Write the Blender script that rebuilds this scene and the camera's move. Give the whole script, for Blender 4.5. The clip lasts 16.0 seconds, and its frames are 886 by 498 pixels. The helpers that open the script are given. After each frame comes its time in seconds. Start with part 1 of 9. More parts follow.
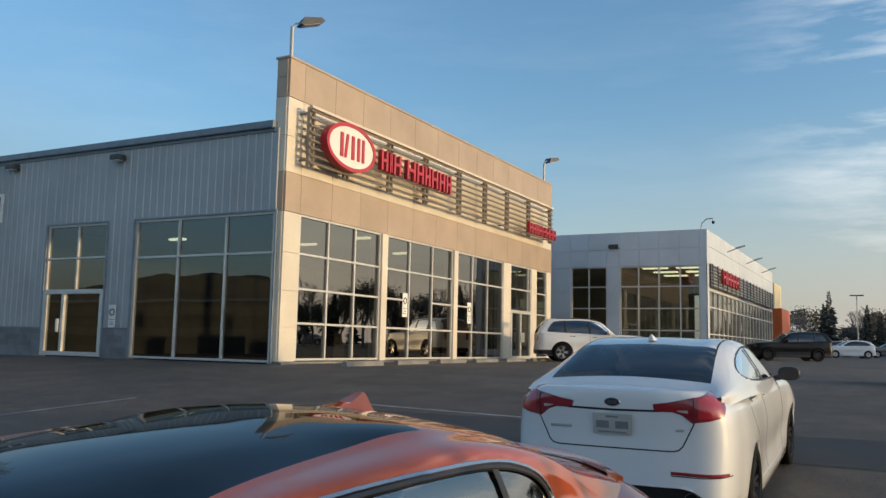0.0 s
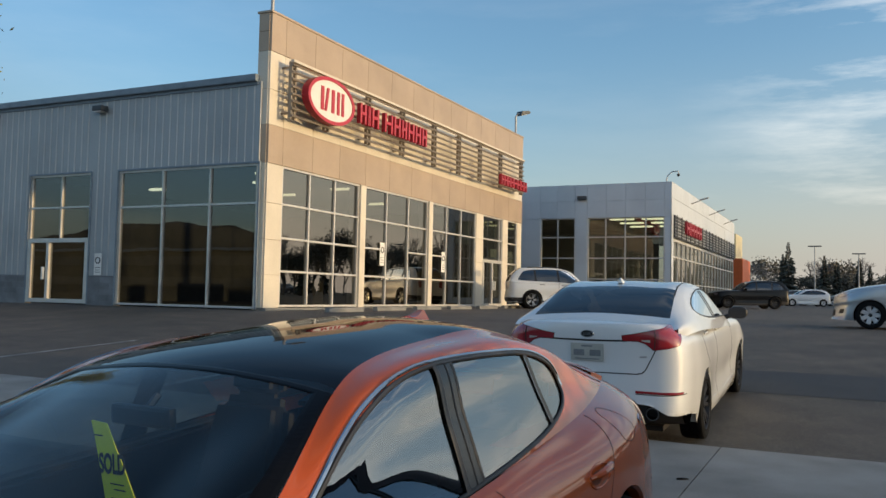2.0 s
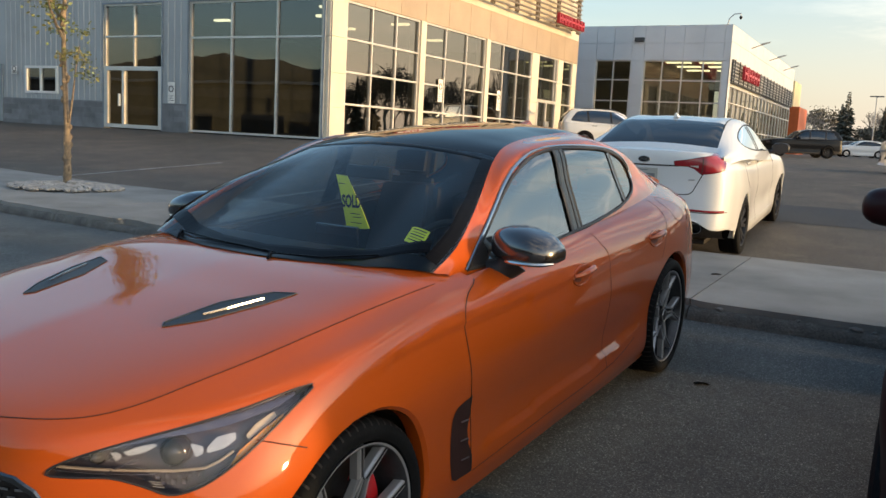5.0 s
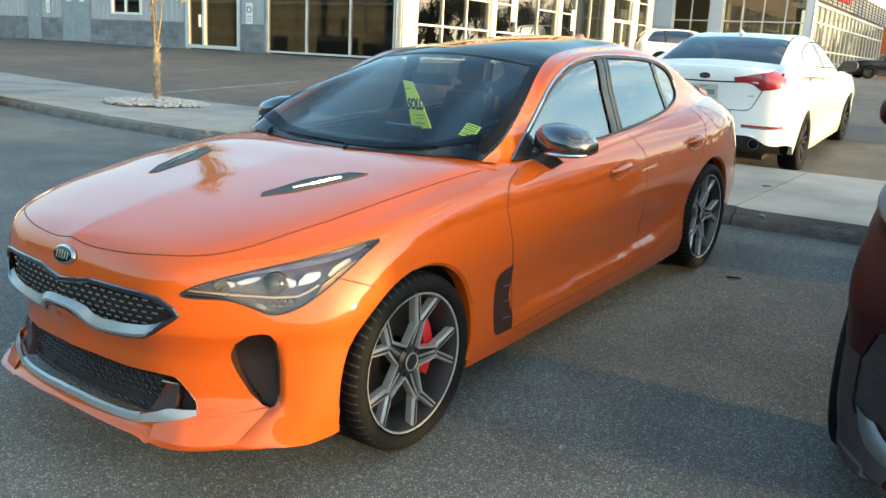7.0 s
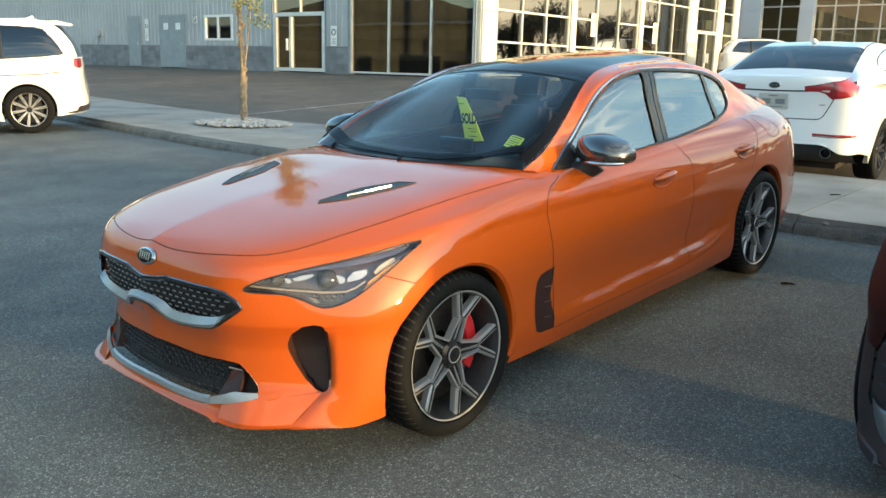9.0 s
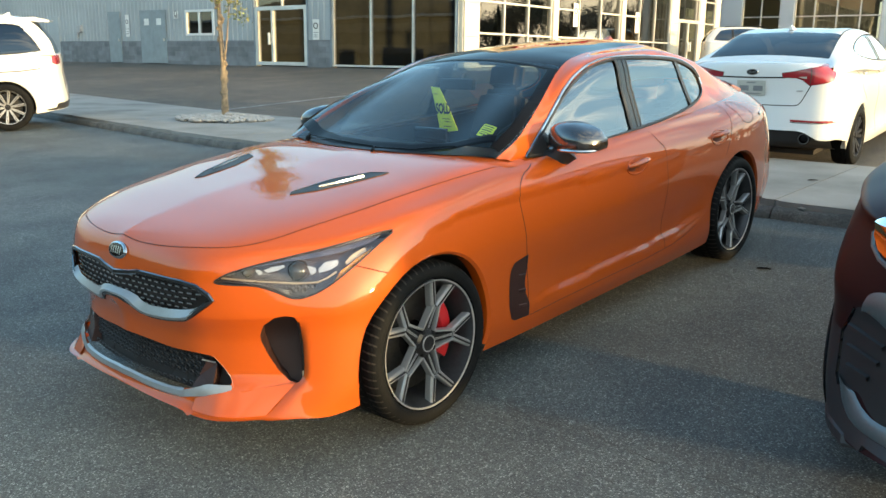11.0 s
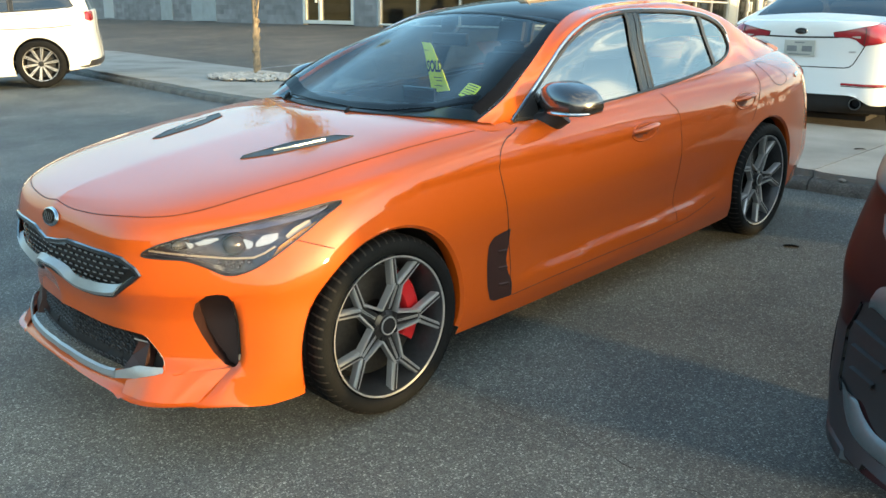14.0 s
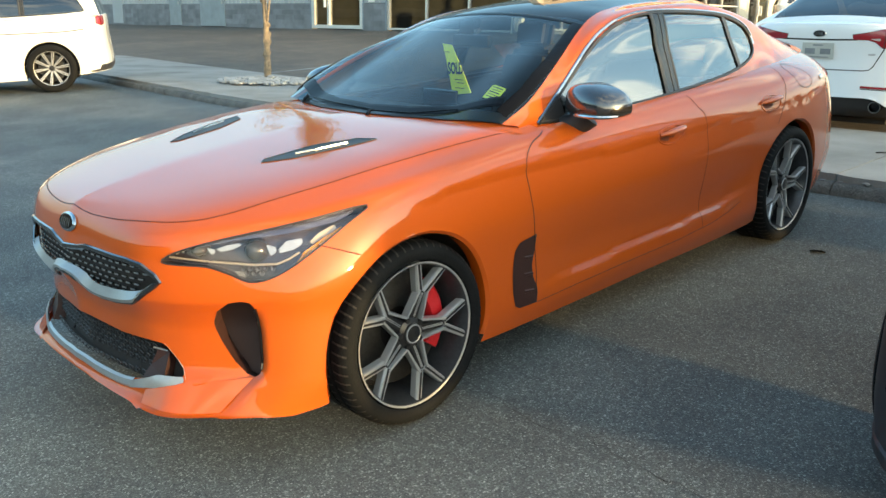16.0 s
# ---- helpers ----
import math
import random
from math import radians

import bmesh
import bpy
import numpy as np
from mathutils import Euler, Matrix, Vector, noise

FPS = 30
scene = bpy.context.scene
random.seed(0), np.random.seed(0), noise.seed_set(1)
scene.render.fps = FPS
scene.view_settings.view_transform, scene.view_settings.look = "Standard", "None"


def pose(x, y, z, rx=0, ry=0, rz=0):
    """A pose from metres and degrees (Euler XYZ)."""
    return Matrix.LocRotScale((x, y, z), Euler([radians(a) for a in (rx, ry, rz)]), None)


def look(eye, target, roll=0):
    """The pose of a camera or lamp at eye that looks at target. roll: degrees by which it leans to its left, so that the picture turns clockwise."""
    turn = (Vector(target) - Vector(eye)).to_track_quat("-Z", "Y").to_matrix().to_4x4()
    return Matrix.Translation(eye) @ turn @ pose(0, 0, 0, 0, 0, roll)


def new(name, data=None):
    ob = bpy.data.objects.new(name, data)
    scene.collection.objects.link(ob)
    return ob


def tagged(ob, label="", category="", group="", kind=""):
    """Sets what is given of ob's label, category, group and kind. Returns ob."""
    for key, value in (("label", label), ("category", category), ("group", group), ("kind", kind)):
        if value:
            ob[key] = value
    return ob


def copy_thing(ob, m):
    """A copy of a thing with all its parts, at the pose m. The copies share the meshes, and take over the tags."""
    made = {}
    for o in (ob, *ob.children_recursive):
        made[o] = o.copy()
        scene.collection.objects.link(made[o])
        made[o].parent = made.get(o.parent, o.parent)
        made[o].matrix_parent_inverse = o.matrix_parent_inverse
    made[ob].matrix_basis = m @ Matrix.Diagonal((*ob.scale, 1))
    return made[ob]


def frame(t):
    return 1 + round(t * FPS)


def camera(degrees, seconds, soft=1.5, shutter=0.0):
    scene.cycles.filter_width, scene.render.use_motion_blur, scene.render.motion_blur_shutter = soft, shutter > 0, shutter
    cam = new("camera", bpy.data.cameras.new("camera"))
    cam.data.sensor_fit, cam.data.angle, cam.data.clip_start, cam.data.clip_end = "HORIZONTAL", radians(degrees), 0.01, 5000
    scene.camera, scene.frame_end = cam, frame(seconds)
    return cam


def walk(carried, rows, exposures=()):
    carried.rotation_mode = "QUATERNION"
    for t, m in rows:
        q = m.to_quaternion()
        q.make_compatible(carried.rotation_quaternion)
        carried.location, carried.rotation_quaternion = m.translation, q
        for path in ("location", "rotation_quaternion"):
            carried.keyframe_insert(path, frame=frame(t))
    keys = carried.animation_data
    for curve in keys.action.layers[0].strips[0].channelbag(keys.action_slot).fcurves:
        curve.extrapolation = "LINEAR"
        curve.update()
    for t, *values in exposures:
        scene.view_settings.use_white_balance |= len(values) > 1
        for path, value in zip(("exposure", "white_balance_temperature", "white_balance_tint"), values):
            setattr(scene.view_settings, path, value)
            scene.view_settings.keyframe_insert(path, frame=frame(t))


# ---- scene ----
cam = camera(55.3, 16.0)
PATH = [
    (0, (-0.039, 0.131, 1.756), (-0.973, 1.885, 1.98), 1.2),
    (0.5, (0.047, -0.18, 1.752), (-0.874, 1.586, 1.929), 0.1),
    (1, (0.08, -0.471, 1.739), (-0.788, 1.322, 1.919), -0.2),
    (1.5, (0.12, -0.716, 1.709), (-0.748, 1.077, 1.885), 1.0),
    (2, (0.197, -0.968, 1.671), (-0.671, 0.83, 1.779), 1.2),
    (2.5, (0.197, -1.229, 1.65), (-0.688, 0.564, 1.709), 1.5),
    (3, (0.177, -1.463, 1.625), (-0.72, 0.325, 1.644), 2.4),
    (3.5, (0.256, -1.662, 1.586), (-0.642, 0.122, 1.498), 3.5),
    (4, (0.347, -1.861, 1.544), (-0.6, -0.11, 1.354), 3.6),
    (4.5, (0.384, -2.086, 1.524), (-0.552, -0.336, 1.276), 3.4),
    (4.7, (0.424, -2.187, 1.513), (-0.508, -0.436, 1.258), 3.1),
    (6.8, (0.82, -2.675, 1.442), (-0.249, -1.042, 1.005), 3.1),
    (7, (0.857, -2.751, 1.442), (-0.207, -1.12, 0.99), 3.0),
    (7.5, (0.93, -2.872, 1.449), (-0.136, -1.237, 1.012), 3.1),
    (8, (1.028, -2.881, 1.44), (-0.171, -1.34, 1.006), 2.5),
    (8.5, (1.123, -2.888, 1.45), (-0.109, -1.37, 1.025), 2.5),
    (9, (1.152, -2.871, 1.452), (-0.08, -1.353, 1.03), 1.5),
    (9.2, (1.177, -2.882, 1.454), (-0.058, -1.369, 1.023), 1.5),
    (11.5, (1.208, -2.8, 1.429), (0.013, -1.262, 0.978), 0.7),
    (12, (1.142, -2.698, 1.417), (-0.038, -1.171, 0.891), 1.9),
    (12.5, (1.111, -2.555, 1.416), (-0.068, -1.034, 0.872), 2.2),
    (13, (1.189, -2.43, 1.427), (-0.05, -0.95, 0.902), 2.4),
    (13.5, (1.24, -2.38, 1.412), (-0.036, -0.934, 0.883), 2.1),
    (14, (1.244, -2.37, 1.41), (-0.043, -0.933, 0.884), 1.0),
    (14.5, (1.242, -2.36, 1.408), (-0.046, -0.926, 0.877), 0.0),
    (15, (1.222, -2.337, 1.422), (-0.072, -0.903, 0.904), -0.2),
    (15.5, (1.213, -2.327, 1.414), (-0.083, -0.892, 0.905), -0.1),
    (16, (1.139, -2.356, 1.392), (-0.162, -0.928, 0.876), 0.9),
]
EXPOSURE = [(0, 0.06, 5800, 4), (1.0, -0.01, 5850, 4), (1.5, -0.04, 5880, 4), (2.0, 0.07, 5900, 4), (3.0, 0.24, 6080, 6), (3.5, 0.36, 6650, 8), (4.0, 0.56, 6750, 8), (4.5, 0.6, 6750, 8), (7, 1.87, 6670, -5), (7.5, 1.89, 6670, -5), (8.5, 1.63, 6670, -5), (9, 1.63, 6670, -5), (11.5, 1.66, 6670, -5), (12, 1.83, 6670, -5), (12.5, 2.01, 6620, -6), (13, 1.81, 6720, -5), (13.5, 1.79, 6720, -6), (14, 1.87, 6670, -7), (14.5, 2.05, 6670, -8), (15, 2.21, 6670, -8), (15.5, 1.87, 6720, -6), (16, 1.83, 6720, -6)]
walk(cam, [(t, look(eye, target, roll)) for t, eye, target, roll in PATH], EXPOSURE)

# ---- world, sun, exposure ----
SUN_ELEV, SUN_TURN = 3.2, 8.0          # degrees up, and degrees from +x towards +y
world = bpy.data.worlds.new("evening_sky")
scene.world = world
world.use_nodes = True
WN, WL = world.node_tree.nodes, world.node_tree.links
WN.clear()
w_out, w_bg = WN.new("ShaderNodeOutputWorld"), WN.new("ShaderNodeBackground")
sky = WN.new("ShaderNodeTexSky")
sky.sky_type, sky.sun_disc = "NISHITA", False
sky.sun_elevation, sky.sun_rotation = radians(SUN_ELEV + 3.5), radians(90 - SUN_TURN)
sky.air_density, sky.dust_density, sky.ozone_density = 1.0, 2.0, 2.2
w_co, w_map = WN.new("ShaderNodeTexCoord"), WN.new("ShaderNodeMapping")
w_map.inputs["Scale"].default_value = (1.0, 1.6, 6.0)
w_map.inputs["Rotation"].default_value = (0.15, 0.0, 0.5)
w_n1 = WN.new("ShaderNodeTexNoise")
w_n1.inputs["Scale"].default_value, w_n1.inputs["Detail"].default_value, w_n1.inputs["Roughness"].default_value = 2.6, 8.0, 0.62
w_r1 = WN.new("ShaderNodeValToRGB")
w_r1.color_ramp.elements[0].position, w_r1.color_ramp.elements[1].position = 0.47, 0.72
w_mix = WN.new("ShaderNodeMixRGB")
w_mix.inputs["Color2"].default_value = (8.6, 7.2, 5.8, 1)
w_fac = WN.new("ShaderNodeMath")
w_fac.operation, w_fac.inputs[1].default_value = "MULTIPLY", 0.42
WL.new(w_co.outputs["Generated"], w_map.inputs["Vector"])
WL.new(w_map.outputs["Vector"], w_n1.inputs["Vector"])
WL.new(w_n1.outputs["Fac"], w_r1.inputs["Fac"])
WL.new(w_r1.outputs["Color"], w_fac.inputs[0])
# clouds thin out towards the north-west
w_sep, w_east, w_cov = WN.new("ShaderNodeSeparateXYZ"), WN.new("ShaderNodeMapRange"), WN.new("ShaderNodeMath")
w_east.interpolation_type, w_cov.operation = "SMOOTHSTEP", "MULTIPLY"
w_east.inputs["From Min"].default_value, w_east.inputs["From Max"].default_value = -0.19, 0.06
w_east.inputs["To Min"].default_value = 0.05
WL.new(w_co.outputs["Generated"], w_sep.inputs["Vector"])
WL.new(w_sep.outputs["X"], w_east.inputs["Value"])
WL.new(w_fac.outputs[0], w_cov.inputs[0])
WL.new(w_east.outputs["Result"], w_cov.inputs[1])
w_sunside, w_thick = WN.new("ShaderNodeMapRange"), WN.new("ShaderNodeMath")
w_sunside.interpolation_type, w_thick.operation, w_thick.use_clamp = "SMOOTHSTEP", "MULTIPLY", True
w_sunside.inputs["From Min"].default_value, w_sunside.inputs["From Max"].default_value = 0.1, 0.6
w_sunside.inputs["To Min"].default_value, w_sunside.inputs["To Max"].default_value = 1.0, 1.25
WL.new(w_sep.outputs["X"], w_sunside.inputs["Value"])
WL.new(w_cov.outputs[0], w_thick.inputs[0])
WL.new(w_sunside.outputs["Result"], w_thick.inputs[1])
WL.new(w_thick.outputs[0], w_mix.inputs["Fac"])
WL.new(sky.outputs["Color"], w_mix.inputs["Color1"])
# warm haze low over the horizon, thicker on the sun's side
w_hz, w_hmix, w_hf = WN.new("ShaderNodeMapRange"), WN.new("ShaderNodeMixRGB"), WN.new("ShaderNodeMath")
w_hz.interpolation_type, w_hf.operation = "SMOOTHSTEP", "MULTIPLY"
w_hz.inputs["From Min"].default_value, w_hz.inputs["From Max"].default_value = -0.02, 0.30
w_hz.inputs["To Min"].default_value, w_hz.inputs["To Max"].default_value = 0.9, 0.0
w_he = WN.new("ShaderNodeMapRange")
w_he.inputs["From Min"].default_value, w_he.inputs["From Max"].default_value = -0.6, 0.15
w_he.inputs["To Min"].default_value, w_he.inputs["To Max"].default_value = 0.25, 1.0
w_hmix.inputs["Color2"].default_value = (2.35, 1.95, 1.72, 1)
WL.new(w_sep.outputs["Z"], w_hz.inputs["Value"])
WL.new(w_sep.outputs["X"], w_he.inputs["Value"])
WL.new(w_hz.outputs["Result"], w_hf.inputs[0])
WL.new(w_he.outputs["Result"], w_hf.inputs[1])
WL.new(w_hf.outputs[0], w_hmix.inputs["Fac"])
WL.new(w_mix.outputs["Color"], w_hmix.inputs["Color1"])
# the glow that the low sun gives that haze
w_gx, w_glow = WN.new("ShaderNodeMapRange"), WN.new("ShaderNodeVectorMath")
w_gx.interpolation_type, w_glow.operation = "SMOOTHSTEP", "SCALE"
w_gx.inputs["From Min"].default_value, w_gx.inputs["From Max"].default_value = 0.1, 0.95
w_gx.inputs["To Min"].default_value, w_gx.inputs["To Max"].default_value = 1.0, 2.4
w_glow.inputs[0].default_value = (2.35, 1.95, 1.72)
WL.new(w_sep.outputs["X"], w_gx.inputs["Value"])
WL.new(w_gx.outputs["Result"], w_glow.inputs["Scale"])
WL.new(w_glow.outputs["Vector"], w_hmix.inputs["Color2"])
# the dull band of dusk opposite the sun
w_dz, w_dx, w_df, w_dmix = WN.new("ShaderNodeMapRange"), WN.new("ShaderNodeMapRange"), WN.new("ShaderNodeMath"), WN.new("ShaderNodeMixRGB")
w_dz.interpolation_type, w_dx.interpolation_type, w_df.operation = "SMOOTHSTEP", "SMOOTHSTEP", "MULTIPLY"
w_dz.inputs["From Min"].default_value, w_dz.inputs["From Max"].default_value = 0.05, 0.42
w_dz.inputs["To Min"].default_value, w_dz.inputs["To Max"].default_value = 0.75, 0.0
w_dx.inputs["From Min"].default_value, w_dx.inputs["From Max"].default_value = -0.95, -0.62
w_dx.inputs["To Min"].default_value, w_dx.inputs["To Max"].default_value = 1.0, 0.0
w_dmix.inputs["Color2"].default_value = (0.75, 0.72, 0.80, 1)
WL.new(w_sep.outputs["Z"], w_dz.inputs["Value"])
WL.new(w_sep.outputs["X"], w_dx.inputs["Value"])
WL.new(w_dz.outputs["Result"], w_df.inputs[0])
WL.new(w_dx.outputs["Result"], w_df.inputs[1])
WL.new(w_df.outputs[0], w_dmix.inputs["Fac"])
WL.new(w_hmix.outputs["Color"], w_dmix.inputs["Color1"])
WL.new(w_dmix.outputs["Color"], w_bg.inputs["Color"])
w_bg.inputs["Strength"].default_value = 0.28
WL.new(w_bg.outputs["Background"], w_out.inputs["Surface"])

sun = new("sun", bpy.data.lights.new("sun", "SUN"))
sun.data.energy, sun.data.angle, sun.data.color = 2.8, radians(2.2), (1.0, 0.64, 0.30)
sun_way = Vector((math.cos(radians(SUN_ELEV)) * math.cos(radians(SUN_TURN)), math.cos(radians(SUN_ELEV)) * math.sin(radians(SUN_TURN)), math.sin(radians(SUN_ELEV))))
sun.matrix_world = look(sun_way * 50, (0, 0, 0))



# ---- materials ----
def mat_new(name):
    m = bpy.data.materials.new(name)
    m.use_nodes = True
    n, l = m.node_tree.nodes, m.node_tree.links
    return m, n, l, n["Principled BSDF"]


def surf(name, col, rough=0.6, metal=0.0, var=0.12, scale=3.0, fine=60.0, bump=0.0, coat=0.0, col2=None, spec=0.5, island=0.0):
    """A surface with two scales of variation: broad stains and fine grain; bump in metres."""
    m, n, l, p = mat_new(name)
    co = n.new("ShaderNodeTexCoord")
    a, b = n.new("ShaderNodeTexNoise"), n.new("ShaderNodeTexNoise")
    a.inputs["Scale"].default_value, a.inputs["Detail"].default_value = scale, 5
    b.inputs["Scale"].default_value, b.inputs["Detail"].default_value = fine, 3
    l.new(co.outputs["Object"], a.inputs["Vector"])
    l.new(co.outputs["Object"], b.inputs["Vector"])
    mx = n.new("ShaderNodeMixRGB")
    c2 = col2 or tuple(max(0.0, c * (1 - 2.2 * var)) for c in col)
    c1 = tuple(min(1.0, c * (1 + var * 0.6)) for c in col)
    mx.inputs["Color1"].default_value, mx.inputs["Color2"].default_value = (*c1, 1), (*c2, 1)
    r = n.new("ShaderNodeMapRange")
    r.inputs["From Min"].default_value, r.inputs["From Max"].default_value = 0.35, 0.75
    l.new(a.outputs["Fac"], r.inputs["Value"])
    l.new(r.outputs["Result"], mx.inputs["Fac"])
    m2 = n.new("ShaderNodeMixRGB")
    m2.blend_type = "MULTIPLY"
    m2.inputs["Fac"].default_value = min(1.0, var * 3)
    l.new(mx.outputs["Color"], m2.inputs["Color1"])
    l.new(b.outputs["Color"], m2.inputs["Color2"])
    g = n.new("ShaderNodeHueSaturation")
    g.inputs["Saturation"].default_value = 0.0
    l.new(b.outputs["Color"], g.inputs["Color"])
    gm = n.new("ShaderNodeMath")
    gm.operation, gm.inputs[1].default_value = "MULTIPLY", 1.9
    sep = n.new("ShaderNodeRGBToBW")
    l.new(g.outputs["Color"], sep.inputs["Color"])
    l.new(sep.outputs["Val"], gm.inputs[0])
    l.new(gm.outputs[0], m2.inputs["Color2"])
    last = m2.outputs["Color"]
    if island:
        oi = n.new("ShaderNodeObjectInfo")
        hv = n.new("ShaderNodeHueSaturation")
        mr = n.new("ShaderNodeMapRange")
        mr.inputs["To Min"].default_value, mr.inputs["To Max"].default_value = 1 - island, 1 + island
        l.new(oi.outputs["Random"], mr.inputs["Value"])
        l.new(mr.outputs["Result"], hv.inputs["Value"])
        l.new(last, hv.inputs["Color"])
        last = hv.outputs["Color"]
    l.new(last, p.inputs["Base Color"])
    rr = n.new("ShaderNodeMapRange")
    rr.inputs["To Min"].default_value, rr.inputs["To Max"].default_value = max(0.02, rough - var * 0.5), min(1.0, rough + var * 0.5)
    l.new(a.outputs["Fac"], rr.inputs["Value"])
    l.new(rr.outputs["Result"], p.inputs["Roughness"])
    p.inputs["Metallic"].default_value = metal
    p.inputs["Coat Weight"].default_value, p.inputs["Coat Roughness"].default_value = coat, 0.04
    p.inputs["Specular IOR Level"].default_value = spec
    if bump:
        bp = n.new("ShaderNodeBump")
        bp.inputs["Distance"].default_value, bp.inputs["Strength"].default_value = bump, 1.0
        l.new(b.outputs["Fac"], bp.inputs["Height"])
        l.new(bp.outputs["Normal"], p.inputs["Normal"])
    return m


def car_paint(name, col, flake=0.25, rough=0.35, col2=None, coat=1.0, spec=0.5, coat_ior=1.5):
    m, n, l, p = mat_new(name)
    co = n.new("ShaderNodeTexCoord")
    a = n.new("ShaderNodeTexNoise")
    a.inputs["Scale"].default_value, a.inputs["Detail"].default_value = 900.0, 1
    d = n.new("ShaderNodeTexNoise")
    d.inputs["Scale"].default_value, d.inputs["Detail"].default_value = 2.2, 6
    l.new(co.outputs["Object"], a.inputs["Vector"])
    l.new(co.outputs["Object"], d.inputs["Vector"])
    mx = n.new("ShaderNodeMixRGB")
    mx.inputs["Color1"].default_value = (*[c * 0.88 for c in col], 1)
    mx.inputs["Color2"].default_value = (*(col2 or [min(1, c * 1.12) for c in col]), 1)
    l.new(a.outputs["Fac"], mx.inputs["Fac"])
    l.new(mx.outputs["Color"], p.inputs["Base Color"])
    mr = n.new("ShaderNodeMapRange")
    mr.inputs["To Min"].default_value, mr.inputs["To Max"].default_value = 0.015, 0.05
    l.new(d.outputs["Fac"], mr.inputs["Value"])
    l.new(mr.outputs["Result"], p.inputs["Coat Roughness"])
    p.inputs["Metallic"].default_value, p.inputs["Roughness"].default_value = flake, rough
    p.inputs["Coat Weight"].default_value = coat
    p.inputs["Specular IOR Level"].default_value, p.inputs["Coat IOR"].default_value = spec, coat_ior
    return m


def glass(name, tint=(0.75, 0.82, 0.80), gloss=1.0, rough=0.0, ior=1.75, even=False):
    """A thin pane: what is behind it shows through, tinted; Fresnel drives its gloss."""
    m, n, l, p = mat_new(name)
    n.remove(p)
    out = n["Material Output"]
    tr, gl, mx, fr = n.new("ShaderNodeBsdfTransparent"), n.new("ShaderNodeBsdfGlossy"), n.new("ShaderNodeMixShader"), n.new("ShaderNodeFresnel")
    tr.inputs["Color"].default_value = (*tint, 1)
    gl.inputs["Roughness"].default_value = rough
    gl.inputs["Color"].default_value = (*gloss, 1) if isinstance(gloss, tuple) else (gloss, gloss, gloss, 1)
    fr.inputs["IOR"].default_value = ior
    co, nz, bp = n.new("ShaderNodeTexCoord"), n.new("ShaderNodeTexNoise"), n.new("ShaderNodeBump")
    nz.inputs["Scale"].default_value = 0.7
    bp.inputs["Distance"].default_value, bp.inputs["Strength"].default_value = 0.004, 0.5
    l.new(co.outputs["Object"], nz.inputs["Vector"])
    l.new(nz.outputs["Fac"], bp.inputs["Height"])
    l.new(bp.outputs["Normal"], gl.inputs["Normal"])
    if even:
        # the same gloss from both sides of the pane: r + (1 - r) * facing ^ 5
        lw, pw, ma = n.new("ShaderNodeLayerWeight"), n.new("ShaderNodeMath"), n.new("ShaderNodeMath")
        r = ((ior - 1) / (ior + 1)) ** 2
        lw.inputs["Blend"].default_value = 0.5
        pw.operation, pw.inputs[1].default_value = "POWER", 5.0
        ma.operation, ma.inputs[1].default_value, ma.inputs[2].default_value = "MULTIPLY_ADD", 1 - r, r
        l.new(lw.outputs["Facing"], pw.inputs[0])
        l.new(pw.outputs[0], ma.inputs[0])
        l.new(ma.outputs[0], mx.inputs["Fac"])
        n.remove(fr)
    else:
        l.new(fr.outputs["Fac"], mx.inputs["Fac"])
    l.new(tr.outputs["BSDF"], mx.inputs[1])
    l.new(gl.outputs["BSDF"], mx.inputs[2])
    l.new(mx.outputs["Shader"], out.inputs["Surface"])
    return m


def emit(name, col, power):
    m, n, l, p = mat_new(name)
    p.inputs["Base Color"].default_value = (*col, 1)
    p.inputs["Emission Color"].default_value, p.inputs["Emission Strength"].default_value = (*col, 1), power
    return m


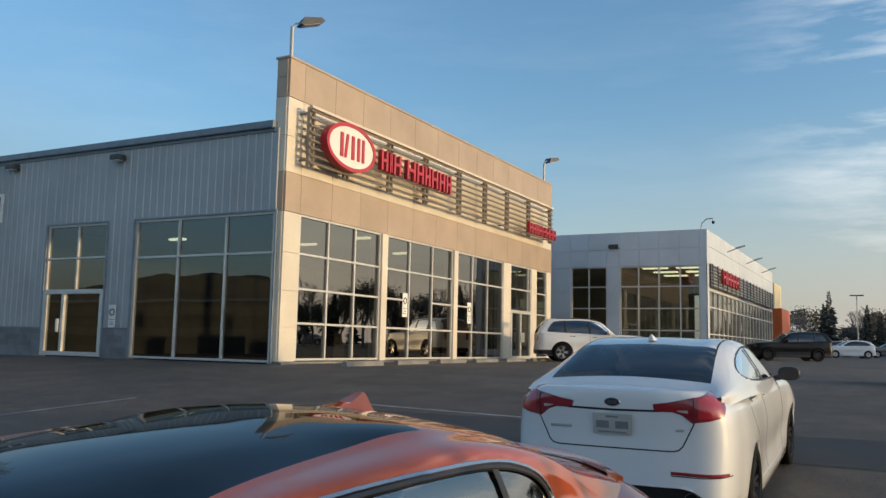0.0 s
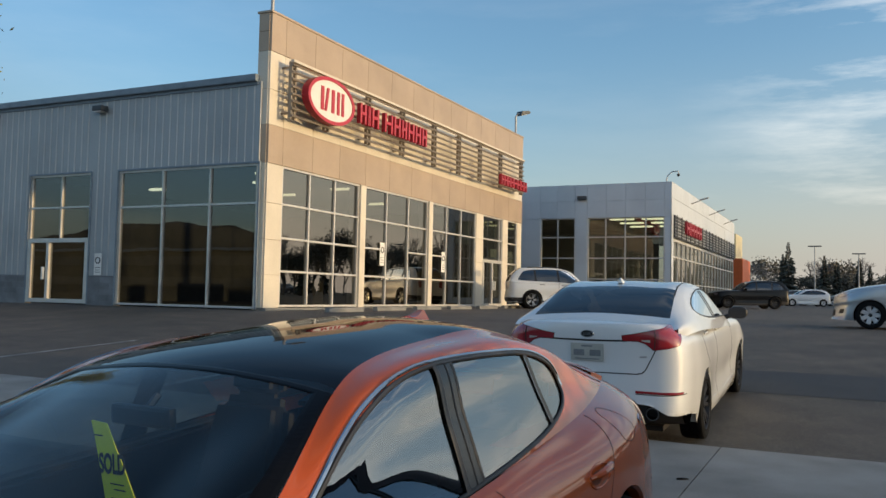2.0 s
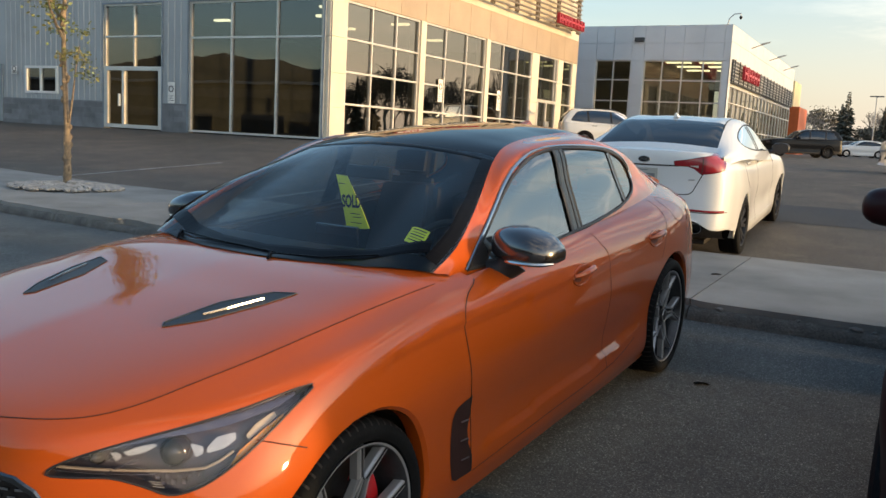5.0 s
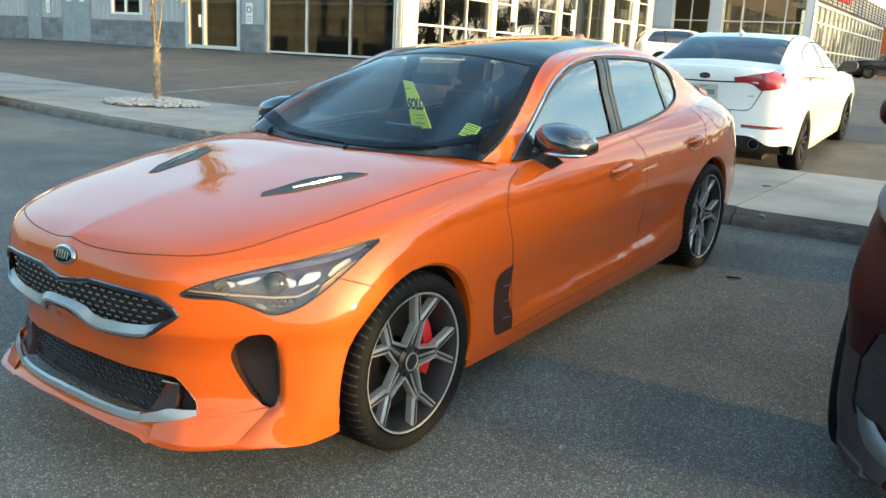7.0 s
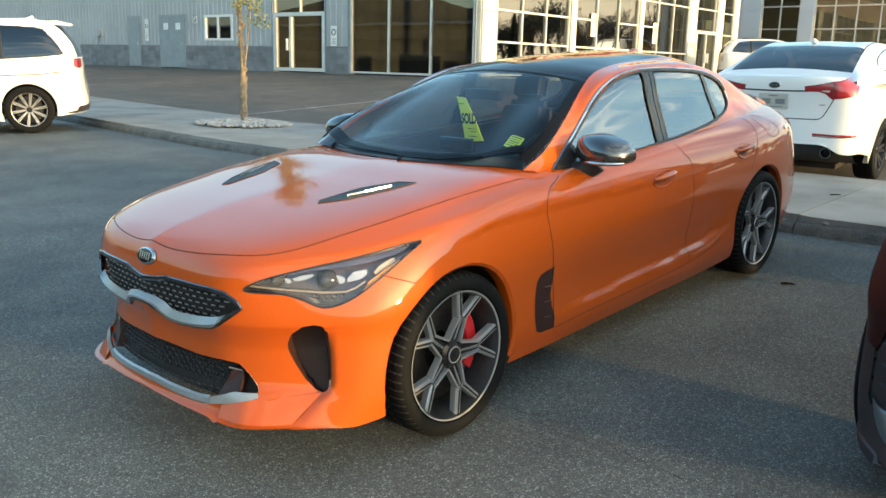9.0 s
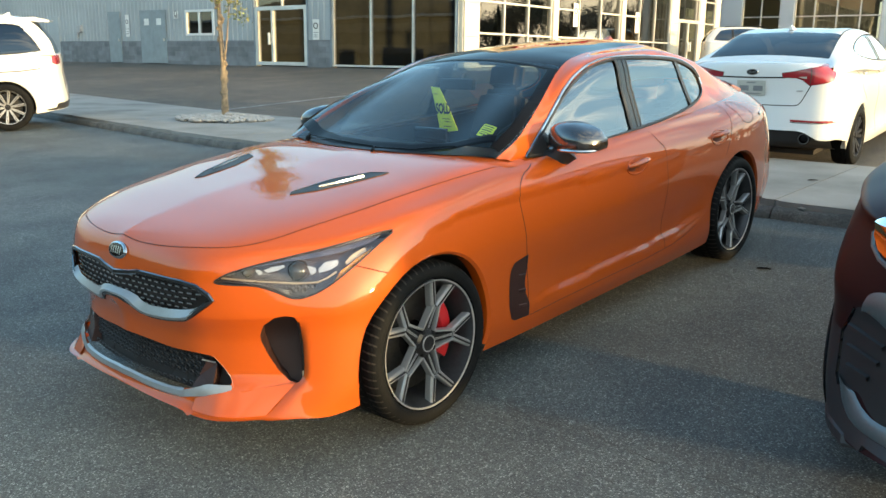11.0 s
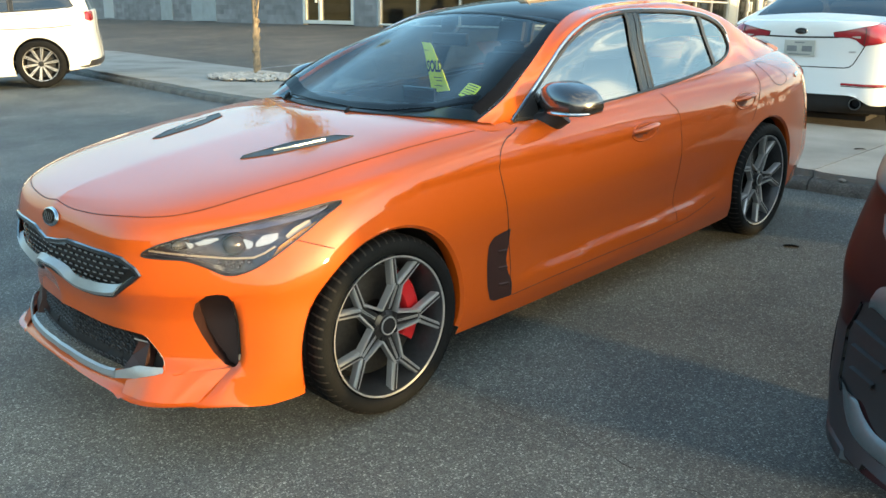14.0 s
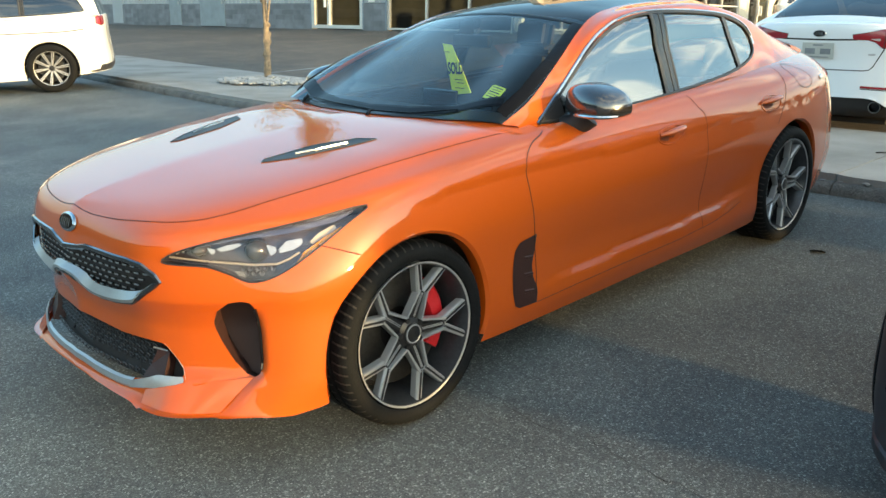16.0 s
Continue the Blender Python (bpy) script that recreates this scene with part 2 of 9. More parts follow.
def asphalt_material():
    """Worn asphalt: pale and dark stones, wide stains, tar joints and cracks."""
    m, n, l, p = mat_new("asphalt")
    co = n.new("ShaderNodeTexCoord")

    def noise_tex(scale, detail=4, kind="ShaderNodeTexNoise"):
        t = n.new(kind)
        t.inputs["Scale"].default_value = scale
        if kind == "ShaderNodeTexNoise":
            t.inputs["Detail"].default_value = detail
        l.new(co.outputs["Object"], t.inputs["Vector"])
        return t

    def ramp(src, a, b, ca, cb):
        r = n.new("ShaderNodeValToRGB")
        r.color_ramp.elements[0].position, r.color_ramp.elements[1].position = a, b
        r.color_ramp.elements[0].color, r.color_ramp.elements[1].color = (*ca, 1), (*cb, 1)
        l.new(src, r.inputs["Fac"])
        return r.outputs["Color"]

    def mul(a, b, fac=1.0, kind="MULTIPLY"):
        x = n.new("ShaderNodeMixRGB")
        x.blend_type, x.inputs["Fac"].default_value = kind, fac
        l.new(a, x.inputs["Color1"])
        l.new(b, x.inputs["Color2"])
        return x.outputs["Color"]

    stones = noise_tex(1, kind="ShaderNodeTexVoronoi")
    stones.inputs["Scale"].default_value = 185
    bw = n.new("ShaderNodeRGBToBW")
    l.new(stones.outputs["Color"], bw.inputs["Color"])
    base = ramp(noise_tex(0.35, 6).outputs["Fac"], 0.35, 0.68, (0.074, 0.089, 0.094), (0.118, 0.129, 0.130))
    grit = noise_tex(140, 5)
    grit.inputs["Roughness"].default_value = 0.75
    pale = mul(base, ramp(grit.outputs["Fac"], 0.34, 0.66, (0.30, 0.30, 0.31), (1.70, 1.68, 1.65)))
    pale = mul(pale, ramp(bw.outputs["Val"], 0.68, 0.93, (0.88, 0.88, 0.88), (3.1, 3.05, 2.9)))
    # clumps where the binder has worn away between larger stones
    pale = mul(pale, ramp(noise_tex(38, 4).outputs["Fac"], 0.36, 0.66, (0.84, 0.84, 0.85), (1.14, 1.13, 1.12)))
    patch = ramp(noise_tex(1.7, 8).outputs["Fac"], 0.40, 0.62, (0.78, 0.78, 0.80), (1.06, 1.05, 1.03))
    pale = mul(pale, patch)
    crack = n.new("ShaderNodeTexVoronoi")
    crack.feature = "DISTANCE_TO_EDGE"
    crack.inputs["Scale"].default_value = 0.23
    wob, addv = noise_tex(1.2, 6), n.new("ShaderNodeVectorMath")
    addv.operation = "ADD"
    l.new(co.outputs["Object"], addv.inputs[0])
    l.new(wob.outputs["Color"], addv.inputs[1])
    l.new(addv.outputs["Vector"], crack.inputs["Vector"])
    pale = mul(pale, ramp(crack.outputs["Distance"], 0.0, 0.004, (0.80, 0.80, 0.81), (1, 1, 1)))
    # the asphalt beyond the walk is darker and browner
    sep, past_walk = n.new("ShaderNodeSeparateXYZ"), n.new("ShaderNodeMapRange")
    past_walk.inputs["From Min"].default_value, past_walk.inputs["From Max"].default_value = 6.4, 6.6
    past_walk.inputs["To Min"].default_value, past_walk.inputs["To Max"].default_value = 0.0, 1.0
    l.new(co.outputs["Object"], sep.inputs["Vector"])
    l.new(sep.outputs["Y"], past_walk.inputs["Value"])
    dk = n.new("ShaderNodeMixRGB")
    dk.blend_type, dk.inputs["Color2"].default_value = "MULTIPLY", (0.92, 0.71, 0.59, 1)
    l.new(past_walk.outputs["Result"], dk.inputs["Fac"])
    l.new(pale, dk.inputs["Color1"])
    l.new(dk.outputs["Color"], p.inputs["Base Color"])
    p.inputs["Roughness"].default_value = 0.82
    bp = n.new("ShaderNodeBump")
    bp.inputs["Distance"].default_value = 0.007
    l.new(grit.outputs["Fac"], bp.inputs["Height"])
    l.new(bp.outputs["Normal"], p.inputs["Normal"])
    return m


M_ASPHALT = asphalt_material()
M_CONC = surf("concrete", (0.215, 0.212, 0.200), 0.9, var=0.16, scale=1.3, fine=140, bump=0.002, island=0.05)
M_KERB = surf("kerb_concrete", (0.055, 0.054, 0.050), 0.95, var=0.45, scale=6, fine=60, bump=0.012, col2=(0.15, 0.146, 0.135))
M_METALWALL = surf("painted_steel_siding", (0.36, 0.385, 0.395), 0.5, metal=0.1, var=0.07, scale=0.6, fine=30)
M_EAVE = surf("blue_grey_flashing", (0.19, 0.23, 0.27), 0.45, var=0.08)
M_BLOCK = surf("grey_masonry_block", (0.18, 0.19, 0.20), 0.85, var=0.12, scale=2.5, fine=60, bump=0.003, island=0.16)
M_CREAM = surf("cream_panel", (0.66, 0.60, 0.49), 0.5, var=0.06, scale=0.8, fine=25, island=0.03)
M_TAN = surf("tan_panel", (0.43, 0.33, 0.235), 0.45, metal=0.15, var=0.06, scale=0.8, fine=25, island=0.03)
M_ALU = surf("aluminium_frame", (0.62, 0.60, 0.56), 0.42, metal=0.4, var=0.06)
M_LOUVRE = surf("bronze_louvre", (0.27, 0.23, 0.18), 0.45, metal=0.4, var=0.08)
M_RED = surf("red_sign_acrylic", (0.45, 0.02, 0.035), 0.35, var=0.05)
M_WHITE = surf("white_sign_acrylic", (0.78, 0.74, 0.68), 0.35, var=0.04)
M_WPANEL = surf("white_metal_panel", (0.60, 0.635, 0.67), 0.42, metal=0.1, var=0.05, scale=0.5, fine=20, island=0.025)
M_DARKMET = surf("dark_sign_grid", (0.06, 0.065, 0.07), 0.5, metal=0.2, var=0.1)
M_GREYDOOR = surf("grey_painted_door", (0.24, 0.275, 0.29), 0.5, var=0.07)
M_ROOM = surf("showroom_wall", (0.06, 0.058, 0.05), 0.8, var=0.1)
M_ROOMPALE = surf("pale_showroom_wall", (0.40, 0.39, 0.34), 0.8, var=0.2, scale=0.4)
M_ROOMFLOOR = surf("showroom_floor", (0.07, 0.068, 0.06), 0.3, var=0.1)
M_STEEL = surf("galvanised_steel", (0.42, 0.42, 0.42), 0.5, metal=0.5, var=0.1)
M_BLACK = surf("black_plastic", (0.018, 0.018, 0.02), 0.5, var=0.15, fine=200)
M_PAPER = surf("white_paper", (0.75, 0.74, 0.70), 0.7, var=0.05)
M_ORANGEBOX = surf("orange_panel", (0.62, 0.13, 0.03), 0.5, var=0.06)
M_YELBOX = surf("pale_yellow_panel", (0.70, 0.60, 0.34), 0.5, var=0.06)
M_WGLASS = glass("window_glass", (0.24, 0.27, 0.27), (0.88, 0.93, 1.0), ior=1.92)
M_FGLASS = glass("coated_front_glass", (0.20, 0.20, 0.17), (1.0, 0.92, 0.78), ior=2.55)
M_NGLASS = glass("pale_window_glass", (0.50, 0.55, 0.50), (0.95, 1.0, 0.98), ior=1.9)
M_LAMPON = emit("lit_ceiling_lamp", (1.0, 0.86, 0.55), 2.6)
M_NLAMP = emit("warm_ceiling_lamp", (1.0, 0.87, 0.52), 1.5)
M_LINE = surf("faded_line_paint", (0.30, 0.30, 0.29), 0.8, var=0.35, scale=5)
M_BARK = surf("young_bark", (0.22, 0.165, 0.105), 0.9, var=0.35, scale=14, fine=90, bump=0.006, col2=(0.07, 0.06, 0.05))
M_LEAF = surf("leaf_green", (0.11, 0.14, 0.045), 0.55, var=0.25, col2=(0.17, 0.14, 0.045))
# far trees: distance haze is put into these paler base colours
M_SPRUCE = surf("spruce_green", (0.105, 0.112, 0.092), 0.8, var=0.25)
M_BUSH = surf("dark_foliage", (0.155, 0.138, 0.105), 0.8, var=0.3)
M_TWIG = surf("bare_twig", (0.25, 0.215, 0.185), 0.9, var=0.2)
M_STONE = surf("river_stone", (0.29, 0.28, 0.262), 0.8, var=0.2, scale=9, col2=(0.20, 0.19, 0.18), island=0.12)


# ---- mesh helpers ----
class Geo:
    """Collects points and faces of one mesh."""

    def __init__(self):
        self.v, self.f = [], []

    def add(self, verts, faces):
        k = len(self.v)
        self.v += [tuple(p) for p in verts]
        self.f += [tuple(i + k for i in f) for f in faces]
        return self

    def box(self, x0, y0, z0, x1, y1, z1, ch=0.0):
        """A box between two corners, its edges chamfered by ch."""
        if ch <= 0:
            vs = [(x, y, z) for z in (z0, z1) for y in (y0, y1) for x in (x0, x1)]
            return self.add(vs, [(0, 2, 3, 1), (4, 5, 7, 6), (0, 1, 5, 4), (2, 6, 7, 3), (0, 4, 6, 2), (1, 3, 7, 5)])
        b = bmesh.new()
        bmesh.ops.create_cube(b, size=1.0)
        for v in b.verts:
            v.co = ((x0 + x1) / 2 + v.co.x * (x1 - x0), (y0 + y1) / 2 + v.co.y * (y1 - y0), (z0 + z1) / 2 + v.co.z * (z1 - z0))
        bmesh.ops.bevel(b, geom=list(b.edges), offset=ch, segments=2, affect="EDGES", profile=0.6)
        return self.bm(b)

    def bm(self, b, m=None):
        b.verts.index_update()
        self.add([(m @ v.co if m else v.co) for v in b.verts], [[v.index for v in f.verts] for f in b.faces])
        b.free()
        return self

    def prism(self, poly, axis, a, b):
        """A flat polygon swept along an axis (0 x, 1 y, 2 z) from a to b."""
        n = len(poly)

        def put(p, d):
            q = list(p)
            q.insert(axis, d)
            return q
        vs = [put(p, a) for p in poly] + [put(p, b) for p in poly]
        fs = [tuple(range(n))[::-1], tuple(range(n, 2 * n))] + [(i, (i + 1) % n, n + (i + 1) % n, n + i) for i in range(n)]
        return self.add(vs, fs)

    def tube(self, path, radius, seg=8, caps=True):
        """A round bar along a path; radius is one number or one a point."""
        path = [Vector(p) for p in path]
        rs = radius if isinstance(radius, (list, tuple)) else [radius] * len(path)
        k, up = len(self.v), Vector((0, 0, 1))
        for i, p in enumerate(path):
            d = (path[min(i + 1, len(path) - 1)] - path[max(i - 1, 0)]).normalized()
            if abs(d.dot(up)) > 0.95:
                up = Vector((1, 0, 0)) if abs(d.x) < 0.9 else Vector((0, 1, 0))
            a = d.cross(up).normalized()
            b = a.cross(d).normalized()
            up = b
            self.v += [tuple(p + float(rs[i]) * (math.cos(2 * math.pi * j / seg) * a + math.sin(2 * math.pi * j / seg) * b)) for j in range(seg)]
        for i in range(len(path) - 1):
            for j in range(seg):
                q, r = k + i * seg, (j + 1) % seg
                self.f.append((q + j, q + r, q + seg + r, q + seg + j))
        if caps:
            self.f.append(tuple(k + j for j in range(seg))[::-1])
            self.f.append(tuple(k + (len(path) - 1) * seg + j for j in range(seg)))
        return self

    def lathe(self, prof, seg=48, m=None, closed=False):
        """A profile of (radius, x) turned about the x axis."""
        k, n = len(self.v), len(prof)
        for j in range(seg):
            a = 2 * math.pi * j / seg
            for r, x in prof:
                p = Vector((x, r * math.cos(a), r * math.sin(a)))
                self.v.append(tuple(m @ p if m else p))
        for j in range(seg):
            for i in range(n - (0 if closed else 1)):
                i2, j2 = (i + 1) % n, (j + 1) % seg
                self.f.append((k + j * n + i, k + j * n + i2, k + j2 * n + i2, k + j2 * n + i))
        return self

    def mesh(self, name, mat, smooth=False, angle=40):
        me = bpy.data.meshes.new(name)
        me.from_pydata(self.v, [], self.f)
        me.validate()
        me.materials.append(mat)
        if smooth:
            me.polygons.foreach_set("use_smooth", [True] * len(me.polygons))
            me.set_sharp_from_angle(angle=radians(angle))
        me.update()
        return me

    def make(self, name, mat, parent=None, label="", smooth=False, angle=40, kind="", category=""):
        ob = new(name, self.mesh(name, mat, smooth, angle))
        if parent is not None:
            ob.parent = parent
        return tagged(ob, label, category, "", kind)


def thing(name, m, label, category, group="", kind=""):
    ob = new(name)
    ob.empty_display_size = 0.2
    ob.matrix_basis = m
    return tagged(ob, label, category, group, kind)


# ---- ground ----
GROUND = ((-400, -0.6), (-12, -0.6), (-6, -0.37), (-0.29, 0.0), (3.9, 0.272), (6.6, 0.24), (8, 0.33), (14, 0.745), (19, 1.09), (25, 1.13), (40, 1.14), (60, 1.25), (100, 1.4), (3000, 1.4))


def ground_z(y):
    return float(np.interp(y, [a for a, b in GROUND], [b for a, b in GROUND]))


g = Geo()
gx = [-3000, -400, -120, -60, -40, -25, -15, -8, -4, -2, 0, 2, 4, 8, 15, 30, 60, 120, 400, 3000]
gy = [-3000, -400, -100, -40, -20, -12, -9, -6, -4, -2, -0.29, 1, 2, 3, 3.9, 5, 6.6, 8, 11, 14, 16.5, 19, 22, 25, 32, 40, 50, 60, 80, 100, 200, 400, 3000]
for y in gy:
    for x in gx:
        g.v.append((x, y, ground_z(y)))
for j in range(len(gy) - 1):
    for i in range(len(gx) - 1):
        k = j * len(gx) + i
        g.f.append((k, k + 1, k + 1 + len(gx), k + len(gx)))
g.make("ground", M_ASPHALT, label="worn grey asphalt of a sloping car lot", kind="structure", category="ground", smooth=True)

# ---- the raised concrete walk with its kerb ----
walk_thing = thing("pavement", Matrix(), "pale concrete walk with a chipped kerb between parking rows", "pavement", kind="structure")


def kerb_y(x):
    return float(np.interp(x, [-30, -15, -9, -6, 0, 12], [7.8, 5.15, 4.15, 3.92, 3.78, 3.70]))


def walk_y(x):
    return float(np.interp(x, [-30, -16, -11, -1, 12], [11.0, 8.1, 7.15, 6.6, 6.55]))


joints = [-30, -26, -22, -18.3, -14.8, -11.6, -8.1, -4.4, -0.8, 2.9, 6.5, 10, 14]
for a, b in zip(joints, joints[1:]):
    g, k = Geo(), Geo()
    n = 120 if -6 < b and a < 6 else 30
    for i in range(n + 1):
        x = a + 0.005 + (b - a - 0.01) * i / n
        yk = kerb_y(x)
        zk = ground_z(yk)
        # the arris is broken away in long bites with ragged rims
        bite = max(0.0, noise.noise(Vector((x * 1.4, 3.1, 0))) - 0.05) * 0.16 * (1 + 0.8 * noise.noise(Vector((x * 13, 0, 7))))
        nick = 0.012 * noise.noise(Vector((x * 6, 1.7, 0))) + 0.006 * noise.noise(Vector((x * 24, 5, 2)))
        back = 0.05 + min(0.09, max(0.0, 1.1 * bite + nick))
        y0, y1 = yk + back, walk_y(x)
        z0, z1 = ground_z(y0) + 0.132, zk + 0.165
        g.v += [(x, y0, z0 - 0.2), (x, y0, z0), (x, y1, z1), (x, y1, z1 - 0.25)]
        low = min(0.03, 0.3 * bite)
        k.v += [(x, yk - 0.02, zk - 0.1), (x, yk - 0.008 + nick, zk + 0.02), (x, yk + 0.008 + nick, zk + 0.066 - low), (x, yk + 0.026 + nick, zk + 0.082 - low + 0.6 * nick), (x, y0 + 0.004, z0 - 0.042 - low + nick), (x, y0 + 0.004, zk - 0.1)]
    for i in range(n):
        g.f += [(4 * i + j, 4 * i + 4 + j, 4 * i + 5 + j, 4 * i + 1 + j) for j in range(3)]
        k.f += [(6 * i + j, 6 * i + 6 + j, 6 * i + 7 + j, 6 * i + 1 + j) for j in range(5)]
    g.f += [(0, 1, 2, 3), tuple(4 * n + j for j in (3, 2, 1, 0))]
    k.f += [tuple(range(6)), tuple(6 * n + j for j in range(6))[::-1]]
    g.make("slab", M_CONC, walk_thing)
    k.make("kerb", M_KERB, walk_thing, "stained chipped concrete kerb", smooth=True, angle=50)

# pale chips broken off the slab's edge, lying on the kerb
rc = random.Random(14)
for k in range(46):
    x = rc.uniform(-2.5, 5.0)
    yk = kerb_y(x)
    size = rc.uniform(0.018, 0.055)
    b = bmesh.new()
    bmesh.ops.create_icosphere(b, subdivisions=1, radius=1.0)
    for v in b.verts:
        v.co *= rc.uniform(0.7, 1.15)
    g = Geo()
    g.bm(b, pose(x, yk + rc.uniform(0.03, 0.075), ground_z(yk) + 0.086 + 0.2 * size, 0, 0, rc.uniform(0, 180)) @ Matrix.Diagonal((size * rc.uniform(0.8, 1.9), size * 0.7, size * 0.4, 1)))
    g.make("concrete_chip", M_CONC, walk_thing)

# a darker strip across the lot
M_STRIP = surf("new_dark_asphalt", (0.026, 0.027, 0.030), 0.85, var=0.25, scale=1.2, fine=150, bump=0.003, col2=(0.055, 0.055, 0.056))
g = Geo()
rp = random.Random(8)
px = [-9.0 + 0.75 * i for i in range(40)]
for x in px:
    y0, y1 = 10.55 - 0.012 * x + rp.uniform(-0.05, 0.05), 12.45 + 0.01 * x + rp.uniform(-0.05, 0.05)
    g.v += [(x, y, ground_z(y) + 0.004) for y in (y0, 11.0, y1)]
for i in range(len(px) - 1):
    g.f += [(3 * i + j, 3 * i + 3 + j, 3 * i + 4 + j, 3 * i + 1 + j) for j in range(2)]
g.make("asphalt_patch", M_STRIP, label="strip of newer dark asphalt across the lot", kind="structure", category="pavement")

# painted stall lines across the far lot
for i, (x0, y0, x1, y1) in enumerate([(-13.5, 7.2, -13.0, 12.0), (-8.5, 7.0, -8.1, 11.5), (3.5, 15, 3.6, 20), (-4.5, 12.5, -9.0, 13.0)]):
    g = Geo()
    d = Vector((x1 - x0, y1 - y0)).normalized().orthogonal() * 0.05
    pts = [(x0 + d.x, y0 + d.y), (x0 - d.x, y0 - d.y), (x1 - d.x, y1 - d.y), (x1 + d.x, y1 + d.y)]
    g.add([(x, y, ground_z(y) + 0.005) for x, y in pts], [(0, 1, 2, 3)])
    g.make("line_%d" % (i + 1), M_LINE, kind="structure", label="faded painted stall line on the asphalt", category="line")

# ---- showroom building ----
WALL_Y, FRONT_X, BASE_Z = 19.10, -15.35, 1.12


def pane_grid(parent, name, axis, plane, us, zs, bar=0.06, depth=0.12, skip=(), glass_mat=None, label="", frame_mat=M_ALU):
    """A window: one frame mesh with its bars, and each pane under it. axis 'x': the pane runs along x at y = plane; axis 'y': along y at x = plane.
    skip: (column, row) pairs whose lower bar is left out."""
    g = Geo()
    glass_mat = glass_mat or (M_FGLASS if axis == "y" else M_WGLASS)
    sgn = -1 if axis == "x" else 1

    def slab(u0, z0, u1, z1, d0, d1, ch=0.0):
        a, b = sorted((plane + sgn * d0, plane + sgn * d1))
        if axis == "x":
            g.box(u0, a, z0, u1, b, z1, ch)
        else:
            g.box(a, u0, z0, b, u1, z1, ch)
    # outer frame: one closed ring
    e = bar * 0.62
    ou = [(us[0] - e, zs[0] - bar / 2), (us[-1] + e, zs[0] - bar / 2), (us[-1] + e, zs[-1] + bar / 2), (us[0] - e, zs[-1] + bar / 2)]
    iu = [(us[0] + e, zs[0] + bar / 2), (us[-1] - e, zs[0] + bar / 2), (us[-1] - e, zs[-1] - bar / 2), (us[0] + e, zs[-1] - bar / 2)]
    for d in (-0.05, depth - 0.05):
        for u, z in ou + iu:
            g.v.append((u, plane + sgn * d, z) if axis == "x" else (plane + sgn * d, u, z))
    for i in range(4):
        j = (i + 1) % 4
        g.f += [(i, j, 4 + j, 4 + i), (8 + i, 12 + i, 12 + j, 8 + j), (i, 8 + i, 8 + j, j), (4 + i, 4 + j, 12 + j, 12 + i)]
    win = g.make(name, frame_mat, parent, label)
    for u in us[1:-1]:
        g = Geo()
        slab(u - bar / 2, zs[0] + bar / 2, u + bar / 2, zs[-1] - bar / 2, -0.05, depth - 0.05, 0.006)
        g.make("mullion", frame_mat, win)
    for k, z in enumerate(zs[1:-1], 1):
        for i in range(len(us) - 1):
            if (i, k) in skip:
                continue
            g = Geo()
            slab(us[i] + bar / 2, z - bar / 2, us[i + 1] - bar / 2, z + bar / 2, -0.045, depth - 0.058, 0.006)
            g.make("transom_bar", frame_mat, win)
    for i in range(len(us) - 1):
        z0 = zs[0]
        for k in range(1, len(zs)):
            if (i, k) in skip:
                continue
            p = Geo()
            a, b, c, d = us[i], us[i + 1], z0, zs[k]
            t = 0.012
            if axis == "x":
                p.box(a, plane - t / 2, c, b, plane + t / 2, d)
            else:
                p.box(plane - t / 2, a, c, plane + t / 2, b, d)
            # one sheet only: the face towards the outside
            p.f = [p.f[2]] if axis == "x" else [p.f[5]]
            ob = p.make("pane", glass_mat, win)
            ob.visible_shadow = False
            z0 = zs[k]
    return win


kia = thing("showroom_building", Matrix(), "two-storey car showroom with grey steel siding and a tan panelled front", "building")


def siding(x0, x1, z0, z1, name="siding"):
    g = Geo()
    xs, x = [], x0
    period, rib, deep = 0.30, 0.085, 0.028
    while x < x1 - 0.01:
        for dx, dy in ((0, 0), (period - rib, 0), (period - rib + 0.018, -deep), (period - 0.018, -deep)):
            if x + dx < x1:
                xs.append((x + dx, WALL_Y + dy))
        x += period
    xs.append((x1, WALL_Y))
    n = len(xs)
    g.v = [(a, b, z0) for a, b in xs] + [(a, b, z1) for a, b in xs]
    g.f = [(i, i + 1, n + i + 1, n + i) for i in range(n - 1)]
    g.add([(x0, WALL_Y, z0), (x1, WALL_Y, z0), (x1, WALL_Y + 0.2, z0), (x0, WALL_Y + 0.2, z0), (x0, WALL_Y, z1), (x1, WALL_Y, z1), (x1, WALL_Y + 0.2, z1), (x0, WALL_Y + 0.2, z1)],
          [(0, 3, 2, 1), (4, 5, 6, 7), (0, 4, 7, 3), (1, 2, 6, 5), (3, 7, 6, 2)])
    return g.make(name, M_METALWALL, kia)


OPEN = [(-35.68, -34.79, BASE_Z, 3.30), (-33.11, -31.29, BASE_Z, 3.30), (-29.83, -27.98, 2.28, 3.28), (-25.42, -22.50, BASE_Z, 5.47), (-21.24, -15.60, BASE_Z, 5.46)]
BLOCK_Z, EAVE_Z = 2.06, 7.92
siding(-62, -35.68, BLOCK_Z, EAVE_Z)
siding(-34.79, -33.11, BLOCK_Z, 3.30)
siding(-35.68, -31.29, 3.30, EAVE_Z)
siding(-31.29, -29.83, BLOCK_Z, EAVE_Z)
siding(-29.83, -27.98, BLOCK_Z, 2.28)
siding(-29.83, -27.98, 3.28, 5.75)
siding(-29.83, -27.98, 6.75, EAVE_Z)
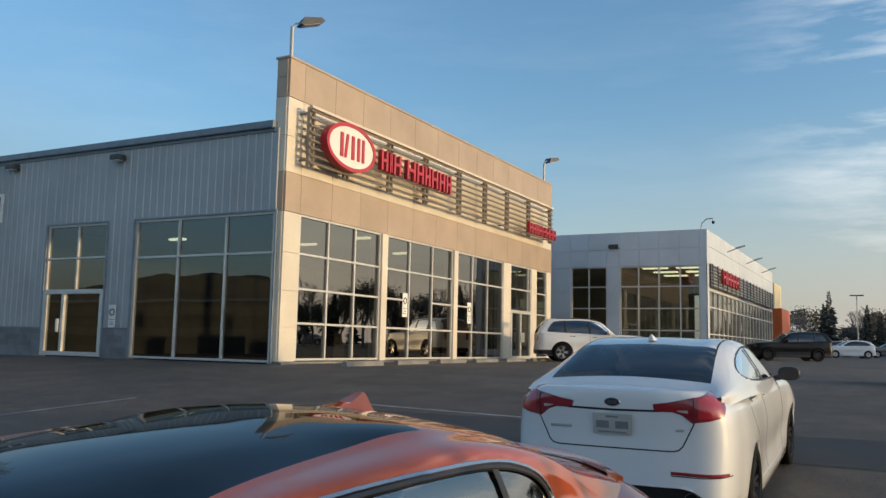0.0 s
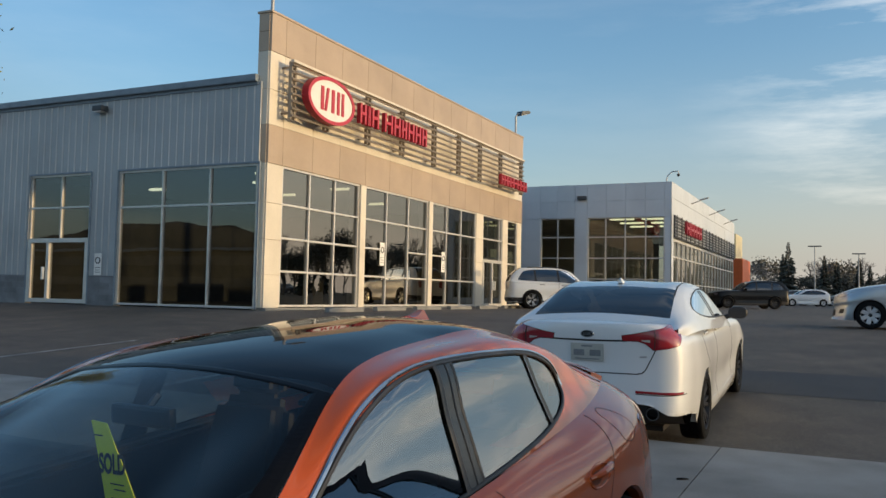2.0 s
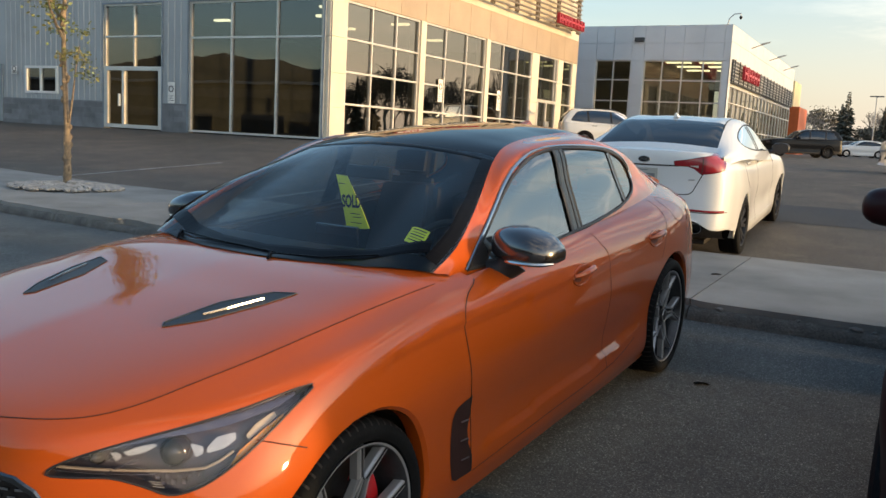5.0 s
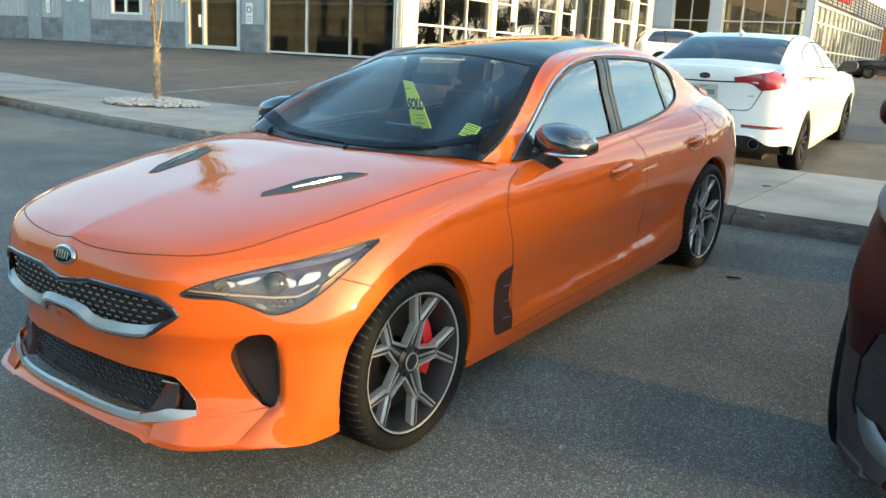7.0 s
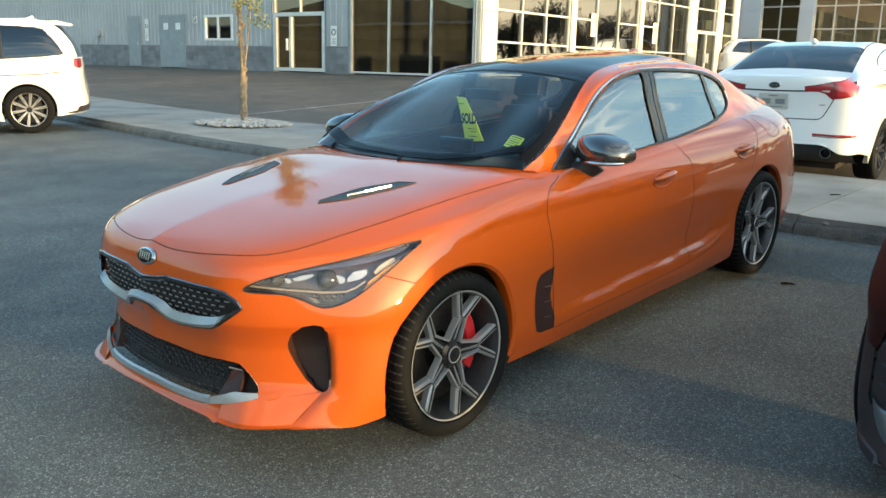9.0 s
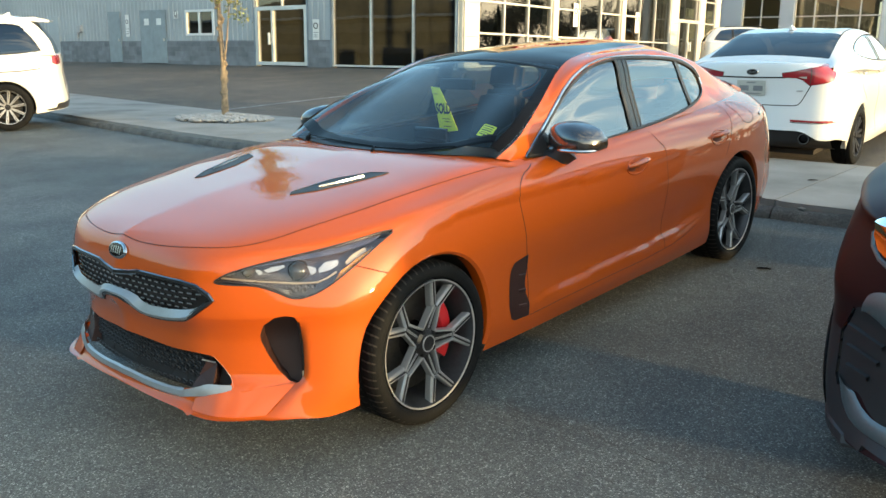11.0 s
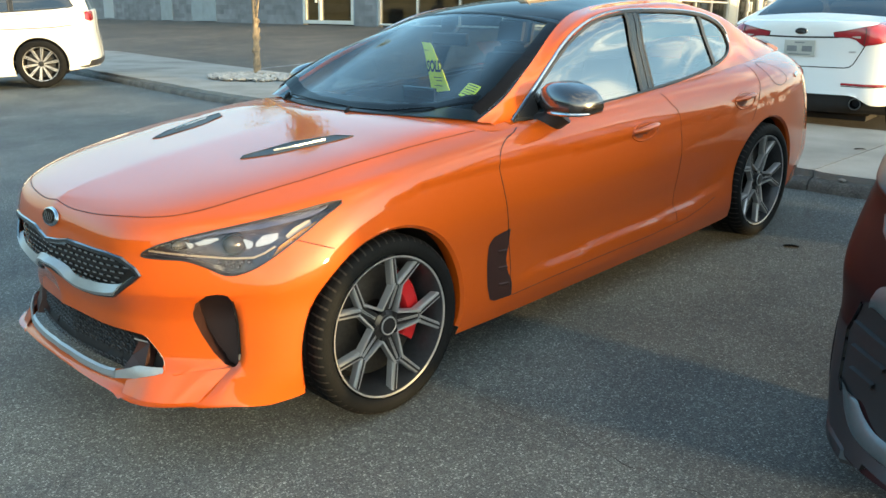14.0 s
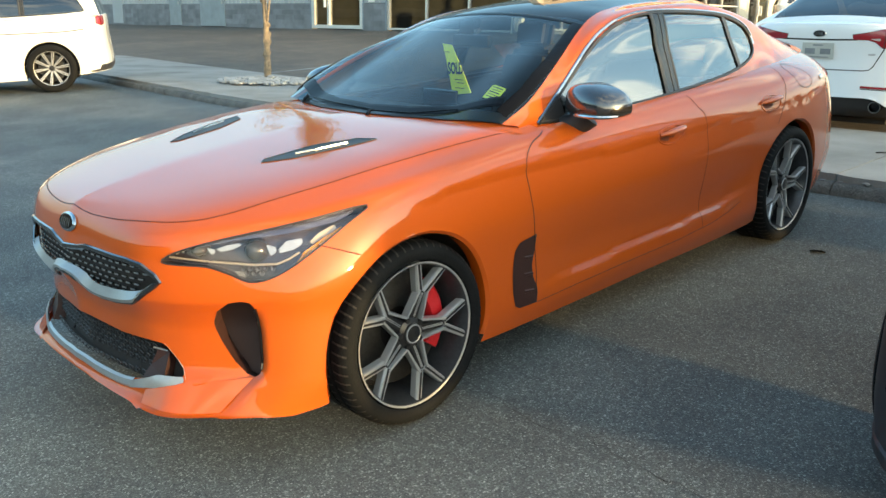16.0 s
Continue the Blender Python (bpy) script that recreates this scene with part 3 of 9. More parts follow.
siding(-27.98, -25.42, BLOCK_Z, EAVE_Z)
siding(-25.42, -22.50, 5.47, EAVE_Z)
siding(-22.50, -21.24, BLOCK_Z, EAVE_Z)
siding(-21.24, -15.60, 5.46, EAVE_Z)
g = Geo()
g.box(-62, WALL_Y - 0.16, EAVE_Z, -15.72, WALL_Y + 0.3, EAVE_Z + 0.22, 0.03)
g.box(-62, WALL_Y - 0.05, EAVE_Z - 0.10, -15.72, WALL_Y + 0.1, EAVE_Z, 0.01)
g.make("eave", M_EAVE, kia, "dark blue-grey metal eave flashing")
g = Geo()
g.add([(-62, WALL_Y, EAVE_Z + 0.2), (-15.8, WALL_Y, EAVE_Z + 0.2), (-15.8, 40.6, 8.6), (-62, 40.6, 8.6)], [(0, 1, 2, 3)])
g.make("roof", M_EAVE, kia)
# masonry base, course by course
r = random.Random(4)
for x0, x1 in ((-62, -35.68), (-34.79, -33.11), (-31.29, -25.42), (-22.50, -21.24)):
    g = Geo()
    g.box(x0, WALL_Y + 0.005, BASE_Z - 0.3, x1, WALL_Y + 0.22, BLOCK_Z)
    back = g.make("base_wall", M_BLOCK, kia, "dark grey masonry base")
    k = 0
    z = BASE_Z - 0.08
    while z < BLOCK_Z - 0.05:
        h = 0.195
        x = max(x0, -44.0) - (0.2 if k % 2 else 0.0)
        while x < x1 - 0.02:
            a, b = max(x, x0) + 0.005, min(x + 0.6, x1) - 0.005
            if b - a > 0.04:
                Geo().box(a, WALL_Y - 0.035 + r.uniform(-0.004, 0.004), z + 0.005, b, WALL_Y + 0.03, min(z + h, BLOCK_Z) - 0.004).make("block", M_BLOCK, back)
            x += 0.6
        z += h
        k += 1
# trim angles beside the openings
for x0, x1, z0, z1 in OPEN[3:]:
    g = Geo()
    for x in (x0 - 0.05, x1):
        g.box(x, WALL_Y - 0.045, z0, x + 0.05, WALL_Y + 0.2, z1, 0.004)
    g.box(x0 - 0.05, WALL_Y - 0.045, z1, x1 + 0.05, WALL_Y + 0.2, z1 + 0.06, 0.004)
    g.make("trim", M_EAVE, kia)
pane_grid(kia, "window", "x", WALL_Y + 0.08, [-21.20, -19.37, -17.47, -15.62], [BASE_Z + 0.05, 4.28, 5.43], 0.065, label="tall three-bay showroom window in pale aluminium")
pane_grid(kia, "window", "x", WALL_Y + 0.08, [-25.38, -23.90, -22.53], [3.28, 4.35, 5.44], 0.06, label="four-pane transom over the side entrance")
pane_grid(kia, "window", "x", WALL_Y + 0.02, [-29.80, -28.93, -28.00], [2.31, 3.25], 0.09, label="white sliding office window", frame_mat=M_PAPER)
pane_grid(kia, "window", "x", WALL_Y + 0.02, [-29.80, -28.93, -28.00], [5.78, 6.72], 0.09, label="white upper office window", frame_mat=M_PAPER)


def glazed_door(parent, axis, plane, u0, um, u1, z0, z1, label):
    """A pair of glazed leaves in a wide aluminium frame with a pull handle."""
    d = pane_grid(parent, "door", axis, plane, [u0 + 0.05, um, u1 - 0.05], [z0 + 0.08, z1 - 0.05], 0.13, 0.14, label=label)
    for u in (um - 0.13, um + 0.16):
        g = Geo()
        zc = z0 + 1.0
        if axis == "x":
            g.box(u - 0.025, plane - 0.19, zc - 0.22, u + 0.025, plane - 0.09, zc + 0.22, 0.012)
        else:
            g.box(plane + 0.09, u - 0.025, zc - 0.22, plane + 0.19, u + 0.025, zc + 0.22, 0.012)
        g.make("handle", M_PAPER, d, "pale pull handle")
        if axis == "x":
            break
    return d


glazed_door(kia, "x", WALL_Y + 0.06, -25.38, -24.42, -22.53, BASE_Z, 3.28, "glazed side entrance door in pale aluminium")
for x0, x1, z0, z1 in OPEN[:2]:
    g = Geo()
    g.box(x0, WALL_Y - 0.05, z0, x1, WALL_Y + 0.03, z1, 0.01)
    g.box(x0 - 0.05, WALL_Y - 0.06, z0, x0, WALL_Y + 0.1, z1 + 0.05, 0.005)
    g.box(x1, WALL_Y - 0.06, z0, x1 + 0.05, WALL_Y + 0.1, z1 + 0.05, 0.005)
    g.box(x0 - 0.05, WALL_Y - 0.06, z1, x1 + 0.05, WALL_Y + 0.1, z1 + 0.05, 0.005)
    if x1 - x0 > 1.2:
        xm = (x0 + x1) / 2
        g.box(xm - 0.012, WALL_Y - 0.058, z0, xm + 0.012, WALL_Y, z1)
    d = g.make("service_door", M_GREYDOOR, kia, "grey painted steel service door")
    if x1 - x0 > 1.2:
        for xc in (x0 + 0.45, x1 - 0.45):
            Geo().box(xc - 0.17, WALL_Y - 0.062, 2.72, xc + 0.17, WALL_Y - 0.045, 3.0, 0.004).make("vision_pane", M_PAPER, d)
    Geo().box(x1 - 0.16, WALL_Y - 0.10, 2.05, x1 - 0.10, WALL_Y - 0.045, 2.17, 0.008).make("door_handle", M_STEEL, d)
# small notices, meter and wall lamps
def notice(parent, axis, plane, u, z, w, h):
    g, m = Geo(), Geo()
    if axis == "x":
        g.box(u - w / 2, plane - 0.008, z - h / 2, u + w / 2, plane, z + h / 2, 0.002)
    else:
        g.box(plane, u - w / 2, z - h / 2, plane + 0.008, u + w / 2, z + h / 2, 0.002)
    n = g.make("notice", M_PAPER, parent, "small white notice with a dark printed ring and bars")
    ring = []
    for j in range(14):
        a = 2 * math.pi * j / 14
        ring.append((u + math.cos(a) * w * 0.3, z + h * 0.18 + math.sin(a) * w * 0.3))
    pts = ring + [ring[0]]
    d = plane - 0.010 if axis == "x" else plane + 0.010
    m.tube([(a, d, b) if axis == "x" else (d, a, b) for a, b in pts], w * 0.055, 5)
    m.make("printed_ring", M_BLACK, n)
    for q, zz in ((0.36, -0.15), (0.3, -0.26), (0.34, -0.36)):
        m = Geo()
        if axis == "x":
            m.box(u - w * q, d - 0.002, z + h * zz - 0.008, u + w * q, d + 0.004, z + h * zz + 0.008)
        else:
            m.box(d - 0.004, u - w * q, z + h * zz - 0.008, d + 0.002, u + w * q, z + h * zz + 0.008)
        m.make("printed_bar", M_BLACK, n)


notice(kia, "x", WALL_Y - 0.032, -22.02, 2.43, 0.33, 0.72)
notice(kia, "x", WALL_Y - 0.032, -34.2, 2.72, 0.28, 0.95)
notice(kia, "x", WALL_Y - 0.032, -27.2 - 3.3, 3.12, 0.32, 0.3)
g = Geo()
g.box(-38.3, WALL_Y - 0.16, 2.45, -38.05, WALL_Y, 2.8, 0.02)
g.tube([(-38.45, WALL_Y - 0.06, 2.2), (-38.45, WALL_Y - 0.06, 2.75)], 0.05, 8)
g.make("meter_box", M_STEEL, kia, "small grey utility meter on the siding")
g = Geo()
g.box(-41.2, WALL_Y - 0.05, BLOCK_Z - 0.9, -40.2, WALL_Y, 3.25, 0.01)
g.make("service_door", M_METALWALL, kia, "plain siding-coloured steel door")
for x, z in ((-22.05, 7.55), (-27.35, 7.66), (-41.5, 7.6)):
    g = Geo()
    g.box(x - 0.22, WALL_Y - 0.34, z - 0.10, x + 0.22, WALL_Y - 0.02, z + 0.10, 0.05)
    lamp = g.make("wall_lamp", M_DARKMET, kia, "box-shaped grey wall lamp under the eave")
    Geo().box(x - 0.17, WALL_Y - 0.325, z - 0.115, x + 0.17, WALL_Y - 0.10, z - 0.095).make("lens", M_PAPER, lamp)

# front: panels on a backing wall
END_Y = 40.66
PY = [19.15, 19.87, 21.45, 23.05, 24.75, 26.5, 28.26, 30.05, 31.75, 33.4, 35.05, 36.8, 38.7, END_Y]
BAYS = [(19.92, 24.42), (24.79, 29.79), (30.14, 34.73), (35.56, 38.03), (38.72, 40.05)]
T0, T1, T2, T3, T4 = BASE_Z, 5.48, 6.64, 8.85, 10.03
g = Geo()
g.box(FRONT_X - 0.45, 19.20, T1 + 0.02, FRONT_X - 0.05, END_Y - 0.04, T4 - 0.05)
prev = 19.20
for a, b in BAYS:
    g.box(FRONT_X - 0.45, prev, T0 - 0.2, FRONT_X - 0.05, a - 0.02, T1 + 0.02)
    prev = b + 0.02
g.box(FRONT_X - 0.45, prev, T0 - 0.2, FRONT_X - 0.05, END_Y - 0.04, T1 + 0.02)
front = g.make("front_wall", M_CREAM, kia, "panelled front wall in cream and tan")


def panel(y0, y1, z0, z1, mat, proud=0.0, parent=front):
    Geo().box(FRONT_X - 0.06, y0 + 0.006, z0 + 0.006, FRONT_X + proud, y1 - 0.006, z1 - 0.006, 0.006).make("panel", mat, parent)


for a, b in zip(PY, PY[1:]):
    panel(a, b, T1 + 0.0, T2, M_TAN, 0.015)
    panel(a, b, T2, 7.7, M_CREAM)
    panel(a, b, 7.7, T3, M_CREAM)
    panel(a, b, T3, T4, M_TAN, 0.02)
piers = [(19.15, BAYS[0][0])] + [(BAYS[i][1], BAYS[i + 1][0]) for i in range(4)] + [(BAYS[4][1], END_Y)]
for i, (a, b) in enumerate(piers):
    zs = [T0 + 0.05, 2.15, 3.2, 4.3, T1] if b - a > 0.45 else [T0 + 0.05, T1]
    for z0, z1 in zip(zs, zs[1:]):
        panel(a, b, z0, z1, M_CREAM, 0.0 if b - a > 0.45 else 0.05)
# the return of the corner, and the parapet's end
for z0, z1, mt in ((T0 + 0.05, 2.15, M_CREAM), (2.15, 3.2, M_CREAM), (3.2, 4.3, M_CREAM), (4.3, T1, M_CREAM), (T1, T2, M_TAN), (T2, 7.7, M_CREAM), (7.7, T3, M_CREAM), (T3, 9.45, M_TAN), (9.45, T4, M_TAN)):
    Geo().box(FRONT_X - 0.37 if z0 < 7.6 else FRONT_X - 0.45, 19.13, z0 + 0.006, FRONT_X - 0.065, 19.20, z1 - 0.006, 0.006).make("panel", mt, front)
g = Geo()
g.box(FRONT_X - 0.5, 19.10, T4 - 0.03, FRONT_X + 0.05, END_Y, T4 + 0.04, 0.01)
g.make("coping", M_TAN, front)
g = Geo()
g.box(FRONT_X - 0.3, 19.15, T0 - 0.25, FRONT_X + 0.1, END_Y, T0 + 0.05, 0.015)
g.make("plinth", M_CONC, kia, "low pale concrete plinth under the glass")
ROWS_Z = [T0 + 0.11, 2.28, 3.29, 4.32, T1 - 0.03]
pane_grid(kia, "window", "y", FRONT_X - 0.1, [19.95, 21.42, 22.90, 24.40], ROWS_Z, 0.065, label="twelve-pane showroom window bay")
pane_grid(kia, "window", "y", FRONT_X - 0.1, [24.82, 26.43, 28.15, 29.77], ROWS_Z, 0.065, skip=((1, 2),), label="showroom window bay with one tall middle pane")
pane_grid(kia, "window", "y", FRONT_X - 0.1, [30.17, 31.62, 33.12, 34.70], ROWS_Z, 0.065, skip=((1, 2), (2, 2)), label="showroom window bay with two tall panes")
pane_grid(kia, "window", "y", FRONT_X - 0.1, [35.6, 37.7, 38.0], [3.36, 4.36, T1 - 0.03], 0.065, label="transom panes over the front entrance")
pane_grid(kia, "window", "y", FRONT_X - 0.1, [38.75, 40.02], [T0 + 0.11, 3.29, 4.32, T1 - 0.03], 0.065, label="narrow end window")
glazed_door(kia, "y", FRONT_X - 0.08, 35.6, 36.75, 38.0, T0 + 0.03, 3.36, "glazed double front entrance door")
notice(kia, "y", FRONT_X - 0.04, 26.15, 3.12, 0.34, 0.85)
notice(kia, "y", FRONT_X - 0.04, 31.35, 3.05, 0.34, 0.85)
# louvre screen
LX = FRONT_X + 0.42
posts = [19.75, 21.6, 24.2, 26.7, 29.4, 31.8, 34.1, 36.6, 39.4]
screen = thing("louvre_screen", Matrix(), "bronze horizontal louvre screen on the tan front", "louvre screen")
for i, y in enumerate(posts):
    g = Geo()
    for dy in (-0.10, 0.10):
        g.box(LX - 0.09, y + dy - 0.035, 6.84, LX + 0.02, y + dy + 0.035, 8.60, 0.006)
    for z in (7.05, 8.45):
        g.box(FRONT_X, y - 0.03, z - 0.03, LX, y + 0.03, z + 0.03)
    g.make("post", M_LOUVRE, screen)
for k in range(8):
    z = 6.96 + k * 0.222
    g = Geo()
    g.prism([(LX + 0.02, z - 0.04), (LX + 0.09, z - 0.055), (LX + 0.10, z - 0.02), (LX + 0.03, z + 0.045)], 1, 19.6, 39.55)
    g.v = [(x, y, zz) for x, y, zz in g.v]
    g.make("slat", M_LOUVRE, screen)
Geo().box(LX - 0.02, 19.6, 8.56, LX + 0.12, 39.55, 8.64, 0.008).make("top_rail", M_CREAM, screen)
# oval sign, block letters as plain shapes
SX = FRONT_X + 0.72
oval = thing("oval_sign", pose(SX, 21.4, 7.73), "white oval sign with a red rim and red bars", "sign")


def oval_geo(a, b, x0, x1, inner=None, n=56):
    g = Geo()
    o = [(a * math.cos(2 * math.pi * i / n), b * math.sin(2 * math.pi * i / n)) for i in range(n)]
    if inner is None:
        return g.prism(o, 0, x0, x1)
    q = [(inner[0] * math.cos(2 * math.pi * i / n), inner[1] * math.sin(2 * math.pi * i / n)) for i in range(n)]
    g.v = [(x, *p) for x in (x0, x1) for p in o] + [(x, *p) for x in (x0, x1) for p in q]
    for i in range(n):
        j = (i + 1) % n
        g.f += [(i, j, n + j, n + i), (2 * n + i, 3 * n + i, 3 * n + j, 2 * n + j), (n + i, n + j, 3 * n + j, 3 * n + i), (i, 2 * n + i, 2 * n + j, j)]
    return g


oval_geo(1.26, 0.68, -0.18, 0.0).make("face", M_WHITE, oval)
oval_geo(1.34, 0.74, -0.22, 0.03, (1.21, 0.63)).make("rim", M_RED, oval, "red raised rim", smooth=True)
for y, w, sl in ((-0.55, 0.15, 0.0), (-0.3, 0.12, 0.12), (0.05, 0.15, 0.0), (0.36, 0.13, 0.0), (0.62, 0.13, 0.0)):
    g = Geo()
    g.prism([(y - w / 2 - sl / 2, -0.37), (y + w / 2 - sl / 2, -0.37), (y + w / 2 + sl / 2, 0.37), (y - w / 2 + sl / 2, 0.37)], 0, 0.0, 0.03)
    g.make("bar", M_RED, oval)


def block_word(name, x, y0, z0, h, widths, gap, mat, label, depth=0.16, rail=True):
    t = thing(name, pose(x, y0, z0), label, "sign")
    y = 0.0
    for w in widths:
        if w > 0:
            g = Geo()
            st = min(w * 0.36, h * 0.17)
            g.box(0, y, 0, depth, y + st, h, st * 0.15)
            if w > 2.2 * st:
                g.box(0, y + w - st, 0, depth, y + w, h, st * 0.15)
                g.box(0, y + st, h * 0.42, depth, y + w - st, h * 0.42 + st, st * 0.15)
            g.make("letter_shape", mat, t)
        y += abs(w) + gap
    if rail:
        Geo().box(-0.1, -0.1, h * 0.3, 0.0, y, h * 0.3 + 0.05).make("rail", M_LOUVRE, t)
    return t


block_word("letter_sign", SX - 0.12, 23.1, 7.38, 0.68, [0.40, 0.15, 0.46, -0.18, 0.56, 0.46, 0.38, 0.46, 0.43, 0.40], 0.12, M_RED, "row of red raised letter shapes on the louvre screen")
block_word("letter_sign", SX - 0.12, 35.9, 6.95, 0.48, [0.32, 0.36, 0.3, 0.34, 0.46, 0.38, 0.38, 0.36], 0.075, M_RED, "short row of small red letter shapes")


def floodlight(x, y, z, turn, arm=0.5):
    t = thing("floodlight", pose(x, y, z, 0, 0, turn), "grey floodlight on a short pole on the parapet", "floodlight")
    Geo().tube([(0, 0, 0), (0, 0, 1.0)], 0.055, 10).make("pole", M_STEEL, t)
    Geo().box(-0.09, -0.09, 0, 0.09, 0.09, 0.04).make("base_plate", M_STEEL, t)
    Geo().tube([(0, 0, 0.95), (0.10, 0, 1.12), (0.3, 0, 1.18)], 0.03, 8).make("bracket", M_STEEL, t)
    g = Geo()
    g.prism([(0.2, 1.08), (0.32, 1.32), (0.85, 1.42), (0.98, 1.34), (0.9, 1.27), (0.3, 1.08)], 1, -0.19, 0.19)
    h = g.make("head", M_DARKMET, t)
    g = Geo()
    g.prism([(0.32, 1.07), (0.88, 1.255), (0.86, 1.265), (0.30, 1.08)], 1, -0.16, 0.16)
    g.make("lens", M_STEEL, h)


floodlight(FRONT_X - 0.2, 19.42, T4 + 0.04, 60)
floodlight(FRONT_X - 0.2, 40.1, T4 + 0.04, 70)
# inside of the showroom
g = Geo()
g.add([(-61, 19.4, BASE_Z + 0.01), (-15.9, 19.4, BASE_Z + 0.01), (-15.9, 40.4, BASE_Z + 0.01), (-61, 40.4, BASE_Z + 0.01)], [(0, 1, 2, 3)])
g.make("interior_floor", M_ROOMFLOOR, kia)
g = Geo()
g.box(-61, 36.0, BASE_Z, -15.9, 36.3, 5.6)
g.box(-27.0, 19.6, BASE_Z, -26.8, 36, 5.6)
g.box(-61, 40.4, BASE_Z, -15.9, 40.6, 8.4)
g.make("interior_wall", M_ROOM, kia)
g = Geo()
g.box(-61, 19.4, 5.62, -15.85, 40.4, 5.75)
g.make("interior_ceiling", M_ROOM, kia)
for x, y in ((-18.9, 23.5), (-17.2, 26.0), (-20.4, 27.0), (-24.4, 24.0), (-18.5, 31), (-17.3, 21.6)):
    Geo().box(x - 0.36, y - 0.11, 5.54, x + 0.36, y + 0.11, 5.62).make("ceiling_lamp", M_LAMPON, kia, "lit ceiling lamp inside the showroom")
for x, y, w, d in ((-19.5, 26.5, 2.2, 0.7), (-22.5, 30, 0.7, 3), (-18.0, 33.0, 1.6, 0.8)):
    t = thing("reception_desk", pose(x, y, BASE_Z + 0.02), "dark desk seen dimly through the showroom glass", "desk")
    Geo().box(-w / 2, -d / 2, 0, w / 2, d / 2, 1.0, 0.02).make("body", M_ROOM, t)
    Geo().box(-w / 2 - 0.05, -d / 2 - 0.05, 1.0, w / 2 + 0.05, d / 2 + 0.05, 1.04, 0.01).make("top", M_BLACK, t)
# wheel stops before the front
for i in range(7):
    y = 19.3 + i * 2.72
    t = thing("wheel_stop", pose(-13.3, y + 1.1, ground_z(y + 1.1)), "low pale concrete wheel stop on the asphalt", "wheel stop", "wheel stops along the front")
    g = Geo()
    g.prism([(-0.09, 0), (0.09, 0), (0.075, 0.10), (0.05, 0.13), (-0.05, 0.13), (-0.075, 0.10)], 1, -0.95, 0.95)
    g.make("block", M_CONC, t)

# ---- second showroom, white panels ----
nis = thing("white_showroom_building", Matrix(), "white panelled car showroom with a dark sign band", "building")
NX, NY, NZ, NT = -8.65, 46.2, 1.1, 8.18
W1, W2 = (-16.25, -14.13), (-13.41, -9.03)
g = Geo()
for a, b, c, d in ((-44, W1[0], NZ - 0.3, NT), (W1[1], W2[0], NZ - 0.3, NT), (W2[1], NX - 0.05, NZ - 0.3, NT), (W1[0], W1[1], 6.24, NT), (W2[0], W2[1], 6.24, NT), (W1[0], W1[1], NZ - 0.3, 1.5), (W2[0], W2[1], NZ - 0.3, 1.5)):
    g.box(a, NY + 0.04, c, b, NY + 0.3, d)
nl = g.make("side_wall", M_WPANEL, nis, "white metal panel wall")
xs = [-19.8, -18.35, -17.36, -16.25, -15.2, -14.13, -13.41, -12.3, -11.2, -10.1, -9.03, NX]
for a, b in zip(xs, xs[1:]):
    for c, d in ((6.24, 7.2), (7.2, NT)):
        Geo().box(a + 0.008, NY, c + 0.008, b - 0.008, NY + 0.05, d - 0.008, 0.005).make("panel", M_WPANEL, nl)
for a, b in ((-19.8, -18.35), (-18.35, -17.36), (-17.36, W1[0]), (W1[1], W2[0]), (W2[1], NX)):
    for c, d in ((1.0, 2.3), (2.3, 3.6), (3.6, 4.9), (4.9, 6.24)):
        Geo().box(a + 0.008, NY, c + 0.008, b - 0.008, NY + 0.05, d - 0.008, 0.005).make("panel", M_WPANEL, nl)
pane_grid(nis, "window", "x", NY + 0.15, [W1[0] + 0.03, -15.2, W1[1] - 0.03], [1.5, 2.75, 3.94, 5.14, 6.22], 0.07, glass_mat=M_NGLASS, label="two-bay window in the white wall")
pane_grid(nis, "window", "x", NY + 0.15, [W2[0] + 0.03, -12.36, -11.24, -10.09, W2[1] - 0.03], [1.5, 2.75, 3.94, 5.14, 6.22], 0.07, glass_mat=M_NGLASS, label="four-bay window with lit ceiling lamps behind")
NE = 74.0
g = Geo()
g.box(NX - 0.3, NY + 0.3, 6.4, NX - 0.04, NE, NT)
g.box(NX - 0.3, NY + 0.02, NZ - 0.3, NX - 0.04, NY + 0.55, 6.4)
g.box(NX - 0.3, NY + 0.5, 4.95, NX - 0.12, NE, 6.4)
nr = g.make("front_wall", M_WPANEL, nis, "white metal panel front")
y = NY
while y < NE - 0.1:
    b = min(y + 2.7, NE)
    for c, d in ((6.4, 7.3), (7.3, NT)):
        Geo().box(NX - 0.05, y + 0.01, c + 0.008, NX, b - 0.01, d - 0.008, 0.005).make("panel", M_WPANEL, nr)
    y = b
Geo().box(NX - 0.05, NY, NZ - 0.2, NX, NY + 0.55, 6.4).make("panel", M_WPANEL, nr)
ys = [NY + 0.6 + i * 1.49 for i in range(19)]
pane_grid(nis, "window", "y", NX - 0.1, ys, [NZ + 0.1, 2.6, 4.05, 4.95], 0.075, label="long glazed front with slim mullions")
g = Geo()
g.box(NX + 0.02, NY + 0.5, 5.12, NX + 0.1, 73.4, 6.36)
band = g.make("sign_band", M_DARKMET, nis, "dark grid sign band")
for k in range(7):
    z = 5.2 + k * 0.18
    Geo().box(NX + 0.1, NY + 0.5, z, NX + 0.16, 73.4, z + 0.05).make("slat", M_STEEL, band)
for i in range(18):
    yy = NY + 0.6 + i * 1.5
    Geo().box(NX + 0.16, yy, 5.12, NX + 0.2, yy + 0.09, 6.36).make("post", M_DARKMET, band)
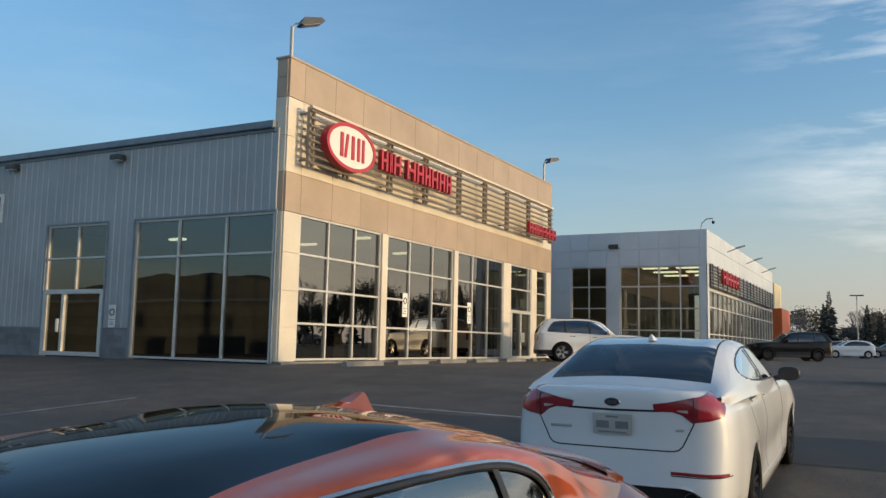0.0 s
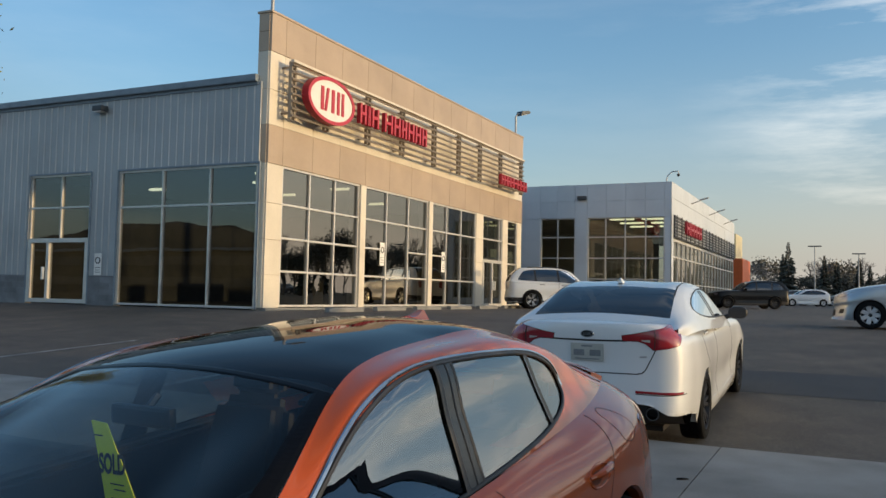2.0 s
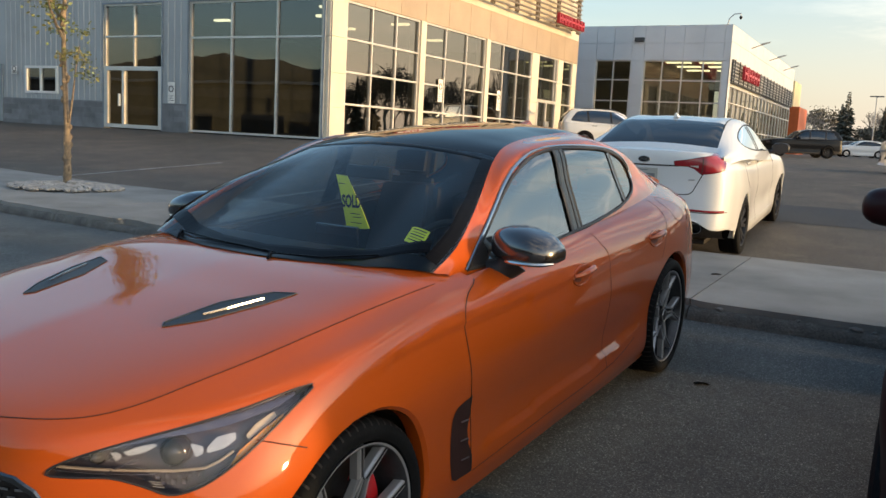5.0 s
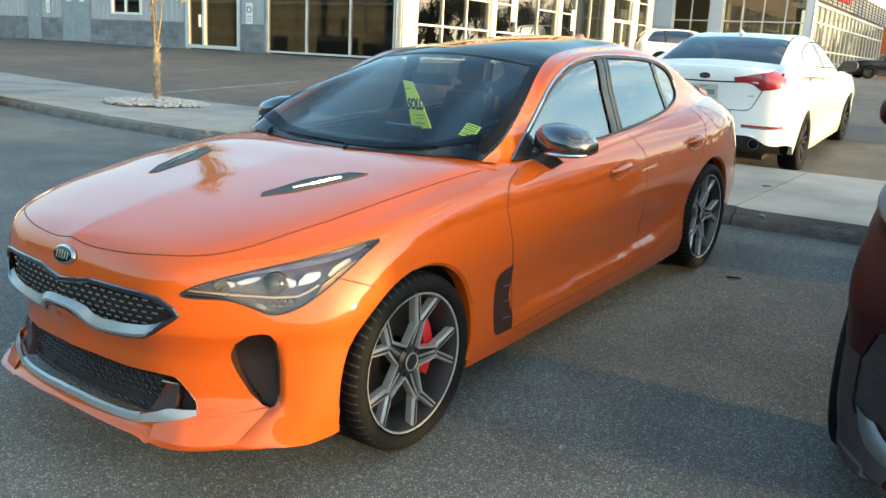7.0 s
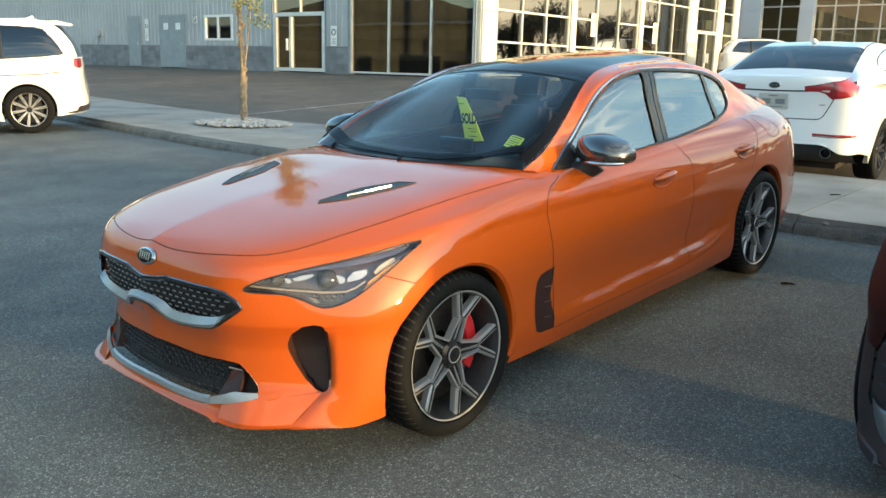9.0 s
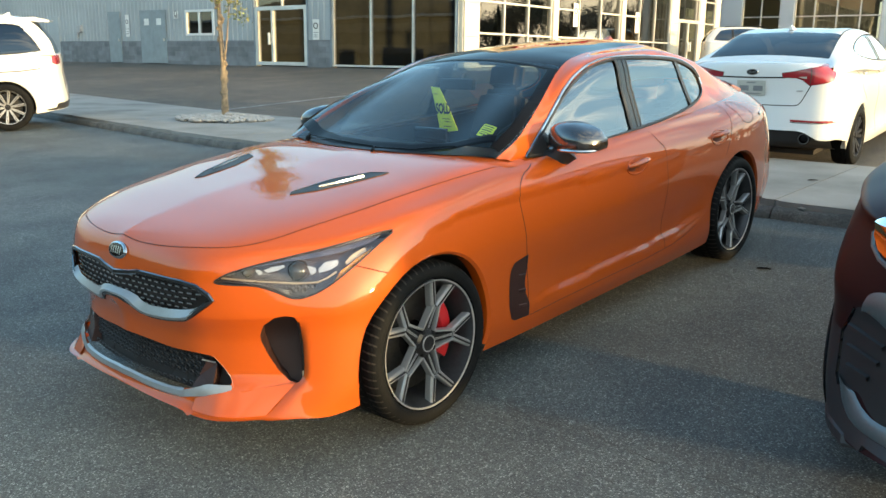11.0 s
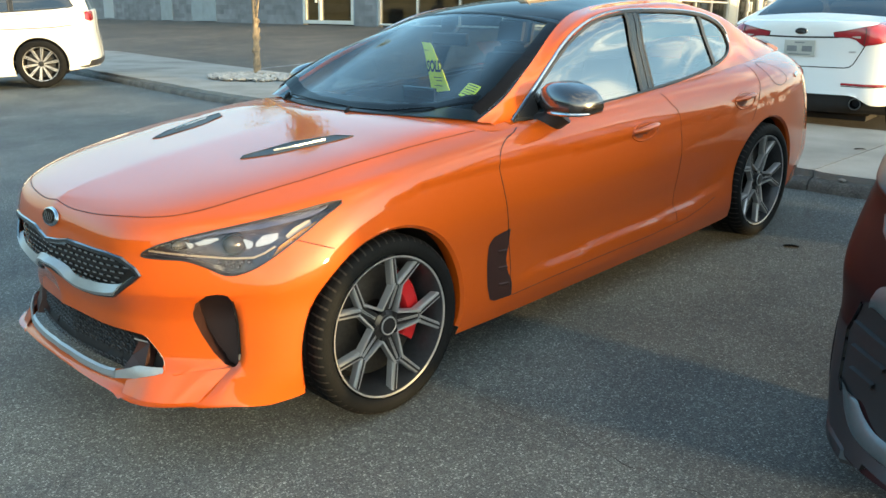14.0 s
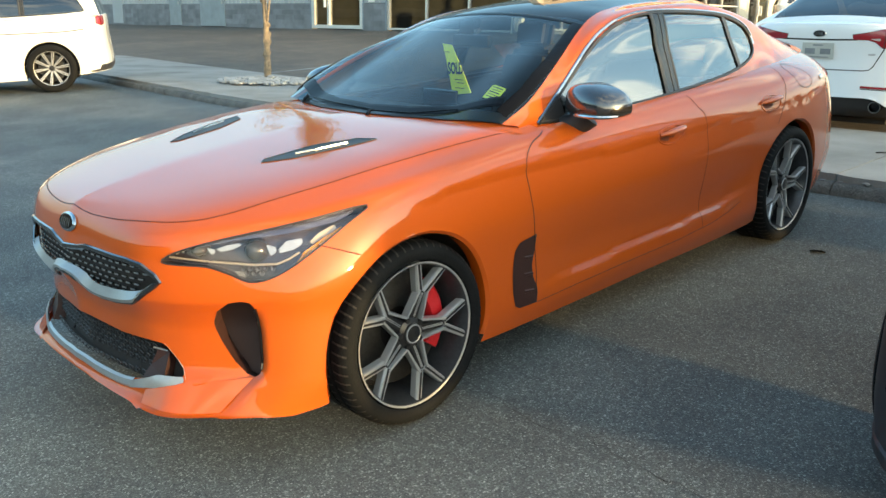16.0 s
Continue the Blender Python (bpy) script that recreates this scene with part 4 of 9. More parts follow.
block_word("letter_sign", NX + 0.22, 49.0, 5.45, 0.75, [0.8, 0.3, 0.75, 0.75, 0.85, 0.8], 0.2, M_RED, "row of red letter shapes on the dark band", rail=False)
for y in (52.5, 59.9, 67.3):
    t = thing("arm_light", pose(NX, y, 7.84), "thin grey arm light on the white wall", "wall light")
    Geo().tube([(0, 0, -0.25), (0.3, 0, -0.14), (0.6, 0, -0.04)], 0.03, 8).make("arm", M_STEEL, t)
    Geo().prism([(0.5, -0.08), (1.0, 0.08), (1.04, 0.13), (0.53, 0.02)], 1, -0.14, 0.14).make("head", M_STEEL, t)
t = thing("security_camera", pose(NX - 0.1, NY + 0.2, NT), "security camera on a bent bracket at the roof corner", "security camera")
Geo().tube([(-0.25, 0, 0), (-0.18, 0, 0.34), (0.06, 0, 0.56), (0.40, 0, 0.58), (0.41, 0, 0.42)], 0.03, 8).make("bracket", M_STEEL, t)
Geo().lathe([(0.015, 0.0), (0.075, 0.015), (0.082, 0.09), (0.06, 0.155), (0.01, 0.18)], 14, pose(0.41, 0, 0.45, 0, 90, 0)).make("dome", M_BLACK, t)
Geo().box(-13.98, NY - 0.22, 7.28, -13.45, NY, 7.5, 0.03).make("wall_lamp", M_DARKMET, nis, "dark box lamp on the white wall")
g = Geo()
g.add([(-44, NY + 0.3, NT - 0.2), (NX, NY + 0.3, NT - 0.2), (NX, NE, NT - 0.2), (-44, NE, NT - 0.2)], [(0, 1, 2, 3)])
g.make("roof", M_WPANEL, nis)
g = Geo()
g.add([(-43, NY + 0.4, NZ), (NX - 0.2, NY + 0.4, NZ), (NX - 0.2, NE, NZ), (-43, NE, NZ)], [(0, 1, 2, 3)])
g.make("interior_floor", M_ROOMFLOOR, nis)
g = Geo()
g.box(-43, 60, NZ, NX - 3.5, 60.2, 6.4)
g.box(-24, NY + 0.4, NZ, -23.8, 60, 6.4)
g.make("interior_wall", M_ROOMPALE, nis)
Geo().box(-43, NY + 0.4, 6.35, NX - 0.35, NE, 6.45).make("interior_ceiling", M_ROOMPALE, nis)
for i in range(3):
    for j in range(2):
        Geo().box(-12.6 + j * 1.9, 48.0 + i * 2.6, 6.27, -11.2 + j * 1.9, 48.35 + i * 2.6, 6.35).make("ceiling_lamp", M_NLAMP, nis, "warm lit ceiling lamp behind the glass")
# the next dealership's entrance blocks, further off
t = thing("entrance_block", pose(-9.6, 77, 1.2), "orange entrance portal with a pale yellow block above", "building")
Geo().box(-1.2, 0, 0, 1.3, 6, 4.2, 0.05).make("portal", M_ORANGEBOX, t)
Geo().box(-0.9, -0.2, 0, -0.5, 0.2, 4.2, 0.03).make("pillar", M_YELBOX, t)
Geo().box(-1.6, 0.3, 4.2, 0.7, 5, 6.4, 0.05).make("block", M_YELBOX, t, "pale yellow block")

# ---- cars ----
from mathutils.bvhtree import BVHTree

M_TYRE = surf("tyre_rubber", (0.0065, 0.007, 0.0078), 0.7, var=0.15, scale=8, fine=120, bump=0.001, spec=0.1)
M_RIMFACE = surf("machined_alloy", (0.40, 0.405, 0.415), 0.3, metal=0.6, var=0.06, fine=300)
M_RIMDARK = surf("dark_grey_alloy", (0.016, 0.016, 0.018), 0.35, metal=0.3, var=0.1)
M_BARREL = surf("grey_rim_barrel", (0.055, 0.058, 0.064), 0.3, metal=0.6, var=0.15)
M_DISC = surf("brake_disc_steel", (0.06, 0.058, 0.056), 0.45, metal=0.9, var=0.15)
M_CALIPER = surf("red_caliper", (0.40, 0.010, 0.015), 0.35, var=0.05)
M_CHROME = surf("satin_chrome", (0.46, 0.465, 0.475), 0.2, metal=1.0, var=0.04)
M_PILLAR = surf("dark_pillar_foil", (0.02, 0.021, 0.022), 0.22, var=0.05, spec=0.35)
M_GLOSSBLACK = car_paint("gloss_black", (0.004, 0.004, 0.005), 0.0, 0.04, coat=0.0)
M_GAP = surf("panel_gap", (0.012, 0.009, 0.008), 0.8, var=0.1)
M_CABIN = surf("dark_cabin_trim", (0.009, 0.009, 0.010), 0.65, var=0.15, fine=150)
M_CGLASS = glass("car_glass", (0.16, 0.19, 0.19), 1.0, ior=2.9)
M_CGLASSDARK = glass("tinted_car_glass", (0.04, 0.045, 0.05), 1.0, ior=1.9)
M_LENS = glass("clear_lens", (0.85, 0.85, 0.88), 1.0, ior=1.5)
M_REFLECTOR = surf("lamp_reflector", (0.46, 0.46, 0.47), 0.2, metal=0.5, var=0.05)
M_LAMPDARK = surf("lamp_housing", (0.075, 0.062, 0.078), 0.3, metal=0.3, var=0.15)
M_SMOKE = surf("smoked_reflector", (0.15, 0.14, 0.17), 0.2, metal=0.7, var=0.1)
M_LENSBALL = surf("projector_glass", (0.10, 0.10, 0.105), 0.03, metal=0.5, var=0.05)
M_GUIDE = surf("light_guide_plastic", (0.42, 0.36, 0.30), 0.3, var=0.05)
M_AMBER = surf("amber_reflector", (0.62, 0.24, 0.02), 0.25, var=0.1)
M_TAIL = car_paint("red_lamp_lens", (0.20, 0.008, 0.016), 0.0, 0.2, (0.28, 0.015, 0.025))
M_TAILBRIGHT = car_paint("bright_red_lens", (0.34, 0.02, 0.028), 0.0, 0.25)
M_YELLOW = surf("yellow_card", (0.86, 0.92, 0.05), 0.6, var=0.05)
M_PLATE = surf("licence_plate", (0.40, 0.40, 0.365), 0.4, var=0.08)
P_ORANGE = car_paint("orange_pearl_paint", (0.415, 0.068, 0.004), 0.0, 0.55, coat=1.0, spec=0.12, coat_ior=1.46)
P_WHITE = car_paint("white_paint", (0.66, 0.675, 0.68), 0.0, 0.4)
P_DARK = car_paint("near_black_paint", (0.005, 0.006, 0.008), 0.0, 0.3, coat=0.1, spec=0.2)
P_MAROON = car_paint("dark_maroon_paint", (0.020, 0.006, 0.007), 0.0, 0.4, coat=0.06, spec=0.15)
P_SILVER = car_paint("silver_paint", (0.42, 0.44, 0.46), 0.6, 0.35)
P_GREY = car_paint("grey_paint", (0.10, 0.105, 0.11), 0.5, 0.35)
P_BLUE = car_paint("dark_blue_paint", (0.02, 0.03, 0.06), 0.4, 0.35)


def spline(pts, sub):
    """A Catmull-Rom curve through the rows of pts along axis 0, sub steps a span."""
    p = np.asarray(pts, float)
    e = np.concatenate([2 * p[:1] - p[1:2], p, 2 * p[-1:] - p[-2:-1]])
    out = []
    for i in range(len(p) - 1):
        a, b, c, d = e[i], e[i + 1], e[i + 2], e[i + 3]
        for k in range(sub):
            t = k / sub
            out.append(0.5 * (2 * b + (c - a) * t + (2 * a - 5 * b + 4 * c - d) * t * t + (3 * b - a - 3 * c + d) * t ** 3))
    out.append(p[-1])
    return np.array(out)


def chord_spline(p, sub):
    """A smooth line through rails of uneven spacing, mirrored at the last one."""
    p = np.asarray(p, float)
    e = np.concatenate([2 * p[:1] - p[1:2], p, p[-2:-1] * np.array([-1, 1, 1])])
    far = np.maximum(1e-5, np.linalg.norm(np.diff(e, axis=0), axis=-1, keepdims=True))
    out = []
    for i in range(len(p) - 1):
        (a, b, c, d), (d0, d1, d2) = e[i:i + 4], far[i:i + 3]
        m1 = ((b - a) / d0 - (c - a) / (d0 + d1) + (c - b) / d1) * d1
        m2 = ((c - b) / d1 - (d - b) / (d1 + d2) + (d - c) / d2) * d1
        for k in range(sub):
            t = k / sub
            out.append((2 * t ** 3 - 3 * t * t + 1) * b + (t ** 3 - 2 * t * t + t) * m1 + (3 * t * t - 2 * t ** 3) * c + (t ** 3 - t * t) * m2)
    out.append(p[-1])
    return np.array(out)


def in_poly(P, poly):
    x, y, n = P[:, 0], P[:, 1], len(poly)
    inside = np.zeros(len(P), bool)
    for i in range(n):
        (x0, y0), (x1, y1) = poly[i], poly[(i + 1) % n]
        if y0 == y1:
            continue
        hit = ((y0 > y) != (y1 > y)) & (x < (x1 - x0) * (y - y0) / (y1 - y0) + x0)
        inside ^= hit
    return inside


def near_poly(p, poly):
    best, q = 1e9, p
    for i in range(len(poly)):
        a, b = np.array(poly[i]), np.array(poly[(i + 1) % len(poly)])
        d = b - a
        t = min(1, max(0, float((p - a) @ d) / max(1e-12, float(d @ d))))
        c = a + t * d
        r = float(np.hypot(*(p - c)))
        if r < best:
            best, q = r, c
    return q


def rounded(poly, sub=6):
    """A closed smooth outline through the corners of poly."""
    p = np.asarray(poly, float)
    e = np.concatenate([p[-1:], p, p[:2]])
    out = []
    for i in range(len(p)):
        a, b, c, d = e[i], e[i + 1], e[i + 2], e[i + 3]
        for k in range(sub):
            t = k / sub
            out.append(tuple(0.5 * (2 * b + (c - a) * t + (2 * a - 5 * b + 4 * c - d) * t * t + (3 * b - a - 3 * c + d) * t ** 3)))
    return out


class Shell:
    """One half of a car's skin as a grid of points: columns along the car, rows from sill to centre line."""

    def __init__(self, rails, su, sv, chord=False):
        r = np.asarray(rails, float)                      # rails x stations x (w, s, h)
        u = np.stack([spline(q, su) for q in r])          # along the car
        self.grid = (chord_spline if chord else spline)(u, sv)                         # across the rails
        nv, nu = self.grid.shape[:2]
        self.shape = (nv, nu)
        self.v = self.grid.reshape(-1, 3).copy()
        self.f = np.array([(j * nu + i, j * nu + i + 1, (j + 1) * nu + i + 1, (j + 1) * nu + i) for j in range(nv - 1) for i in range(nu - 1)])
        self.cell = np.array([(j, i) for j in range(nv - 1) for i in range(nu - 1)])

    def tree(self):
        n = len(self.v)
        m = self.v * np.array([-1, 1, 1])
        return BVHTree.FromPolygons([tuple(p) for p in self.v] + [tuple(p) for p in m], [tuple(int(i) for i in f) for f in self.f] + [tuple(int(i) + n for i in f[::-1]) for f in self.f])

    def punch(self, poly, axes, where, tree=None, view=""):
        """Cuts the outline poly, seen along the third axis, out of the faces whose middle passes where(); its rim stays on the skin."""
        c = self.v[self.f].mean(1)
        gone = in_poly(c[:, axes], poly) & where(c)
        rim = np.intersect1d(np.unique(self.f[gone]), np.unique(self.f[~gone]))
        for i in rim:
            self.v[i, axes] = near_poly(self.v[i, axes], poly)
            if tree:
                self.settle(i, tree, view, *self.v[i, axes])
        self.f, self.cell = self.f[~gone], self.cell[~gone]

    def settle(self, i, tree, view, a, b):
        hit = drop_on(tree, view, float(a), float(b), 0.0)[0]
        if hit is not None and (hit - Vector(self.v[i])).length < 0.08:
            self.v[i] = hit

    def take(self, mask):
        """Splits off the faces of mask as points and faces, both halves."""
        f = self.f[mask]
        self.f, self.cell = self.f[~mask], self.cell[~mask]
        return self.both(self.v, f)

    @staticmethod
    def both(v, f):
        used, inv = np.unique(f, return_inverse=True)
        q, k = v[used], inv.reshape(f.shape)
        m = q * np.array([-1, 1, 1])
        key, idx, out = {}, [], []
        for p in np.concatenate([q, m]):
            t = tuple(np.round(p, 4))
            if t not in key:
                key[t] = len(out)
                out.append(tuple(p))
            idx.append(key[t])
        n = len(q)
        faces = [tuple(idx[i] for i in r) for r in k] + [tuple(idx[i + n] for i in r[::-1]) for r in k]
        g = Geo()
        g.v, g.f = out, [f for f in faces if len(set(f)) > 2]
        g.f = [tuple(dict.fromkeys(f)) for f in g.f]
        return g


VIEW = {"side": ((1, 2), lambda a, b, s: ((s * 3, a, b), (-s, 0, 0))), "front": ((0, 2), lambda a, b, s: ((a, -4, b), (0, 1, 0))),
        "rear": ((0, 2), lambda a, b, s: ((a, 9, b), (0, -1, 0))), "top": ((0, 1), lambda a, b, s: ((a, b, 4), (0, 0, -1)))}


def drop_on(tree, view, a, b, off, s=1):
    o, d = VIEW[view][1](a, b, s)
    hit = tree.ray_cast(Vector(o), Vector(d))
    if hit[0] is None:
        return None, None
    n = hit[1].normalized()
    if n.dot(Vector(d)) > 0:
        n = -n
    return hit[0] + n * off, n


def patch(tree, view, poly, off, res=0.02, s=1, flat=False):
    """A skin laid over the car's shell inside the outline poly."""
    p = np.array(poly)
    lo, hi = p.min(0) - res, p.max(0) + res
    na, nb = int((hi[0] - lo[0]) / res) + 2, int((hi[1] - lo[1]) / res) + 2
    P = np.array([(lo[0] + i * res, lo[1] + j * res) for j in range(nb) for i in range(na)])
    cells = np.array([(j * na + i, j * na + i + 1, (j + 1) * na + i + 1, (j + 1) * na + i) for j in range(nb - 1) for i in range(na - 1)])
    keep = in_poly(P[cells].mean(1), poly)
    f = cells[keep]
    if not len(f):
        return Geo()
    count = np.bincount(f.ravel(), minlength=len(P))
    for i in np.nonzero((count > 0) & (count < 4))[0]:
        P[i] = near_poly(P[i], poly)
    g, idx = Geo(), {}
    for q in f:
        ok = []
        for i in q:
            if i not in idx:
                c, n = drop_on(tree, view, float(P[i][0]), float(P[i][1]), off, s)
                idx[i] = None if c is None else len(g.v)
                if c is not None:
                    g.v.append(tuple(c))
            ok.append(idx[i])
        if None not in ok:
            g.f.append(tuple(ok))
    return g


def ribbon(tree, view, path, width, high, off=0.0, s=1, closed=False, step=0.02, g=None):
    """A raised or dark strip that follows a path on the car's shell."""
    g = g or Geo()
    pts = [np.array(p, float) for p in path] + ([np.array(path[0], float)] if closed else [])
    line = []
    for a, b in zip(pts, pts[1:]):
        n = max(1, int(np.hypot(*(b - a)) / step))
        line += [a + (b - a) * k / n for k in range(n)]
    line.append(pts[-1])
    co = [drop_on(tree, view, float(p[0]), float(p[1]), off, s) for p in line]
    co = [c for c in co if c[0] is not None]
    if len(co) < 2:
        return g
    k0 = len(g.v)
    for i, (c, n) in enumerate(co):
        d = (co[min(i + 1, len(co) - 1)][0] - co[max(i - 1, 0)][0])
        if closed and i in (0, len(co) - 1):
            d = co[1][0] - co[-2][0]
        side = d.cross(n).normalized() * width / 2
        g.v += [tuple(c - side), tuple(c - side * 0.55 + n * high), tuple(c + side * 0.55 + n * high), tuple(c + side)]
    for i in range(len(co) - 1):
        q = k0 + 4 * i
        g.f += [(q + j, q + j + 1, q + j + 5, q + j + 4) for j in range(3)]
    return g


# base shape: rails from sill to centre line, each through fourteen stations from nose to tail (half-width, distance behind the front axle, height)
RAIL_SILL = [(0, -.862, .25), (.47, -.828, .23), (.742, -.645, .208), (.842, -.44, .205), (.845, 0, .20), (.855, .42, .187), (.862, 1.0, .188), (.862, 1.5, .188), (.862, 2.2, .186), (.85, 2.9, .20), (.82, 3.4, .22), (.66, 3.82, .25), (.40, 3.95, .25), (0, 3.97, .25)]
RAIL_LOW = [(0, -.845, .29), (.45, -.795, .29), (.74, -.60, .315), (.87, -.42, .32), (.885, 0, .33), (.875, .45, .29), (.885, 1, .28), (.885, 1.5, .28), (.885, 2.2, .28), (.88, 2.9, .33), (.845, 3.4, .36), (.70, 3.86, .38), (.43, 3.98, .38), (0, 4.0, .38)]
RAIL_MID = [(0, -.825, .50), (.45, -.765, .50), (.75, -.56, .52), (.88, -.375, .52), (.905, 0, .55), (.88, .45, .48), (.858, 1, .45), (.858, 1.5, .45), (.862, 2.2, .46), (.895, 2.9, .55), (.85, 3.4, .55), (.71, 3.83, .55), (.43, 3.96, .55), (0, 3.98, .55)]
RAIL_BELLY = [(0, -.845, .605), (.45, -.78, .61), (.772, -.545, .62), (.895, -.345, .645), (.92, 0, .70), (.895, .45, .68), (.885, 1, .66), (.882, 1.5, .67), (.882, 2.2, .70), (.895, 2.9, .74), (.84, 3.4, .74), (.70, 3.8, .74), (.43, 3.93, .74), (0, 3.96, .74)]
RAIL_SHOULDER = [(0, -.815, .735), (.47, -.75, .748), (.745, -.50, .785), (.85, -.25, .82), (.878, .02, .86), (.87, .45, .875), (.86, 1, .87), (.853, 1.5, .872), (.85, 2.2, .885), (.852, 2.9, .915), (.79, 3.4, .91), (.65, 3.8, .90), (.40, 3.93, .905), (0, 3.97, .91)]
RAIL_EDGE = [(0, -.79, .80), (.45, -.715, .812), (.68, -.49, .84), (.755, -.22, .876), (.783, .05, .906), (.77, .5, .942), (.77, 1, .95), (.768, 1.5, .96), (.748, 2.2, .978), (.70, 2.9, 1.0), (.62, 3.4, 1.0), (.53, 3.78, .99), (.33, 3.93, 1.0), (0, 3.96, 1.005)]
RAIL_HOOD = [(0, -.765, .830), (.34, -.66, .848), (.52, -.42, .885), (.58, -.12, .922), (.60, .1, .946), (.60, .5, .978), (.56, 1, .96), (.55, 1.5, .96), (.55, 2.2, .97), (.53, 2.9, .985), (.47, 3.4, 1.005), (.40, 3.75, 1.01), (.25, 3.9, 1.012), (0, 3.94, 1.015)]
RAIL_CENTRE = [(0, -.73, .845), (0, -.62, .872), (0, -.38, .912), (0, -.12, .940), (0, .1, .960), (0, .48, .988), (0, 1, .97), (0, 1.5, .97), (0, 2.2, .975), (0, 2.9, .99), (0, 3.4, 1.015), (0, 3.7, 1.02), (0, 3.85, 1.02), (0, 3.9, 1.02)]
BASE = np.array([RAIL_SILL, RAIL_LOW, RAIL_MID, RAIL_BELLY, RAIL_SHOULDER, RAIL_EDGE, RAIL_HOOD, RAIL_CENTRE])


def warped(front, wheelbase, rear, width, clear, tops, boxy=0.0, tail=0.0):
    """The base shape stretched to another car: overhangs, wheelbase, width, clearance, and the height of its upper edge at the fourteen stations.
    boxy pulls the ends and upper sides outwards."""
    r = BASE.copy()
    s = r[:, :, 1]
    r[:, :, 1] = np.where(s < 0, s * front / 0.85, np.where(s < 2.905, s * wheelbase / 2.905, wheelbase + (s - 2.905) * rear / 1.095))
    r[:, :, 0] *= width / 1.86
    edge = BASE[5, :, 2]
    for i in range(14):
        r[:, i, 2] = clear + (BASE[:, i, 2] - 0.18) * (tops[i] - clear) / (edge[i] - 0.18)
    if tail:
        end = r[:, 13, 1].copy()
        for i, q, back in ((10, 0.985, None), (11, 0.90, 0.13), (12, 0.55, 0.02)):
            r[:, i, 0] += tail * (r[:, 9, 0] * q - r[:, i, 0])
            if back is not None:
                r[:, i, 1] += tail * (end - back - r[:, i, 1])
    if boxy:
        for k, a in ((4, 0.5), (5, 1.0)):
            r[k, :, 0] += boxy * a * (r[3, :, 0] - r[k, :, 0])
            for i in (0, 1, 2, 11, 12, 13):
                r[k, i, 1] += boxy * a * (r[3, i, 1] - r[k, i, 1])
    return r


def canopy_rails(centre, edge_w, belt, roof_drop=0.055, bow=0.018, spill=0.94, lagging=1.0):
    """Rails of the cabin's top, from the belt up to the roof's centre line. centre: ten (distance, height); edge_w: half-width of the roof edge at each; belt: ten (half-width, distance, height)."""
    n = len(centre)
    drop = [roof_drop * q for q in (0.3, 0.5, 0.75, 0.95, 1, 1, 1, 1, 0.9, 0.35)]
    lag = [lagging * q for q in (0.2, 0.12, 0.06, 0.02, 0, 0, 0, 0, 0, 0)]
    edge = [(edge_w[i], centre[i][0] + lag[i], centre[i][1] - drop[i]) for i in range(n)]
    rail = lambda q, z: [(edge_w[i] * q, centre[i][0] + lag[i] * q * q, centre[i][1] - drop[i] * z) for i in range(n)]
    mid = [((edge[i][0] + belt[i][0]) / 2 + bow, (edge[i][1] + belt[i][1]) / 2, (edge[i][2] + belt[i][2]) / 2) for i in range(n)]
    return [belt, mid, edge, rail(spill, 0.62), rail(0.5, 0.14), rail(0.0, 0.0)]


